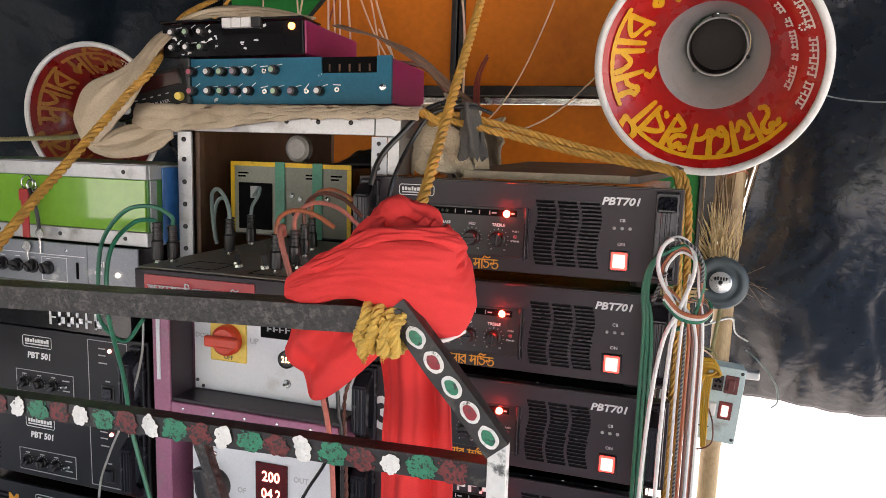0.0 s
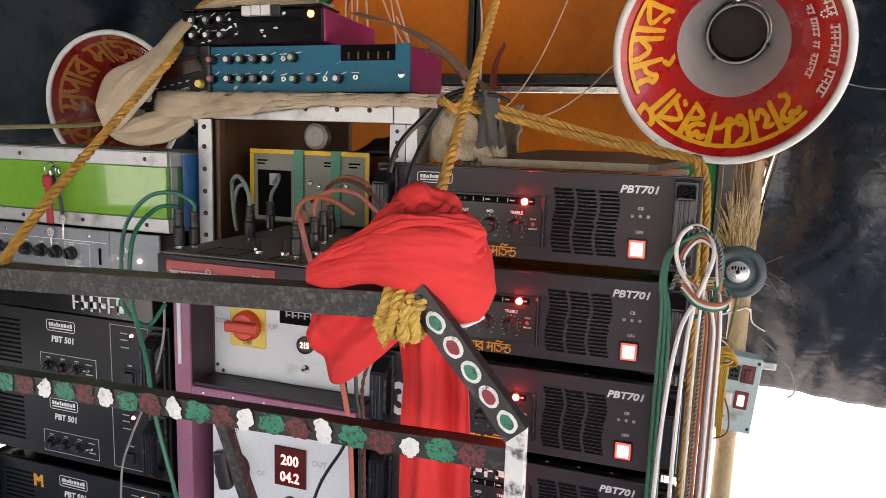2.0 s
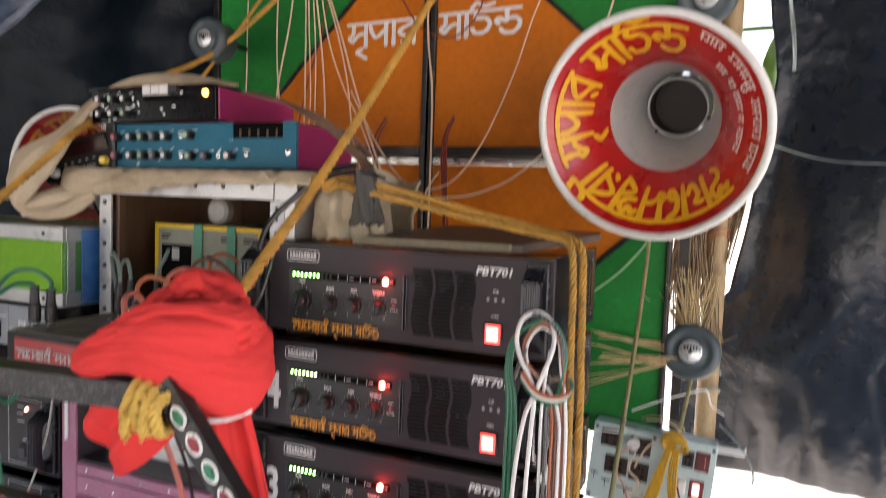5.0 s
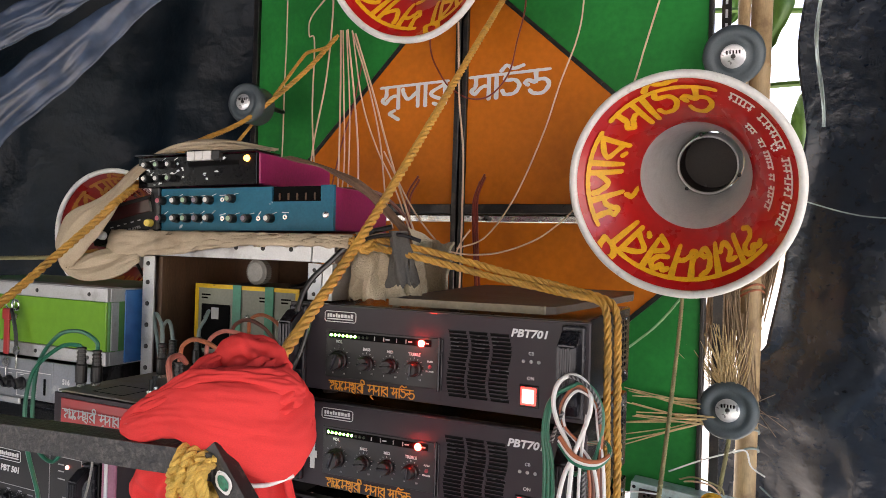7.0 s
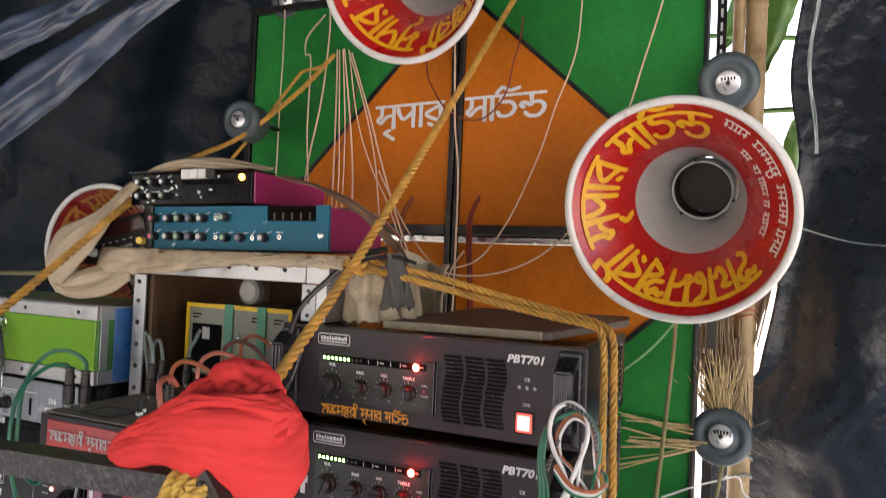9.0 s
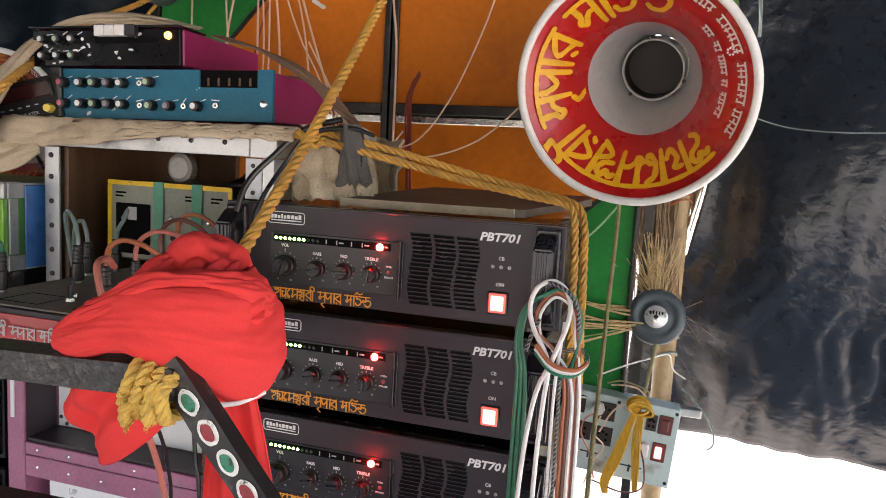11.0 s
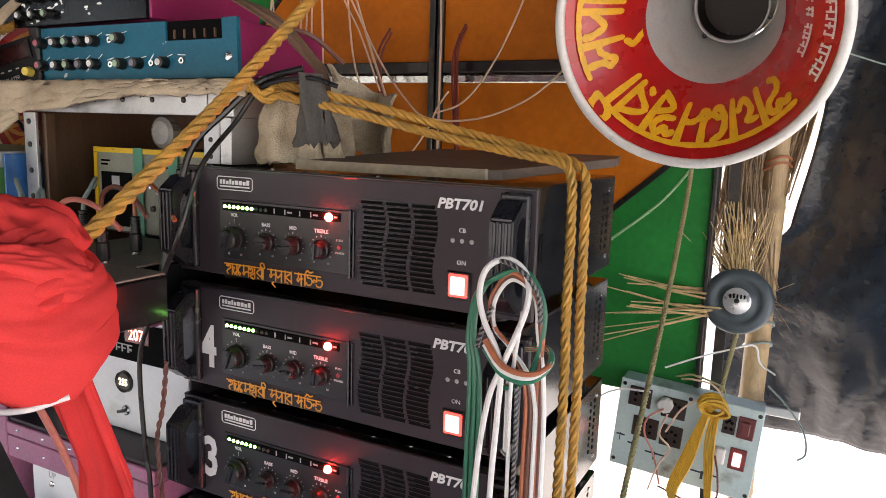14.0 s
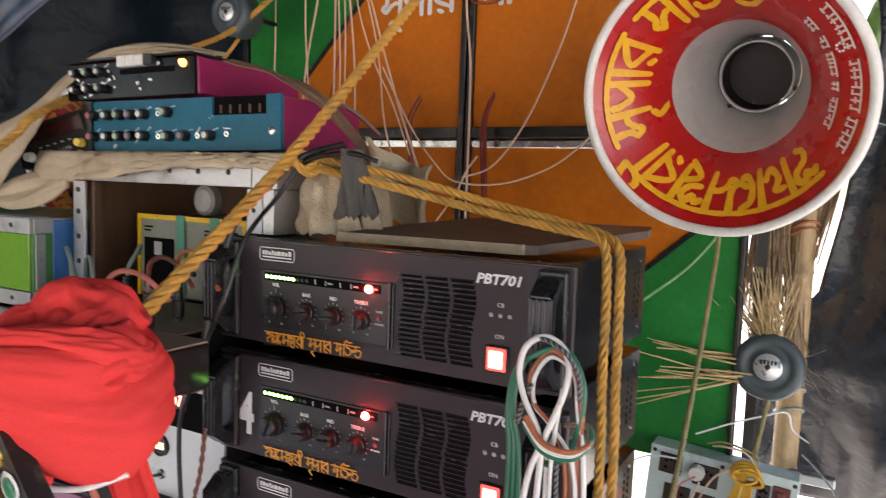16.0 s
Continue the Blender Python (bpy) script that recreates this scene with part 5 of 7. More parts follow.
part("strap_band", sheet(f, n, 6, 0.002), BROWNSTRAP, tb, "brown strap")

# yellow-edged instrument box inside the rack
yb = empty("yellow_edged_box", pose(-0.455, 1.115, 1.4215), "olive instrument box edged with yellow tape", "instrument")
part("body", box(0.0, 0.245, 0.004, 0.20, 0.0, 0.132, 0.002), PLASTIC, yb)
part("face", box(0.004, 0.241, 0.0, 0.004, 0.004, 0.130, 0.001), OLIVE, yb)
for a in ((-0.001, 0.246, 0.1285, 0.1365), (-0.001, 0.007, 0.0, 0.128), (0.238, 0.246, 0.0, 0.128)):
    part("tape_edge", box(a[0], a[1], -0.0025, 0.0, a[2], a[3], 0.0004), YELLOWTAPE, yb, "yellow tape")
dw = part("meter_window", box(0.016, 0.086, -0.003, -0.0002, 0.012, 0.098, 0.001), SLOT, yb)
# a pale patch painted as the glare on the window
part("window_glare", box(0.042, 0.060, -0.0036, -0.003, 0.07, 0.092, 0.0002), GREYPRINT, dw)
for x in (0.094, 0.170):
    part("green_tape", box(x, x + 0.020, -0.004, -0.0024, 0.0, 0.1375, 0.0004), TEALTAPE, yb, "sea green tape strip")
for x, z in ((0.128, 0.078), (0.145, 0.072), (0.2, 0.075), (0.132, 0.045)):
    part("button", lathe([(0, 0.005), (0.004, 0.004), (0.005, 0)], 12, pose(0, 0, 0, 90)), CHROME if z > 0.05 else PLASTIC, yb, m=pose(x, -0.0002, z))
bm = bmesh.new()
for x in (0.014, 0.155, 0.205):
    add_box(bm, x, x + 0.022, -0.0006, 0, 0.114, 0.117)
    add_box(bm, x, x + 0.016, -0.0006, 0, 0.108, 0.111)
tagged(part("printed_mark", bm, SLOT, yb), kind="stuff")
# a ribbed round disc of unknown use
junk = empty("round_plastic_disc", pose(-0.335, 1.155, 1.5835), "cloudy ribbed round plastic disc on the instrument box", "lid")
bm = lathe([(0, 0.014), (0.018, 0.013), (0.0235, 0.009), (0.0235, -0.006), (0.014, -0.012), (0, -0.012)], 40, pose(0, 0, 0, 90))
for i in range(40):
    a = 2 * math.pi * i / 40
    add_box(bm, -0.0009, 0.0009, -0.009, 0.006, 0.0225, 0.0248, m=pose(0, 0, 0, 0, math.degrees(a), 0))
tagged(part("disc", bm, CLEARPLASTIC, junk), kind="stuff")
cl = new("dark_cloth_heap")
cl.matrix_world = pose(-0.30, 1.2, 1.557)
tagged(cl, "dark cloth heaped on the instrument box", "cloth")
part("cloth", sheet(lambda u, v: (0.02 + 0.13 * u, 0.10 * v - 0.03, 0.001 + 0.03 * max(0, math.sin(math.pi * u)) * math.sin(math.pi * v) * (1 + 0.5 * nz(u * 5, v * 5, 2))), 24, 16, 0.003), PLASTIC, cl, smooth=True)

# box with red label and top plate full of plugs
rb = empty("patch_box", pose(-0.362, 0.752, 1.3605), "black patch box with red label and plugs in its grey top", "patch box")
part("body", box(0.0, 0.262, 0.003, 0.19, 0.0, 0.056, 0.002), CASE, rb)
part("rear_shelf", box(0.001, 0.205, 0.191, 0.56, 0.0, 0.056, 0.002), CASE, rb)
part("front_panel", box(-0.001, 0.263, -0.001, 0.003, 0.0, 0.0575, 0.0008), BLACK, rb)
part("red_label", box(0.016, 0.19, -0.0028, -0.001, 0.014, 0.051, 0.0005), REDLABEL, rb, "red acrylic label")
script_on_front("label_lettering", [WORD_A, WORD_B, WORD_C], 0.024, -0.003, 0.024, 0.156, 0.0145, GREYPRINT, rb, 0.03, label="faint grey lettering")
part("top_plate", box(0.001, 0.261, 0.004, 0.19, 0.0575, 0.060, 0.0006), GREYTOP, rb)
part("top_plate", box(0.001, 0.204, 0.1905, 0.362, 0.0575, 0.060, 0.0006), GREYTOP, rb)
bm = bmesh.new()
for x0, x1, y0, y1 in ((0.05, 0.11, 0.02, 0.07), (0.165, 0.24, 0.02, 0.09), (0.248, 0.258, 0.03, 0.07)):
    for a, b, c, d in ((x0, x1, y0, y0 + 0.0015), (x0, x1, y1, y1 + 0.0015), (x0, x0 + 0.0015, y0, y1), (x1, x1 + 0.0015, y0, y1)):
        add_box(bm, a, b, c, d, 0.0601, 0.0605)
tagged(part("printed_outline", bm, SLOT, rb), kind="stuff")
for x, y in ((0.112, 0.075), (0.128, 0.055), (0.166, 0.06), (0.205, 0.085)):
    t = part("toggle", lathe([(0, 0.004), (0.006, 0.004), (0.0065, 0)], 10), CHROME, rb, m=pose(x, y, 0.0605))
    part("lever", tube([(0, 0, 0.003), (-0.003, 0.003, 0.018)], 0.0025, 8, 0, 0.0035), PLASTIC, t)


def plug(x, y, z, lead, material, tall=0.05):
    p = empty("jack_plug", pose(x, y, z), "black jack plug pushed into the patch box", "plug", "plugs of the patch box")
    part("collar", lathe([(0, 0.0), (0.0065, 0.0), (0.0065, 0.004), (0.0045, 0.005)], 12), CHROME, p)
    part("barrel", lathe([(0.0045, 0.003), (0.0082, 0.006), (0.0082, tall * 0.55), (0.0066, tall * 0.6), (0.0052, tall), (0.0035, tall * 1.05), (0, tall * 1.05)], 14), PLASTIC, p)
    for k in range(4):
        part("sleeve_rib", lathe([(0.0046, 0), (0.0068, 0.001), (0.0068, 0.003), (0.0046, 0.004)], 12), KCABLE, p, m=pose(0, 0, tall * 0.64 + k * tall * 0.11))
    part("lead", tube([(0, 0, tall * 0.95)] + lead, 0.0031, 7), material, p)


PT = 1.4215
GREYC = mat("grey_cable_sheath", (0.20, 0.26, 0.24), 0.4)
plug(-0.350, 0.957, PT, [(-0.003, 0, 0.065), (-0.016, 0.006, 0.080), (-0.034, 0.012, 0.072), (-0.046, 0.02, 0.04), (-0.048, 0.03, 0.0)], GREYC, 0.048)
plug(-0.313, 0.900, PT, [(0, 0, 0.065), (-0.010, 0.005, 0.085), (-0.028, 0.012, 0.098), (-0.052, 0.03, 0.088), (-0.066, 0.05, 0.05), (-0.068, 0.06, 0.01)], GREYC, 0.052)
plug(-0.346, 1.010, PT, [(0.003, 0, 0.065), (0.010, 0.006, 0.082), (0.004, 0.02, 0.095), (-0.014, 0.03, 0.08)], GREYC, 0.048)
plug(-0.338, 0.80, PT, [(0, -0.002, 0.065), (-0.03, -0.006, 0.078), (-0.075, -0.01, 0.068), (-0.115, -0.012, 0.02), (-0.125, -0.012, -0.06), (-0.12, -0.012, -0.10), (-0.085, -0.006, -0.125), (-0.055, 0, -0.09)], GCABLE)
plug(-0.352, 0.785, PT, [(-0.004, -0.004, 0.06), (-0.024, -0.02, 0.056), (-0.032, -0.055, 0.02), (-0.033, -0.062, -0.06), (-0.030, -0.04, -0.16), (-0.028, -0.03, -0.24), (0.0, -0.03, -0.34), (0.02, -0.02, -0.45)], GCABLE, 0.055)
plug(-0.165, 0.791, PT, [(0.001, 0, 0.062), (0.008, -0.002, 0.076), (0.030, -0.006, 0.086), (0.060, -0.006, 0.082), (0.086, 0.0, 0.066)], OCABLE, 0.050)
plug(-0.168, 0.845, PT, [(0.0, 0, 0.066), (0.010, 0.0, 0.082), (0.034, 0.0, 0.092), (0.064, 0.006, 0.086), (0.092, 0.015, 0.062)], PCABLE, 0.050)
plug(-0.225, 1.000, PT, [(0.0, 0, 0.07), (0.012, -0.01, 0.092), (0.045, -0.02, 0.102), (0.085, -0.03, 0.09), (0.12, -0.04, 0.06)], OCABLE, 0.050)
plug(-0.200, 0.930, PT, [(0.0, 0, 0.07), (0.012, -0.005, 0.090), (0.040, -0.01, 0.100), (0.075, -0.015, 0.092), (0.105, -0.02, 0.07)], BCABLE, 0.048)
tagged(part("salmon_cable", tube([(-0.152, 0.790, 1.474), (-0.140, 0.765, 1.488), (-0.126, 0.735, 1.484), (-0.115, 0.730, 1.452), (-0.105, 0.730, 1.424), (-0.097, 0.732, 1.397), (-0.096, 0.76, 1.33), (-0.092, 0.80, 1.22), (-0.092, 0.82, 1.10), (-0.09, 0.83, 0.80)], 0.0038, 8), PCABLE), "salmon cable hanging in front of the rack", "cable")
tagged(part("dark_cable", tube([(-0.105, 0.80, 1.30), (-0.108, 0.83, 1.23), (-0.112, 0.84, 1.15), (-0.17, 0.85, 1.04), (-0.21, 0.85, 0.82)], 0.0026, 6), KCABLE), "thin dark cable hanging in front of the rack", "cable")
tagged(part("thin_grey_wire", tube([(-0.515, 0.94, 1.30), (-0.525, 0.945, 1.22), (-0.555, 0.94, 1.12), (-0.595, 0.935, 1.03), (-0.62, 0.935, 0.95), (-0.63, 0.94, 0.78)], 0.0022, 6), mat("grey_twin_wire", (0.3, 0.3, 0.28), 0.4)), "thin grey wire hanging beside the small amplifiers", "wire")

# pink rack with the voltage units
pk = empty("pink_rack", pose(0, 0, 0), "worn pink painted rack frame with dark openings", "rack")
X0, X1, PY = -0.510, -0.150, 0.955
part("upright", box(X0, X0 + 0.034, PY, 1.42, 0.772, 1.358, 0.0015), PINK, pk)
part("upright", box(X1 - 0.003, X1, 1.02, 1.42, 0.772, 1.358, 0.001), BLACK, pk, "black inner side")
for z0, z1 in ((1.122, 1.142), (1.086, 1.121), (0.88, 0.9105), (1.338, 1.357)):
    rl = part("cross_rail", box(X0 + 0.0345, X1 - 0.0035, PY + 0.001, 1.40, z0, z1, 0.0015), PINK, pk)
    for i in range(5):
        part("rivet", lathe([(0, 0.002), (0.0025, 0.0014), (0.003, 0)], 8, pose(0, 0, 0, 90)), CHROME, rl, m=pose(X0 + 0.06 + i * 0.062, PY + 0.001, (z0 + z1) / 2))
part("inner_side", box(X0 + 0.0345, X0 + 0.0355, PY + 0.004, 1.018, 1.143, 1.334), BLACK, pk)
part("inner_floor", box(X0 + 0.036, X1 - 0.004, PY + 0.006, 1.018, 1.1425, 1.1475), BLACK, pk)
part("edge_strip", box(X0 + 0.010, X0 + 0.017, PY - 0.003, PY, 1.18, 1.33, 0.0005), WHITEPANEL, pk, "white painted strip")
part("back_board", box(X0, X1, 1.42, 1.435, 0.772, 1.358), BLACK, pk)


def volt_unit(x, y, z, first):
    v = empty("voltage_stabiliser" if first else "voltage_meter_unit", pose(x, y, z), "white panel voltage unit with red selector knob" if first else "white panel voltage unit with red digital display", "voltage unit")
    W, H = (0.318, 0.186) if first else (0.275, 0.17)
    part("case", box(0.0, W, 0.004, 0.30, 0.0, H, 0.002), CASE, v)
    part("front_panel", box(0.0, W, -0.001, 0.004, 0.0, H, 0.001), WHITEPANEL, v)
    bm = bmesh.new()
    if first:
        p = part("selector_plate", box(0.036, 0.110, -0.0028, -0.001, 0.058, 0.132, 0.002), YPLATE, v, "yellow selector plate")
        k = part("selector_knob", lathe([(0, 0.016), (0.022, 0.016), (0.027, 0.012), (0.028, 0)], 24, pose(0, 0, 0, 90)), REDKNOB, p, "red selector knob", m=pose(0.073, -0.0028, 0.098))
        part("grip", box(-0.034, 0.034, -0.026, -0.014, -0.010, 0.010, 0.004, 2), REDKNOB, k)
        lettering("selector_word", "OFF", 0.073, -0.0032, 0.062, 0.011, PLASTIC, p, 0, "CENTER")
        lettering("panel_word", "DOWN", 0.003, -0.0014, 0.096, 0.0125, GREYPRINT, v, 0.0002)
        lettering("panel_word", "UP", 0.116, -0.0014, 0.096, 0.0145, GREYPRINT, v, 0.0002)
        d = part("name_plate", box(0.138, 0.300, -0.003, -0.001, 0.110, 0.168, 0.001), SLOT, v)
        bars_on_front("plate_bars", 0.150, -0.0032, 0.122, 0.06, 0.012, GREYPRINT, d, 5, 3)
        w = part("display_window", box(0.196, 0.246, -0.005, -0.003, 0.138, 0.166, 0.001), DISPLAY, v)
        lettering("display_digits", "207", 0.221, -0.0054, 0.1435, 0.0235, DIGIT, w, 0.0003, "CENTER", 0.9, "glowing red digits")
        m = part("round_meter", lathe([(0, 0.004), (0.0125, 0.004), (0.0155, 0.006), (0.0165, 0)], 24, pose(0, 0, 0, 90)), PLASTIC, v, m=pose(0.190, -0.001, 0.076))
        lettering("meter_digits", "215", 0, -0.0046, -0.0048, 0.0145, DIGIT_AMBER, m, 0.0003, "CENTER", 0.85, "glowing amber digits")
        t = part("toggle", lathe([(0, 0.004), (0.0065, 0.004), (0.008, 0.0015), (0.008, 0)], 12, pose(0, 0, 0, 90)), CHROME, v, m=pose(0.190, -0.001, 0.032))
        part("lever", tube([(0, -0.003, 0), (0.004, -0.018, 0.004)], 0.0026, 8, 0), PLASTIC, t)
        for x0, z0 in ((0.006, 0.016), (0.018, 0.006)):
            part("screw", lathe([(0, 0.002), (0.003, 0.0015), (0.0036, 0)], 8, pose(0, 0, 0, 90)), PLASTIC, v, m=pose(x0, -0.001, z0))
    else:
        k = part("selector_knob", lathe([(0, 0.03), (0.022, 0.03), (0.025, 0.024), (0.030, 0.004), (0.030, 0)], 28, pose(0, 0, 0, 90)), PLASTIC, v, "large black selector knob", m=pose(0.048, -0.001, 0.085))
        part("grip", box(-0.012, 0.012, -0.042, -0.024, -0.026, 0.044, 0.005, 2), PLASTIC, k, m=pose(0, 0, 0, 0, -12, 0))
        for s, x0, z0 in (("UP", 0.040, 0.150), ("OF", 0.092, 0.078), ("OUT", 0.202, 0.116)):
            lettering("panel_word", s, x0, -0.0014, z0, 0.0135, GREYPRINT, v, 0.0002)
        w = part("display_window", box(0.130, 0.192, -0.005, -0.001, 0.070, 0.142, 0.001), DISPLAY, v, "dark red display window")
        lettering("display_digits", "200", 0.161, -0.0056, 0.110, 0.026, DIGIT, w, 0.0004, "CENTER", 0.9, "glowing red digits")
        lettering("display_digits", "04.2", 0.161, -0.0056, 0.079, 0.026, DIGIT, w, 0.0004, "CENTER", 0.85, "glowing red digits")
        m = part("round_meter", lathe([(0, 0.004), (0.0125, 0.004), (0.0155, 0.006), (0.0165, 0)], 24, pose(0, 0, 0, 90)), PLASTIC, v, m=pose(0.161, -0.001, 0.035))
        lettering("meter_digits", "211", 0, -0.0046, -0.0048, 0.0145, DIGIT_AMBER, m, 0.0003, "CENTER", 0.85, "glowing amber digits")
        part("screw", lathe([(0, 0.003), (0.0045, 0.002), (0.0055, 0)], 12, pose(0, 0, 0, 90)), CHROME, v, m=pose(0.046, -0.001, 0.140))
    return v


volt_unit(-0.472, 1.02, 1.148, True)
volt_unit(-0.446, 0.975, 0.911, False)

# ---- wooden board on the large stack ----
wb = empty("loose_board", pose(0, 0, 1.5475), "dusty wooden board lying on the top amplifier", "board")
def laid(pts, z0, z1):
    """A flat board lying on the stack, its far edge a little higher."""
    bm = slab(pts, z0, z1)
    for v in bm.verts:
        v.co = Vector((v.co.x, v.co.z, v.co.y + 0.045 * (v.co.z - 1.036)))
    return bm


part("board", laid([(0.022, 1.040), (0.268, 1.052), (0.282, 1.062), (0.345, 1.30), (0.335, 1.36), (0.06, 1.34), (0.03, 1.18)], 0.0005, 0.011), BOARD, wb)
part("raw_edge", laid([(0.020, 1.036), (0.268, 1.048), (0.270, 1.0515), (0.022, 1.0395)], 0.001, 0.0125), BOARDEDGE, wb)



# ---- horn loudspeakers ----
def aim(c, toward, roll=0.0):
    """A pose at c whose z axis points along toward and whose y axis stays up."""
    z = Vector(toward).normalized()
    x = Vector((0, 0, 1)).cross(z).normalized()
    y = z.cross(x)
    m = Matrix((x, y, z)).transposed().to_4x4()
    return Matrix.Translation(c) @ m @ pose(0, 0, 0, 0, 0, roll)


BELL = [(0.073, -0.345), (0.078, -0.315), (0.088, -0.255), (0.100, -0.200), (0.1185, -0.1407), (0.136, -0.103), (0.160, -0.068), (0.188, -0.037), (0.212, -0.013), (0.222, -0.002)]


def bell_z(r):
    for (r0, z0), (r1, z1) in zip(BELL, BELL[1:]):
        if r0 <= r <= r1:
            return z0 + (z1 - z0) * (r - r0) / (r1 - r0)
    return BELL[-1][1] if r > BELL[-1][0] else BELL[0][1]


# near-black brown that puts the shade of a deep tube into its colour
TUBESHADE = mat("shaded_tube_brown", (0.02, 0.014, 0.010), 0.6, 0, 0.3, 20, 0.2, 200)


def build_horn(name, label, m, scale=1.0, start=-38.0, sweep=252.0, rear=True, enamel=None, letters=None):
    h = empty(name, m @ Matrix.Scale(scale, 4), label, "horn loudspeaker", "horn loudspeakers")
    red = [p for p in BELL if p[0] >= 0.1185]
    grey = [p for p in BELL if p[0] <= 0.1185]
    part("bell", lathe(red, 96), enamel or HORNRED, h, "red enamelled flare", True)
    part("throat", lathe(grey, 72), HORNGREY, h, "grey painted throat", True)
    part("outer_bell", lathe([(r + 0.004, z - 0.003) for r, z in BELL], 72), HORNGREY, h, "grey painted outside", True)
    bm = bmesh.new()
    prof = [(0.2265 + 0.0085 * math.cos(a), 0.001 + 0.0085 * math.sin(a)) for a in [2 * math.pi * i / 12 for i in range(13)]]
    add_lathe(bm, prof, 96)
    for v in bm.verts:
        k = 1 + 0.006 * nz(v.co.x * 9, v.co.y * 9, 2)
        v.co.x *= k
        v.co.y *= k
    part("rim", bm, HORNRIM, h, "white rolled rim with scuffs", True)
    part("tube", lathe([(0.0655, -0.352), (0.0655, -0.288), (0.0680, -0.2835), (0.0705, -0.288), (0.0710, -0.345)], 48), HORNGREY, h, "grey metal inner tube", True)
    part("tube_end", lathe([(0.0, -0.349), (0.0650, -0.349)], 32), TUBESHADE, h)
    part("tube_shade", lathe([(0.0645, -0.348), (0.0645, -0.291)], 40), TUBESHADE, h, "dark tube inside", True)
    for a in (100, 228, 340):
        part("bolt", lathe([(0, 0.006), (0.004, 0.005), (0.005, 0)], 8), IRON, h, m=pose(0.0735 * math.cos(radians(a)), 0.0735 * math.sin(radians(a)), -0.290))
    # name written round the flare, tops outward, clockwise
    bm, w = script_bm([WORD_A, WORD_B, WORD_C], 0.045)
    bmesh.ops.subdivide_edges(bm, edges=[e for e in bm.edges if e.calc_length() > 0.16], cuts=2)
    for v in bm.verts:
        r = 0.146 + v.co.y * 0.083
        a = radians(start - sweep * v.co.x / w)
        r = min(0.217, max(0.122, r))
        v.co = Vector((r * math.cos(a), r * math.sin(a), bell_z(r) + 0.0022 + v.co.z * 0.08))
    tagged(part("painted_name", bm, letters or YELLOWP, h, "yellow hand-painted lettering"), kind="stuff")
    # two lines of small pale lettering as plain bars
    rnd = random.Random(7)
    for r0, hh, a0, a1 in ((0.190, 0.017, 62, -24), (0.158, 0.013, 44, -20)):
        bm = bmesh.new()
        a = a0
        while a > a1:
            da = rnd.uniform(2.2, 4.4)
            if rnd.random() > 0.12:
                for rr, dr, q in ((r0 + hh, 0.0035, da * 0.98), (r0 + hh * rnd.uniform(0.2, 0.6), 0.0035, da * 0.8)):
                    vs = []
                    for aa, r in ((a, rr), (a, rr - dr), (a - q, rr - dr), (a - q, rr)):
                        vs.append(bm.verts.new((r * math.cos(radians(aa)), r * math.sin(radians(aa)), bell_z(r) + 0.0025)))
                    bm.faces.new(vs)
                aa = a - da * rnd.uniform(0.2, 0.6)
                vs = []
                for b, r in ((aa, r0 + hh), (aa, r0), (aa - 1.0, r0), (aa - 1.0, r0 + hh)):
                    vs.append(bm.verts.new((r * math.cos(radians(b)), r * math.sin(radians(b)), bell_z(r) + 0.0028)))
                bm.faces.new(vs)
            a -= da
        part("pale_lettering", bm, PALEPINK, h, "pale lettering bars")
    bm = bmesh.new()
    for i in range(7):
        aa = 2 * math.pi * i / 7
        cx, cy = 0.186 * math.cos(radians(22)) + 0.0065 * math.cos(aa), 0.186 * math.sin(radians(22)) + 0.0065 * math.sin(aa)
        z = bell_z(math.hypot(cx, cy)) + 0.004
        bmesh.ops.create_circle(bm, cap_ends=True, segments=8, radius=0.0022, matrix=Matrix.Translation((cx, cy, z)))
    part("flower_mark", bm, PALEPINK, h)
    if rear:
        part("rear_driver", lathe([(0, -0.60), (0.06, -0.60), (0.075, -0.585), (0.075, -0.45), (0.065, -0.42), (0.074, -0.40), (0.076, -0.33)], 32), DRIVER, h, "", True)
    part("bracket", tube([(0.05, 0.06, -0.33), (0.085, 0.085, -0.335), (0.09, 0.09, -0.345), (0.06, 0.07, -0.355)], 0.006, 8), IRON, h)
    return h


HC = Vector((0.377, 1.584, 1.776))
# red and yellow of the rear horn, its shade put into the colours
SHADEDRED = mat("shaded_dark_red_enamel", (0.22, 0.012, 0.010), 0.3, 0, 0.2, 9, 0.08, 80, coat=0.4)
SHADEDYELLOW = mat("shaded_ochre_paint", (0.34, 0.14, 0.025), 0.5, 0, 0.25, 40, 0.2, 220)
build_horn("horn_loudspeaker", "red and white horn loudspeaker with yellow lettering", aim(HC, (-0.0874, -0.9592, -0.2688)), 1.0, rear=False)
build_horn("horn_loudspeaker", "red horn loudspeaker, colours darkened for shade, half hidden behind a towel", aim((-1.105, 1.46, 1.645), (0.20, -0.97, -0.05)), 0.80, start=-60, sweep=240, enamel=SHADEDRED, letters=SHADEDYELLOW)
build_horn("horn_loudspeaker", "red horn loudspeaker hung high on the painted wall", aim((-0.244, 1.512, 2.353), (-0.08, -1.05, -0.30)), 1.0, start=20, sweep=240, rear=False)


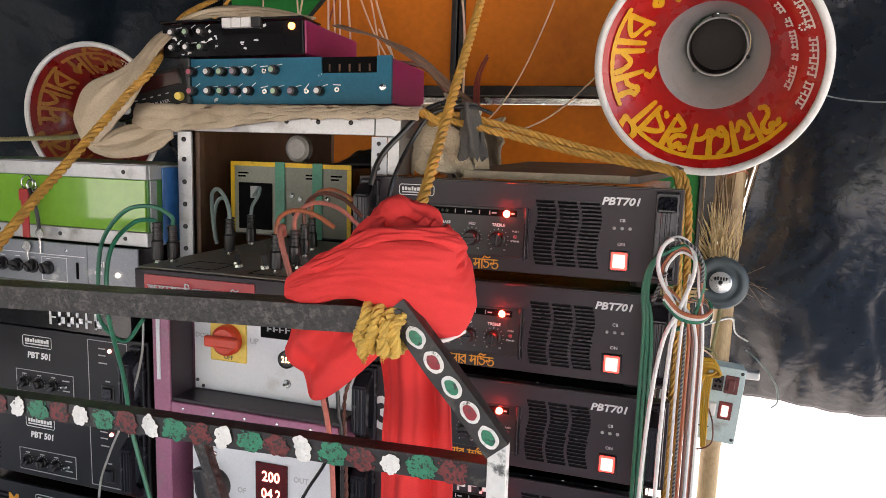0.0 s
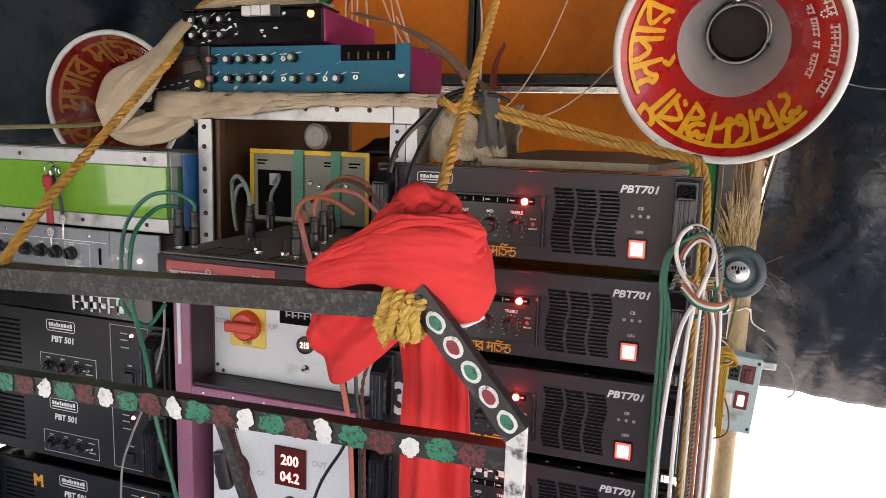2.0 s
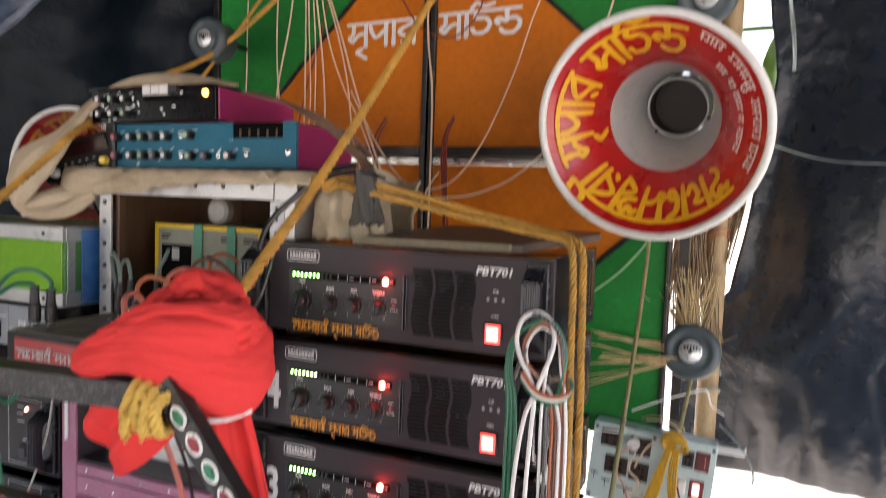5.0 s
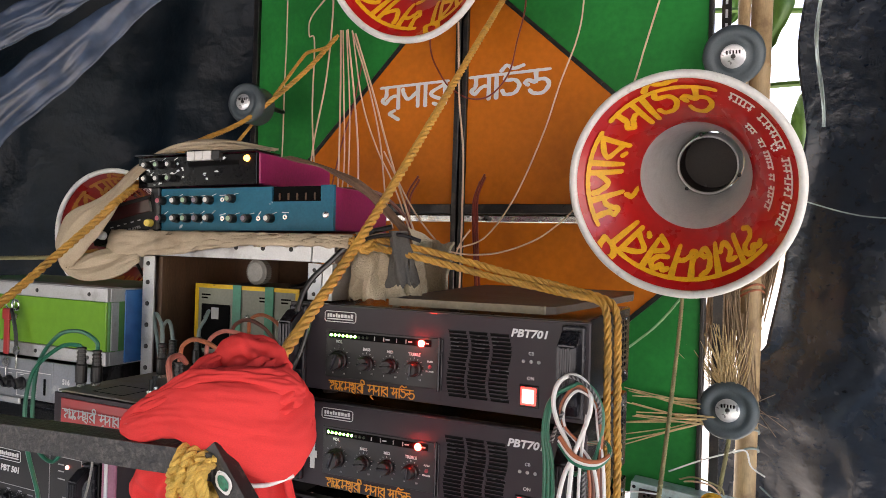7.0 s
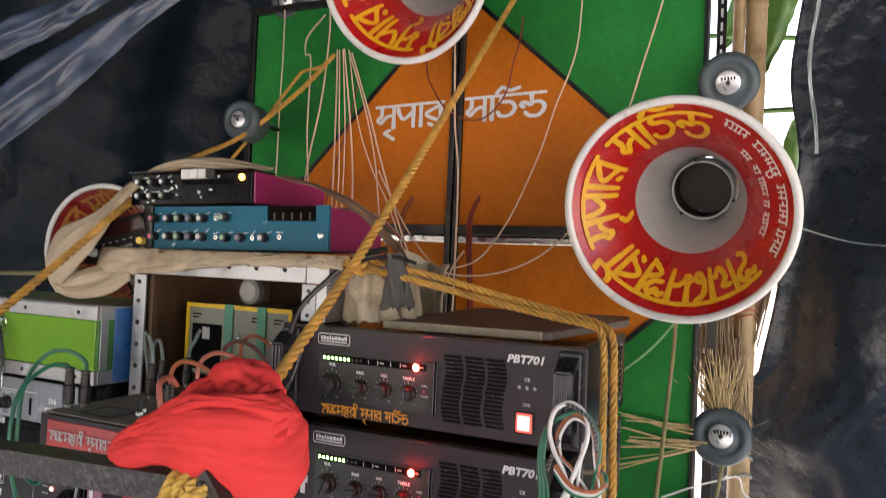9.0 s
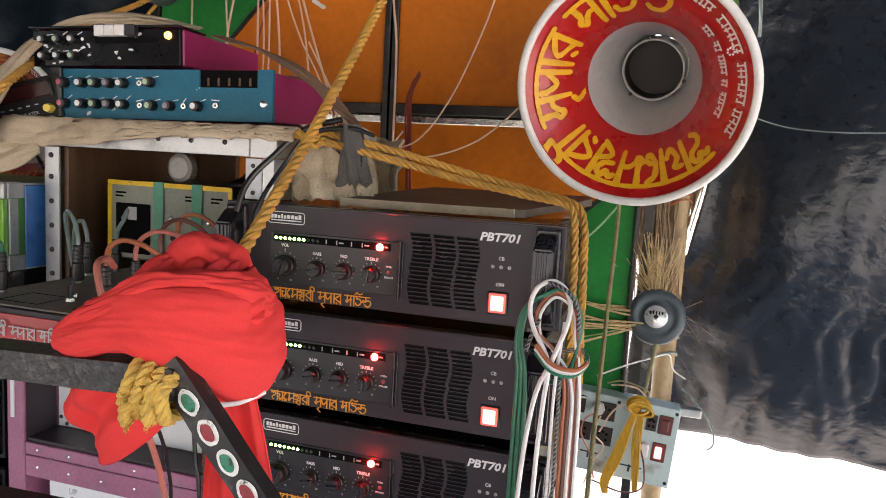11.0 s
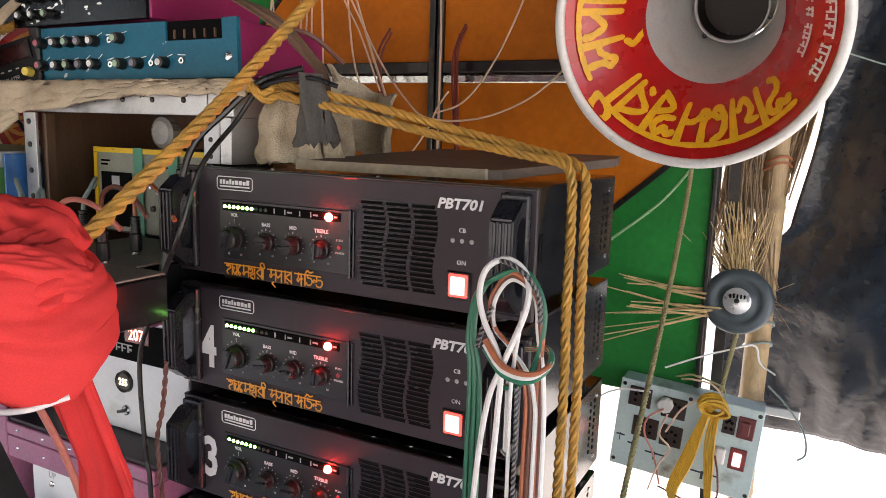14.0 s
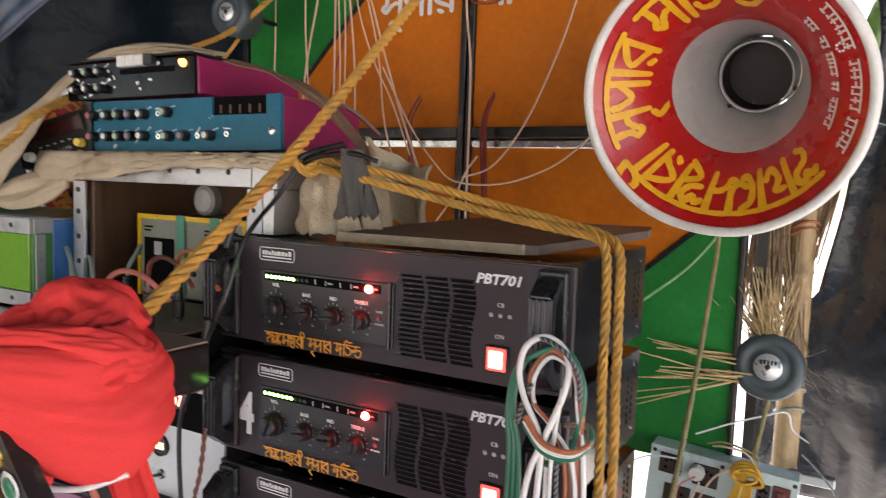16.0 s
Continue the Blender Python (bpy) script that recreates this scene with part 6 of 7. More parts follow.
def build_driver(m, label, r=0.068):
    d = empty("horn_driver", m, label, "loudspeaker driver", "horn drivers")
    part("body", lathe([(0, -0.075), (r * 0.8, -0.075), (r * 0.96, -0.065), (r * 0.96, -0.02), (r, -0.015), (r, 0.0), (r * 0.93, 0.010), (r * 0.72, 0.014), (r * 0.66, 0.010), (r * 0.48, 0.010), (r * 0.44, 0.014), (0, 0.016)], 48), DRIVER, d, "", True)
    part("name_disc", lathe([(0, 0.0175), (r * 0.36, 0.0172), (r * 0.40, 0.0155)], 32), SILVER, d, "silver printed disc", True)
    bm = bmesh.new()
    for k in range(5):
        add_box(bm, -r * 0.22 + k * r * 0.1, -r * 0.17 + k * r * 0.1, r * 0.08, r * 0.2, 0.0174, 0.0180)
    part("disc_bars", bm, SLOT, d)
    part("centre_bolt", lathe([(0, 0.022), (r * 0.07, 0.021), (r * 0.085, 0.017)], 10), IRON, d)
    part("clamp", tube([(r * 0.6, 0, -0.06), (r * 0.5, 0.0, -0.11), (0.03, 0.0, -0.155)], 0.008, 8), IRON, d)
    return d


build_driver(aim((0.458, 1.94, 1.266), (-0.03, -1, 0.18)), "dark grey round horn driver with silver disc on the pole", 0.070)
build_driver(aim((0.452, 1.86, 2.108), (0.0, -1, -0.35)), "dark round horn driver high on the pole", 0.069)
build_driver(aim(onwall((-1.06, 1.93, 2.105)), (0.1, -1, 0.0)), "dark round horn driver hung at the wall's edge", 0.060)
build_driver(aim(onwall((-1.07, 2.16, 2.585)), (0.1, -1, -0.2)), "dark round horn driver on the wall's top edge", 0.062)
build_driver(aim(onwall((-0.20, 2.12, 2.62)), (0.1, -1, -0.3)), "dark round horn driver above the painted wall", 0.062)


# ---- bamboo pole, thatch and broom ----
def bamboo(pts, r, label):
    P = [Vector(p) for p in pts]
    L = (P[1] - P[0]).length
    prof = []
    z, k = 0.0, 0
    while z < L:
        prof += [(r * (1 - 0.06 * z / L), z), (r * 1.09 * (1 - 0.06 * z / L), z + 0.006), (r * (1 - 0.06 * z / L), z + 0.012)]
        z += 0.24 + 0.03 * math.sin(k * 2.1)
        k += 1
    prof.append((r * 0.94, L))
    m = aim(P[0], P[1] - P[0]) if abs((P[1] - P[0]).normalized().z) < 0.99 else Matrix.Translation(P[0]) @ (P[1] - P[0]).to_track_quat("Z", "Y").to_matrix().to_4x4()
    t = empty("bamboo_pole", m, label, "pole")
    part("stem", lathe([(0, 0)] + prof + [(0, L)], 20), BAMBOO, t, "", True)
    return t


bamboo([(0.482, 2.215, 0.0), (0.500, 2.215, 2.95)], 0.029, "dry bamboo pole carrying horn drivers")
bamboo([(0.448, 2.205, 1.45), (0.455, 2.205, 2.95)], 0.017, "thin brown bamboo pole bound beside the thicker one")
ang = empty("slotted_angle", pose(0.418, 2.06, 0.0), "slotted steel angle standing at the wall's edge", "angle iron")
part("flange", box(-0.012, 0.012, 0.0, 0.003, 0.0, 2.7, 0.0006), IRON, ang)
part("flange", box(-0.012, -0.009, 0.0035, 0.028, 0.0, 2.7, 0.0006), IRON, ang)
# slots are pale faces, painted as the daylight behind them
bm = bmesh.new()
for k in range(26):
    add_box(bm, -0.003, 0.003, -0.0012, 0.0, 1.72 + k * 0.036, 1.742 + k * 0.036)
tagged(part("slot", bm, WHITEPANEL, ang), kind="stuff")
for z in (1.11, 1.16, 1.54, 1.555, 2.0):
    tagged(part("wire_tie", tube([(0.489 + 0.032 * math.cos(a) + 0.006 * (z - 1.1), 2.215 + 0.032 * math.sin(a), z + 0.012 * math.sin(a * 1.5)) for a in [i * 0.7 for i in range(11)]], 0.003, 6, 3), OCABLE if z > 1.5 else GREYC), "wire tied round the bamboo pole", "tie")
tagged(part("beam", box(0.50, 0.60, 2.17, 2.20, 0.948, 0.972, 0.003), ALU), "short grey bar end at the tarpaulin's foot", "bar")


def sticks(rows, seed, r=0.0016):
    rnd = random.Random(seed)
    bm = bmesh.new()
    for (base, tip, n, sb, st) in rows:
        for i in range(n):
            a = Vector(base) + Vector([rnd.uniform(-sb, sb) for _ in range(3)])
            b = Vector(tip) + Vector([rnd.uniform(-st, st), rnd.uniform(-st, st) * 0.6, rnd.uniform(-st, st)])
            c = a.lerp(b, 0.5) + Vector([rnd.uniform(-0.008, 0.008) for _ in range(3)])
            add_tube(bm, [a, c, b], rnd.uniform(0.7, 1.3) * r, 4, r * 0.5, False)
    return bm


bro = empty("stick_broom", pose(0.458, 1.965, 1.288), "coconut stick broom tied behind the driver", "broom")
tagged(part("straw", sticks([((0, 0, 0.0), (-0.04, -0.01, 0.15), 34, 0.02, 0.04), ((0, 0, 0), (0.02, 0.03, 0.14), 26, 0.02, 0.035), ((0.01, 0, 0), (-0.10, -0.01, 0.12), 12, 0.018, 0.025)], 4, 0.0019), STRAW, bro), kind="stuff")
tagged(part("straw", sticks([((-0.02, -0.01, -0.05), (-0.24, -0.09, -0.045), 9, 0.02, 0.04), ((-0.02, -0.01, -0.03), (-0.22, -0.09, 0.03), 4, 0.02, 0.03), ((-0.02, -0.01, -0.05), (-0.24, -0.10, -0.12), 3, 0.02, 0.03)], 9, 0.0024), STRAW, bro), kind="stuff")
tagged(part("straw", sticks([((0.03, 0, 0), (0.11, 0.0, -0.02), 7, 0.02, 0.06)], 12, 0.0012), THATCH, bro), kind="stuff")
th = empty("dry_leaf_bundle", pose(0.455, 2.19, 1.62), "dead brown leaf strips hanging along the pole", "dry leaves")
tagged(part("thatch", sticks([((-0.03, -0.03, 0.06), (-0.04, -0.03, -0.22), 110, 0.04, 0.045), ((-0.01, 0, 0.15), (-0.03, 0.0, -0.1), 60, 0.035, 0.04), ((-0.035, -0.02, -0.05), (-0.03, -0.02, -0.42), 60, 0.03, 0.03), ((0.0, -0.01, -0.1), (0.03, 0.0, -0.38), 40, 0.04, 0.04)], 21, 0.0026), THATCH, th), kind="stuff")
tagged(part("thatch", sticks([((0.10, 0.02, 0.1), (0.05, 0.02, -0.14), 14, 0.015, 0.02)], 22, 0.004), THATCH, th), kind="stuff")


# banana leaves outside, beyond the gap
def leaf(m, L, W, seed):
    def f(u, v):
        w = W * math.sin(math.pi * min(1, u * 0.97 + 0.03)) ** 0.6
        notch = 0.12 * W * nz(u * 22, seed, v * 2)
        return ((v - 0.5) * 2 * w + notch, 0.10 * abs(v - 0.5) * w * 4 + 0.02 * nz(u * 6, v * 4, seed), -u * L + 0.06 * math.sin(u * 3))
    return part("banana_leaf", sheet(f, 26, 8), LEAF, None, smooth=True, m=None), m


plant = empty("banana_plant", pose(-0.60, 3.25, 0), "green banana plant with torn leaves outside the stall", "plant")
part("stem", tube([(0, 0, -0.05), (0.02, 0.0, 1.0), (-0.01, 0.02, 2.0), (-0.05, 0.0, 2.75), (-0.08, 0.0, 3.1)], 0.07, 14, 6, 0.03), LEAF, plant, smooth=True)
for i, (x, y, z, L, W, rx, ry, rz) in enumerate(((1.20, -0.15, 2.95, 0.55, 0.07, 8, 12, 20), (1.29, -0.05, 2.6, 0.5, 0.08, -6, -10, -30), (1.26, -0.25, 2.28, 0.35, 0.06, 10, 8, 40), (1.17, 0.05, 3.15, 0.6, 0.07, 5, 24, 10), (1.34, 0.15, 3.0, 0.7, 0.09, 5, -6, 0), (0.70, 0.0, 3.1, 0.6, 0.07, 5, 50, 10))):
    o, _ = leaf(None, L, W, i + 1)
    o.parent = plant
    o.matrix_local = pose(x, y, z, rx, ry, rz)
    part("leaf_stalk", tube([(-0.07, 0.0, 2.6 + 0.07 * i), (x * 0.6, y * 0.6, z + 0.06), (x, y, z)], 0.012, 6), LEAF, plant)

# torn bright strip of plastic on the tarpaulin's edge
tagged(part("plastic_strip", sheet(lambda u, v: (0.640 + 0.009 * v + 0.012 * math.sin(u * 8), 2.27 + 0.01 * nz(u * 8, v * 3, 2), 2.62 - u * 0.62), 30, 4, 0.001), mat("clear_film_strip", (0.45, 0.52, 0.5), 0.25)), "torn pale plastic strip hanging at the gap", "plastic strip")

BC, BS = Vector((0.58, 0.33, 1.6)), 0.92


def onboard(p):
    """Draws a point towards camera place BC, to lie just before the switch board."""
    return BC + (Vector(p) - BC) * BS + Vector((0.018, 0, 0))


# ---- ropes ----
XR = Vector((-0.036, 1.046, 1.644))
tagged(part("rope", rope([(0.062, 0.69, 1.486), (0.053, 0.75, 1.523), (0.015, 1.0, 1.690), (-0.040, 1.5, 2.092), (-0.074, 1.81, 2.342), (-0.087, 1.925, 2.435)], 0.0078, 0.046), ROPE), "thick golden twisted rope slung to the wall", "rope")
tagged(part("rope", rope([(-0.055, 1.034, 1.646), (0.06, 1.09, 1.620), (0.17, 1.125, 1.594), (0.265, 1.137, 1.577), (0.322, 1.137, 1.568), (0.338, 1.13, 1.552), (0.345, 1.118, 1.50), (0.348, 1.11, 1.40), (0.352, 1.105, 1.30), (0.352, 1.10, 1.0), (0.352, 1.10, 0.80)], 0.0063, 0.040), ROPE), "golden twisted rope over the amplifier stack", "rope")
tagged(part("rope", rope([(-0.03, 1.062, 1.652), (0.07, 1.112, 1.630), (0.18, 1.145, 1.602), (0.275, 1.157, 1.582), (0.328, 1.155, 1.570), (0.349, 1.149, 1.552), (0.357, 1.130, 1.50), (0.361, 1.121, 1.40), (0.365, 1.114, 1.30), (0.365, 1.11, 1.0), (0.365, 1.11, 0.80)], 0.0063, 0.040), ROPE), "golden twisted rope over the amplifier stack", "rope")
kn = empty("rope_crossing", pose(0, 0, 0), "golden rope hitch where the ropes cross", "rope")
for k in range(2):
    part("turn", rope([XR + Vector((0.014 * math.cos(a) + 0.006 * k, -0.004 + 0.016 * math.sin(a), 0.006 * math.sin(a * 2) - 0.008 * k)) for a in [i * 0.785 for i in range(9)]], 0.0045, 0.026), ROPE, kn)
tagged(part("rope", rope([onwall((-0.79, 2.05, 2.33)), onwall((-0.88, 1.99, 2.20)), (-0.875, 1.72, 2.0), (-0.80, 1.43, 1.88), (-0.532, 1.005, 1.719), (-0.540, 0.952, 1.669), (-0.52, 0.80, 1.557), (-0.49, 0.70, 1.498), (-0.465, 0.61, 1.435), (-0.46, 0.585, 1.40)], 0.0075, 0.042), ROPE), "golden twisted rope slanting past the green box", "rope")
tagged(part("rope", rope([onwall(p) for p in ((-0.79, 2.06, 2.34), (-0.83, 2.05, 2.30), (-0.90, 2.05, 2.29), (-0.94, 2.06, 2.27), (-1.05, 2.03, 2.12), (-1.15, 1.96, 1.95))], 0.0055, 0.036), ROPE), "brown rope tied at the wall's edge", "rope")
tagged(part("rope", rope([(-1.40, 1.30, 1.575), (-1.15, 1.28, 1.585), (-0.98, 1.25, 1.592), (-0.90, 1.22, 1.598), (-0.80, 1.15, 1.60)], 0.006, 0.036), OLDROPE), "faded rope tied across the horn", "rope")
tagged(part("thin_rope", rope([(0.343, 1.92, 1.659), (0.350, 1.885, 1.523), (0.354, 1.75, 1.35), (0.360, 1.60, 1.218), (0.368, 1.42, 1.085), (0.372, 1.34, 1.00), (0.375, 1.30, 0.80)], 0.0052, 0.022), OLDROPE), "thin weathered green rope beside the amplifiers", "rope")
tagged(part("thin_rope", rope([onboard(p) for p in ((0.44, 2.08, 1.22), (0.43, 2.06, 1.14), (0.415, 2.03, 1.03))], 0.0055, 0.03), OLDROPE), "short grey rope holding the switch board", "rope")

# knot round the end of the railing
kt = empty("rope_knot", pose(0.078, RY + 0.004, 1.424) @ Matrix.Scale(0.66, 4), "yellow jute rope wound and knotted round the bar end", "rope knot")
for k, (dx, lean, rr) in enumerate(((-0.020, 0.005, 0.030), (-0.003, 0.008, 0.032), (0.015, 0.006, 0.031), (0.030, 0.004, 0.028))):
    pts = []
    for i in range(13):
        a = 2 * math.pi * i / 12 + 0.4 * k
        pts.append((dx + lean * math.sin(a) + 0.003 * math.sin(3 * a + k), -rr * 0.92 * math.cos(a), rr * math.sin(a) - 0.002 - 0.003 * k))
    part("turn", rope(pts, 0.0098, 0.034), KNOTROPE, kt)
for pts in ([(-0.010, -0.033, -0.012), (-0.014, -0.036, -0.026), (-0.012, -0.035, -0.040)], [(0.014, -0.033, -0.01), (0.020, -0.036, -0.022), (0.018, -0.034, -0.034)]):
    part("loose_end", rope(pts, 0.0085, 0.03), KNOTROPE, kt)
    e = Vector(pts[-1])
    tagged(part("frayed_fibre", sticks([(e, e + Vector((0, -0.002, -0.005)), 16, 0.004, 0.004)], int(e.x * 1e4) % 97, 0.0006), KNOTROPE, kt), kind="stuff")

# ---- red cloth ----
rc = empty("red_cloth", pose(0.066, 0.632, 1.468), "bright red cotton cloth wound and knotted round the railing", "cloth")


def fold(t):
    """Round ridges with sharp valleys between them."""
    return abs(math.sin(t)) - 0.64


def band(path, high, wide, seed, k=1.0, deep=0.010):
    """A broad band of cloth along a path, upright in section, with long folds that drift across it."""
    P = smooth_path(path, 16)
    S = smooth_path([(h, w, 0) for h, w in zip(high, wide)], 16)
    m = len(P) - 1

    def f(u, v):
        i = min(m, int(round(u * m)))
        t = P[min(m, i + 1)] - P[max(0, i - 1)]
        n = Vector((t.y, -t.x, 0)).normalized()
        phi = 2 * math.pi * v
        c, q = math.cos(phi), math.sin(phi)
        drift = seed + 1.9 * math.sin(2.2 * u + seed) + 1.3 * nz(u * 2.5, q * 0.8, seed)
        d = deep * fold(k * phi + drift) * (0.7 + 0.6 * nz(u * 3, 4, seed)) + 0.5 * deep * fold(2.3 * k * phi - 1.5 * drift + 2 * nz(u * 5, q, seed)) * max(0, 0.4 + nz(u * 4, q * 2, seed + 3))
        d += 0.004 * nz(u * 7, c * 2, q * 2 + seed) + 0.0015 * nz(u * 22, c * 6, q * 6)
        d *= min(1, 6 * u + 0.2, 6 * (1 - u) + 0.2)
        return P[i] + n * c * (S[i].y + d) + Vector((0, 0, 1)) * q * (S[i].x + d)
    return f, m


def crown(c, r, seed, lean=0.5):
    """A bunched top with slanting folds that gather towards the rope."""
    c = Vector(c)

    def f(u, v):
        lon, lat = 2 * math.pi * u, math.pi * (v - 0.5)
        x, y, z = math.cos(lat) * math.cos(lon), math.cos(lat) * math.sin(lon), math.sin(lat)
        w = 2.4 * (z * 1.1 + lean * x) + 1.6 * nz(x * 1.2, y * 1.2, z * 1.2 + seed) + seed
        d = 1 + 0.24 * fold(w) + 0.14 * fold(2.1 * w + 2.2 * nz(x * 1.5, y, z * 2 + seed)) + 0.16 * nz(x * 1.6 + seed, y * 1.6, z * 1.6) + 0.03 * nz(x * 6, y * 6, z * 6)
        k = 0.82 + 0.18 * abs(z) ** 0.5          # squarer shoulders
        return c + Vector((r[0] * x * d / k * 0.95, r[1] * y * d, r[2] * z * d))
    return f


part("crumpled_crown", sheet(crown((0.000, 0.030, 0.026), (0.042, 0.042, 0.047), 3), 170, 120), REDCLOTH, rc, smooth=True)
part("crumpled_crown", sheet(crown((0.034, 0.014, 0.008), (0.036, 0.040, 0.042), 8, -0.7), 130, 90), REDCLOTH, rc, smooth=True)
f, m = band([(-0.092, -0.050, -0.018), (-0.062, -0.053, -0.008), (-0.020, -0.050, 0.004), (0.024, -0.044, 0.000), (0.056, -0.018, -0.012), (0.062, 0.016, -0.016), (0.044, 0.048, -0.006), (0.0, 0.060, 0.004), (-0.045, 0.046, 0.0), (-0.072, 0.012, -0.010)], (0.010, 0.020, 0.026, 0.036, 0.046, 0.048, 0.040, 0.034, 0.026, 0.012), (0.006, 0.012, 0.017, 0.020, 0.021, 0.021, 0.020, 0.018, 0.014, 0.008), 1.2)
part("wound_fold", sheet(f, m, 110), REDCLOTH, rc, smooth=True)
f, m = band([(-0.080, -0.046, -0.004), (-0.050, -0.050, 0.008), (-0.008, -0.046, 0.026), (0.034, -0.030, 0.032), (0.060, 0.002, 0.022), (0.056, 0.034, 0.012), (0.02, 0.05, 0.01)], (0.007, 0.013, 0.017, 0.020, 0.022, 0.018, 0.008), (0.005, 0.009, 0.012, 0.013, 0.014, 0.012, 0.006), 4.1, 1.0, 0.005)
part("wound_fold", sheet(f, m, 90), REDCLOTH, rc, smooth=True)
f, m = band([(-0.088, -0.040, -0.012), (-0.066, -0.042, 0.004), (-0.038, -0.036, 0.020), (-0.020, -0.018, 0.042), (-0.006, 0.006, 0.056)], (0.005, 0.007, 0.009, 0.011, 0.006), (0.005, 0.010, 0.011, 0.010, 0.006), 7.3, 1.5, 0.004)
part("gathered_end", sheet(f, m, 70), REDCLOTH, rc, smooth=True)


def pouch(u, v):
    # a slack loop of cloth under the bar
    tx, tz = -0.103 + 0.098 * u, -0.030 - 0.010 * u
    b0, b1, b2 = (1 - u) ** 2, 2 * u * (1 - u), u * u
    bx, bz = -0.108 * b0 - 0.100 * b1 + 0.004 * b2, -0.116 * b0 - 0.200 * b1 - 0.066 * b2
    y = -0.008 - 0.030 * math.sin(math.pi * v) * (0.5 + 0.5 * math.sin(math.pi * u)) + 0.010 * math.sin(v * 7 + u * 9) * (1 - 0.4 * u) + 0.008 * nz(u * 4, v * 5, 3)
    return (tx + (bx - tx) * v + 0.003 * nz(u * 5, v * 5, 1), y + 0.012 * v, tz + (bz - tz) * v + 0.003 * nz(u * 5, v * 4, 8))


part("slack_loop", sheet(pouch, 90, 60, 0.0015), REDCLOTH, rc, smooth=True)


def tail(u, v):
    w = 0.036 + 0.018 * v ** 0.6
    x = (u - 0.5) * w * 2 - 0.003 + 0.006 * v + 0.004 * nz(u * 3, v * 5, 2)
    pl = 0.012 * math.sin(u * 11 + 1.4 * nz(u * 2, v * 1.6, 5) + 0.8 * v) * (0.5 + 0.5 * v) + 0.003 * math.sin(u * 27 + v * 3 + 2 * nz(u * 3, v * 3, 1))
    return (x, 0.042 + 0.05 * min(1, 3 * v) + pl, -0.020 - 0.46 * v + 0.012 * math.sin(u * 5) * v)


part("hanging_tail", sheet(tail, 110, 70, 0.0015), REDCLOTH, rc, smooth=True)
part("pale_hem", tube([(0.030, -0.052, -0.046), (0.050, -0.038, -0.058), (0.066, -0.018, -0.062), (0.078, 0.008, -0.058)], 0.0024, 6), mat("white_lining", (0.72, 0.68, 0.66), 0.8), rc, "white lining edge", True)


# ---- cables on the right handles ----
def cable(name, label, pts, r, material):
    return tagged(part(name, tube(pts, r, 8), material), label, "cable", "cables on the amplifier handles")


cable("white_cable", "thick white cable looped over the handle", [(0.312, 0.93, 0.80), (0.317, 0.93, 1.10), (0.323, 0.93, 1.254), (0.334, 0.928, 1.348), (0.351, 0.922, 1.393), (0.367, 0.932, 1.445), (0.362, 0.940, 1.474), (0.345, 0.935, 1.487), (0.328, 0.93, 1.478), (0.321, 0.93, 1.455), (0.327, 0.928, 1.430), (0.347, 0.924, 1.392), (0.344, 0.930, 1.339), (0.340, 0.93, 1.258), (0.338, 0.93, 1.1), (0.338, 0.93, 0.80)], 0.0029, WCABLE)
cable("white_cable", "white cable hanging from the handle", [(0.362, 0.936, 1.44), (0.358, 0.930, 1.39), (0.356, 0.93, 1.35), (0.355, 0.935, 1.27), (0.355, 0.935, 1.1), (0.354, 0.935, 0.80)], 0.0020, WCABLE)
for k in range(3):
    cable("green_cable", "green cable hanging in a loop from the handle", [(0.318 - 0.006 * k, 0.94, 0.80), (0.320 - 0.006 * k, 0.942, 1.25), (0.318 - 0.005 * k, 0.944, 1.363), (0.310 - 0.003 * k, 0.945, 1.406), (0.314 - 0.002 * k, 0.945, 1.445), (0.330, 0.943 - 0.003 * k, 1.466), (0.360, 0.943, 1.468 + 0.004 * k), (0.379, 0.945, 1.445), (0.376, 0.945, 1.40), (0.362, 0.945, 1.37), (0.345 - 0.004 * k, 0.948, 1.36)], 0.0027, GCABLE)
for k in range(3):
    cable("orange_cable", "orange brown cable looped on the handle", [(0.366 + 0.005 * k, 0.943, 0.80), (0.367 + 0.005 * k, 0.943, 1.26), (0.366 + 0.004 * k, 0.943, 1.362), (0.352, 0.938, 1.402), (0.334, 0.938, 1.421), (0.328 + 0.002 * k, 0.942, 1.447), (0.349, 0.940, 1.474 - 0.003 * k), (0.370, 0.943, 1.454), (0.379 - 0.002 * k, 0.945, 1.418), (0.377 + 0.003 * k, 0.945, 1.364), (0.379 + 0.003 * k, 0.945, 1.26), (0.379 + 0.003 * k, 0.945, 0.80)], 0.0024, (OCABLE, BCABLE, WCABLE)[k])
for k in range(3):
    cable("tied_turn", "turn of cable binding the bundle", [(0.332, 0.922, 1.412 - 0.004 * k), (0.353, 0.916, 1.393 - 0.004 * k), (0.378, 0.920, 1.388 - 0.003 * k), (0.391, 0.935, 1.395), (0.383, 0.95, 1.405), (0.36, 0.955, 1.40)], 0.0030, (OCABLE, WCABLE, GCABLE)[k])


BRAIDGREY = mat("grey_cable_braid", (0.20, 0.20, 0.20), 0.6, 0, 0.2, 60, 0.2, 500)


def braided(pts, r, name, label):
    bm = bmesh.new()
    add_tube(bm, smooth_path(pts, 10), r * 0.8, 8)
    o = empty(name, pose(0, 0, 0), label, "cable", "cables on the amplifier handles")
    part("core", bm, KCABLE, o)
    tagged(part("braid", rope(pts, r, 0.012, 2, 5), BRAIDGREY, o), kind="stuff")


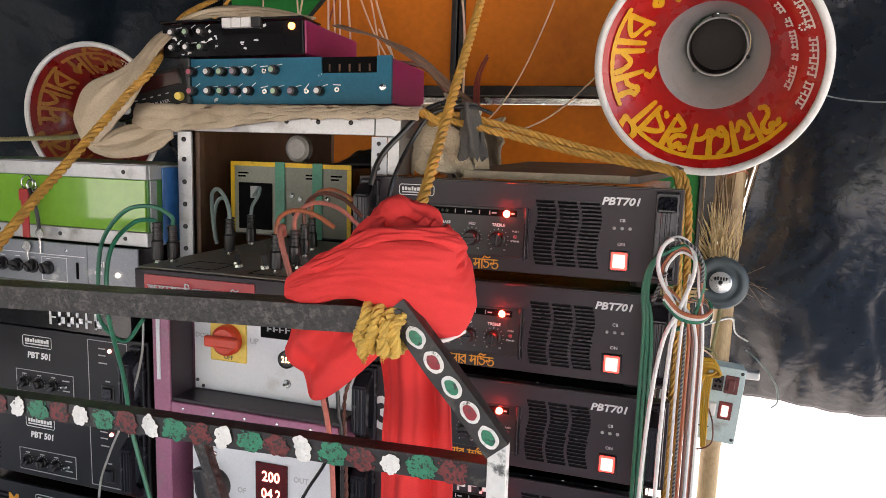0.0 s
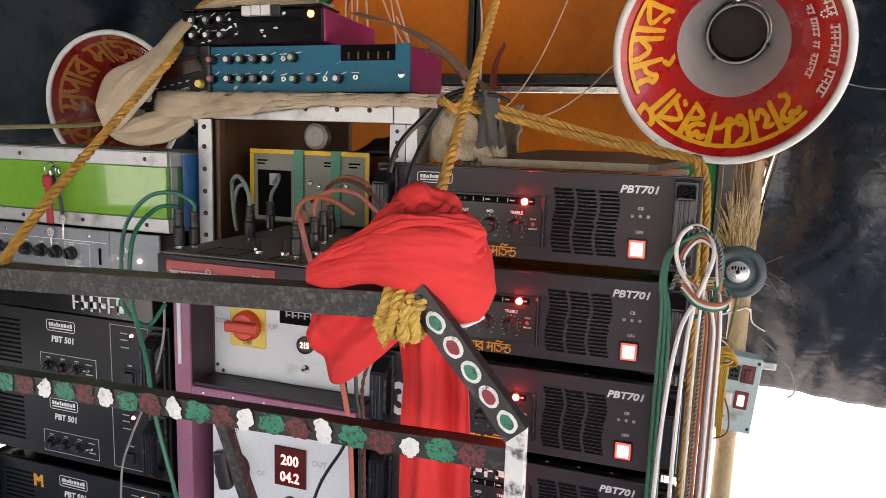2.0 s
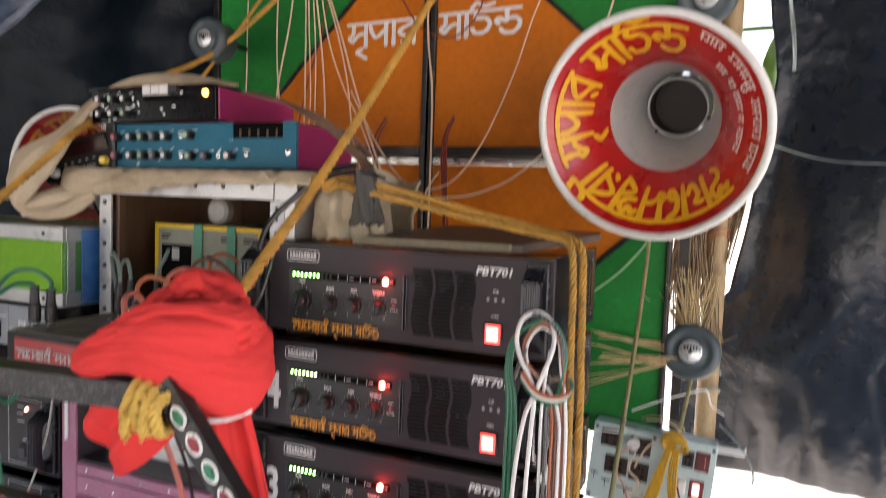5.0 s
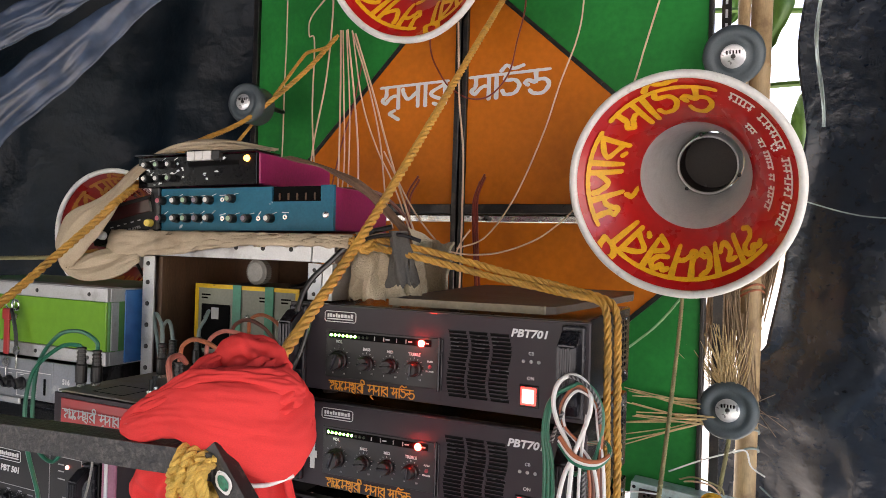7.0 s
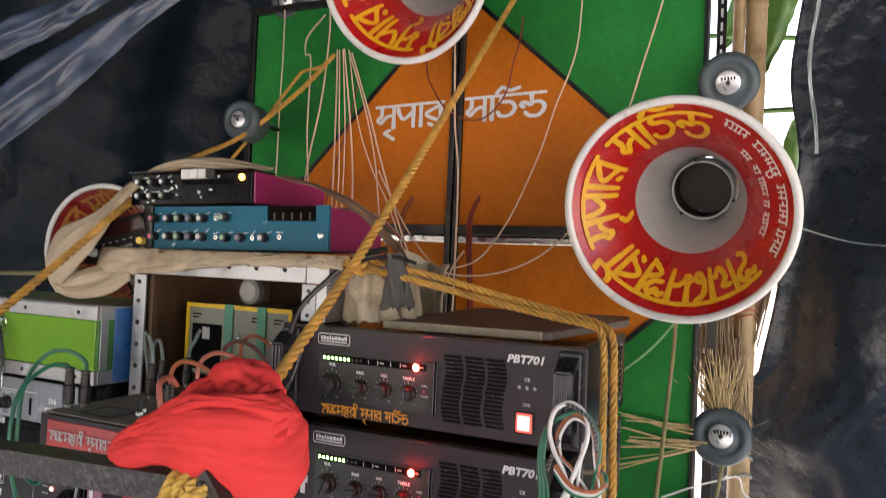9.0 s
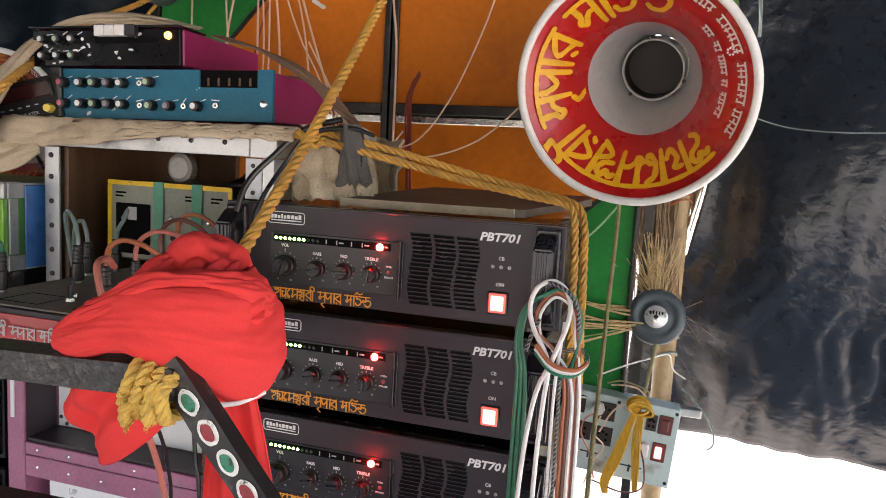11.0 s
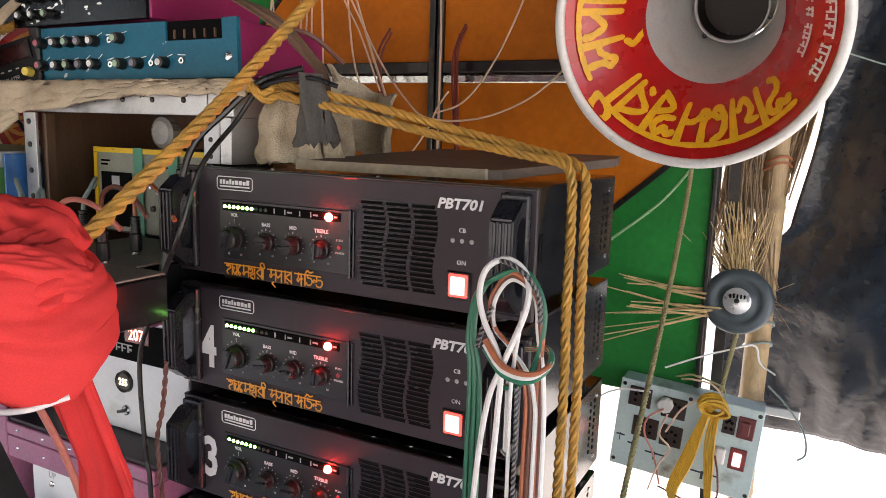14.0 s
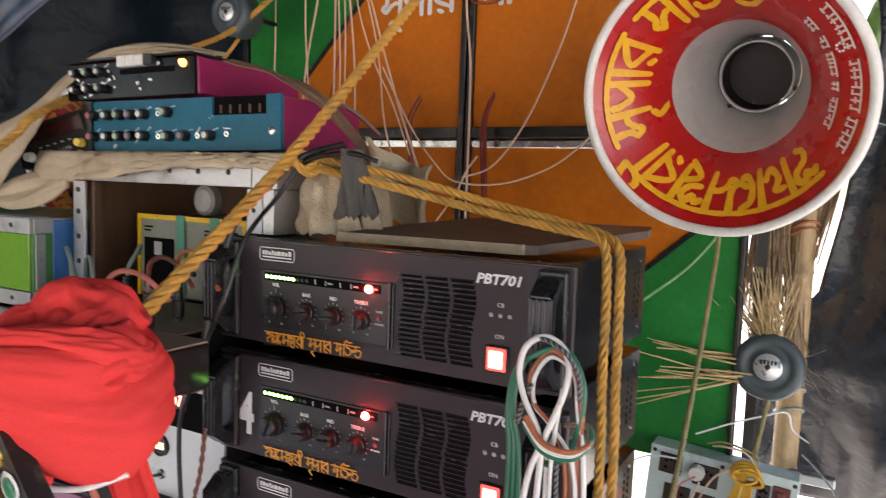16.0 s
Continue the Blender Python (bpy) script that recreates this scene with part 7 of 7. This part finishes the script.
braided([(0.332, 0.935, 1.486), (0.350, 0.930, 1.484), (0.366, 0.932, 1.474), (0.376, 0.938, 1.455), (0.378, 0.94, 1.43)], 0.0028, "braided_cable", "black and white braided cable over the handle")
braided([(0.318, 0.935, 1.40), (0.324, 0.935, 1.42), (0.332, 0.935, 1.44)], 0.003, "braided_cable", "black and white braided cable end")
braided([(0.361, 0.933, 1.37), (0.362, 0.933, 1.30), (0.362, 0.933, 1.1), (0.362, 0.933, 0.80)], 0.0024, "braided_cable", "black and white braided cable hanging down")

# black cable hanging at the stack's edge
tagged(part("black_cable", tube([(0.05, 1.08, 1.650), (0.019, 1.06, 1.659), (-0.034, 1.04, 1.647), (-0.062, 1.02, 1.602), (-0.070, 0.97, 1.548), (-0.078, 0.945, 1.476), (-0.104, 0.94, 1.419), (-0.125, 0.935, 1.361), (-0.147, 0.935, 1.30), (-0.142, 0.935, 1.181), (-0.135, 0.935, 1.119), (-0.13, 0.935, 0.80)], 0.0032, 8), KCABLE), "black cable hanging down beside the large stack", "cable")
tagged(part("black_cable", tube([(0.0, 1.075, 1.672), (-0.045, 1.05, 1.655), (-0.078, 1.02, 1.615), (-0.105, 0.99, 1.57), (-0.118, 0.975, 1.50), (-0.135, 0.96, 1.40)], 0.0045, 8), KCABLE), "thick black cable behind the rope", "cable")
tagged(part("twisted_wire", rope([(-0.122, 0.955, 1.30), (-0.128, 0.952, 1.24), (-0.140, 0.952, 1.19), (-0.138, 0.955, 1.10), (-0.13, 0.955, 0.80)], 0.0036, 0.03, 2), BCABLE), "brown twisted wire beside the stack", "wire")

# ---- pale wires on the wall ----
WIRES = [
    [(-0.794, 2.08, 2.361), (-0.795, 2.09, 2.164), (-0.787, 2.08, 1.816), (-0.78, 2.06, 1.70)],
    [(-0.785, 2.08, 2.36), (-0.775, 2.08, 2.15), (-0.765, 2.08, 1.90), (-0.77, 2.05, 1.70)],
    [(-0.771, 2.08, 2.359), (-0.749, 2.08, 2.084), (-0.748, 2.08, 1.816), (-0.74, 2.06, 1.70)],
    [(-0.76, 2.07, 2.358), (-0.728, 2.08, 2.10), (-0.71, 2.08, 1.92), (-0.70, 2.07, 1.70)],
    [(-0.748, 2.08, 2.356), (-0.702, 2.08, 2.12), (-0.64, 2.08, 1.96), (-0.579, 2.08, 1.853), (-0.50, 2.06, 1.70)],
    [(-0.742, 2.07, 2.35), (-0.68, 2.08, 2.17), (-0.63, 2.08, 1.99), (-0.59, 2.06, 1.80), (-0.56, 2.06, 1.70)],
    [(-0.736, 2.08, 2.345), (-0.658, 2.08, 2.137), (-0.607, 2.08, 1.984), (-0.546, 2.08, 1.817), (-0.47, 2.06, 1.66)],
    [(-1.035, 2.1, 2.529), (-1.034, 2.1, 2.35), (-1.038, 2.1, 2.2), (-1.041, 2.1, 1.936), (-1.05, 2.08, 1.7)],
    [(-0.848, 2.08, 2.486), (-0.925, 2.09, 2.42), (-0.93, 2.09, 2.36), (-0.90, 2.08, 2.331), (-0.908, 2.09, 2.092), (-0.888, 2.09, 1.85)],
    [(-0.83, 2.08, 2.50), (-0.835, 2.09, 2.42), (-0.855, 2.09, 2.20), (-0.90, 2.09, 1.98), (-0.91, 2.08, 1.8)],
    [(0.09, 2.10, 2.56), (0.04, 2.10, 2.534), (0.02, 2.1, 2.298), (-0.036, 2.1, 2.134), (-0.084, 2.1, 1.985), (-0.167, 2.1, 1.8), (-0.254, 2.09, 1.679), (-0.348, 2.09, 1.642)],
    [(0.29, 2.1, 2.55), (0.252, 2.1, 2.388), (0.208, 2.1, 2.231), (0.17, 2.1, 2.10), (0.10, 2.1, 1.95)],
    [(-0.370, 2.1, 2.35), (-0.358, 2.1, 2.1), (-0.340, 2.1, 1.934), (-0.338, 2.1, 1.646), (-0.34, 2.1, 1.5)],
    [(-0.613, 2.08, 1.95), (-0.513, 2.08, 1.781), (-0.43, 2.08, 1.68), (-0.362, 2.08, 1.631), (-0.227, 2.08, 1.629), (-0.103, 2.08, 1.668), (-0.018, 2.08, 1.725), (0.06, 2.07, 1.80)],
    [(-0.30, 2.08, 1.70), (-0.33, 2.08, 1.66), (-0.36, 2.08, 1.60), (-0.42, 2.08, 1.52)],
]
for k, w in enumerate(WIRES):
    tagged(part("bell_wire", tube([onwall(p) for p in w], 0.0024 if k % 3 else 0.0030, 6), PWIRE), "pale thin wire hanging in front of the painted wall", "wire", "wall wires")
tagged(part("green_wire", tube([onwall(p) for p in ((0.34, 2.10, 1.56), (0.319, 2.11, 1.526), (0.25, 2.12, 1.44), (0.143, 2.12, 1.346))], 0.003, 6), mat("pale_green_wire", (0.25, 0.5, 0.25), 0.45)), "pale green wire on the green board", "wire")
tagged(part("guy_wire", tube([(0.60, 2.10, 1.79), (0.704, 2.18, 1.763), (0.781, 2.15, 1.748), (0.90, 2.10, 1.743), (1.1, 2.0, 1.75)], 0.0018, 6), GREYC), "thin grey wire stretched before the tarpaulin", "wire")
tagged(part("red_binding", tube([(-0.20, 1.20, 1.745), (-0.15, 1.22, 1.745), (-0.12, 1.25, 1.735), (-0.10, 1.30, 1.70)], 0.004, 6), BCABLE), "brown cord on the mixer's side", "cord")

# ---- switch board on the right ----
sb = empty("switch_board", pose(0.228, 1.885, 0.875, 0, 4.5, 2) @ Matrix.Scale(BS, 4), "pale aqua wooden switch board with sockets and red switches", "switch board")
part("board", box(0.0, 0.318, 0.0, 0.06, 0.0, 0.218, 0.002), PALEBLUE, sb)
part("face", box(-0.001, 0.319, -0.006, 0.0, -0.001, 0.219, 0.0015), PALEBLUE, sb)


def socket(x, z, w, h, label=""):
    s = part("socket_plate", box(x, x + w, -0.010, -0.006, z, z + h, 0.0015), SOCKET, sb, label)
    for px, pz in ((0.3, 0.3), (0.7, 0.3), (0.5, 0.72), (0.3, 0.62), (0.7, 0.62)):
        part("pin_hole", lathe([(0, 0.0008), (0.0032, 0.0006), (0.004, 0)], 10, pose(0, 0, 0, 90)), SLOT, s, m=pose(x + w * px, -0.010, z + h * pz))
    return s


socket(0.022, 0.158, 0.052, 0.048)
socket(0.100, 0.150, 0.055, 0.050)
socket(0.040, 0.085, 0.060, 0.050)
socket(0.106, 0.080, 0.050, 0.052)
socket(0.236, 0.148, 0.028, 0.045)
for x, z, lit in ((0.268, 0.145, False), (0.262, 0.068, True)):
    s = part("switch_plate", box(x, x + 0.036, -0.010, -0.006, z, z + 0.052, 0.0015), SWRED, sb, "maroon switch plate")
    part("rocker", box(x + 0.008, x + 0.026, -0.016, -0.009, z + 0.010, z + 0.042, 0.002), SWITCH_CORE if lit else SWRED, s, "lit rocker" if lit else "")
s = part("plug_top", lathe([(0, 0.022), (0.016, 0.022), (0.018, 0.018), (0.018, 0)], 8, pose(0, 0, 0, 90)), IVORY, sb, "white plug top", m=pose(0.108, -0.010, 0.182))
s = part("plug_top", box(0.232, 0.254, -0.024, -0.006, 0.075, 0.115, 0.005, 2), IVORY, sb, "white plug top")
for x, z in ((0.008, 0.206), (0.31, 0.206), (0.008, 0.012), (0.16, 0.206), (0.31, 0.012)):
    part("screw", lathe([(0, 0.002), (0.004, 0.0015), (0.005, 0)], 10, pose(0, 0, 0, 90)), IRON, sb, m=pose(x, -0.006, z))
INK = mat("blue_black_ink", (0.02, 0.03, 0.05), 0.6)
for x, z, w in ((0.006, 0.075, 0.02), (0.035, 0.06, 0.024), (0.078, 0.05, 0.05), (0.185, 0.036, 0.06)):
    part("ink_bar", box(x, x + w, -0.0066, -0.006, z, z + 0.004), INK, sb)
    part("ink_bar", box(x + w * 0.4, x + w * 0.5, -0.0066, -0.006, z - 0.014, z + 0.006), INK, sb)
# twine and wires over it
tw = empty("yellow_twine", pose(0, 0, 0), "loops of yellow plastic twine tied over the switch board", "twine")
for k in range(9):
    t = k / 8
    part("strand", tube([onboard(p) for p in ((0.400 + 0.02 * t, 1.985, 1.032 - 0.008 * t), (0.385 + 0.012 * t, 1.975, 0.98), (0.350 + 0.022 * t, 1.98, 0.88 - 0.01 * t), (0.325 + 0.02 * t, 1.985, 0.80 - 0.02 * math.sin(t * 3)), (0.332 + 0.01 * t, 1.99, 0.76))], 0.0032, 5), YTWINE, tw)
for k in range(6):
    part("knot_turn", tube([onboard((0.405 + 0.028 * math.cos(a) + 0.002 * k, 1.975 + 0.008 * math.sin(a + k), 1.018 + 0.022 * math.sin(a) * (1 - 0.1 * k) - 0.003 * k)) for a in [i * 0.8 + k for i in range(9)]], 0.0036, 5, 3), YTWINE, tw)
for k in range(4):
    part("strand", tube([onboard(p) for p in ((0.408 + 0.004 * k, 1.985, 1.0), (0.398 + 0.006 * k, 1.98, 0.93), (0.402 + 0.005 * k, 1.985, 0.85), (0.408 + 0.003 * k, 1.99, 0.78))], 0.0028, 5), YTWINE, tw)
for pts, c, lab in (([(0.30, 1.99, 0.98), (0.27, 1.97, 0.96), (0.265, 1.97, 0.92), (0.29, 1.97, 0.87), (0.305, 1.98, 0.80)], PCABLE, "pink"),
                    ([(0.31, 1.99, 0.97), (0.30, 1.96, 0.93), (0.325, 1.96, 0.90), (0.30, 1.97, 0.85), (0.28, 1.98, 0.78)], PWIRE, "pale"),
                    ([(0.42, 1.99, 0.895), (0.432, 1.96, 0.86), (0.43, 1.97, 0.80), (0.38, 1.98, 0.775), (0.30, 1.99, 0.79)], BCABLE, "brown"),
                    ([(0.13, 1.95, 0.93), (0.15, 1.95, 0.985), (0.20, 1.97, 1.015), (0.27, 1.98, 1.018)], WCABLE, "white"),
                    ([(0.29, 2.02, 1.07), (0.36, 2.05, 1.10), (0.42, 2.08, 1.12), (0.47, 2.13, 1.125), (0.485, 2.15, 1.08), (0.52, 2.14, 1.06)], WCABLE, "white"),
                    ([(0.51, 2.08, 1.05), (0.55, 2.06, 1.02), (0.59, 2.05, 0.97), (0.60, 2.05, 0.92), (0.585, 2.05, 0.90)], GREYC, "grey"),
                    ([(0.33, 2.02, 1.05), (0.36, 2.0, 1.06), (0.40, 2.0, 1.055), (0.42, 2.0, 1.03), (0.38, 1.99, 1.02), (0.34, 1.98, 0.99), (0.31, 1.98, 0.93)], PWIRE, "pale"),
                    ([(0.32, 2.0, 1.06), (0.36, 1.985, 1.075), (0.42, 1.985, 1.06), (0.43, 1.99, 1.04)], OLDROPE, "faded")):
    tagged(part("loose_wire", tube([onboard(p) for p in pts], 0.0021, 6), c), lab + " loose wire round the switch board", "wire", "loose wires")
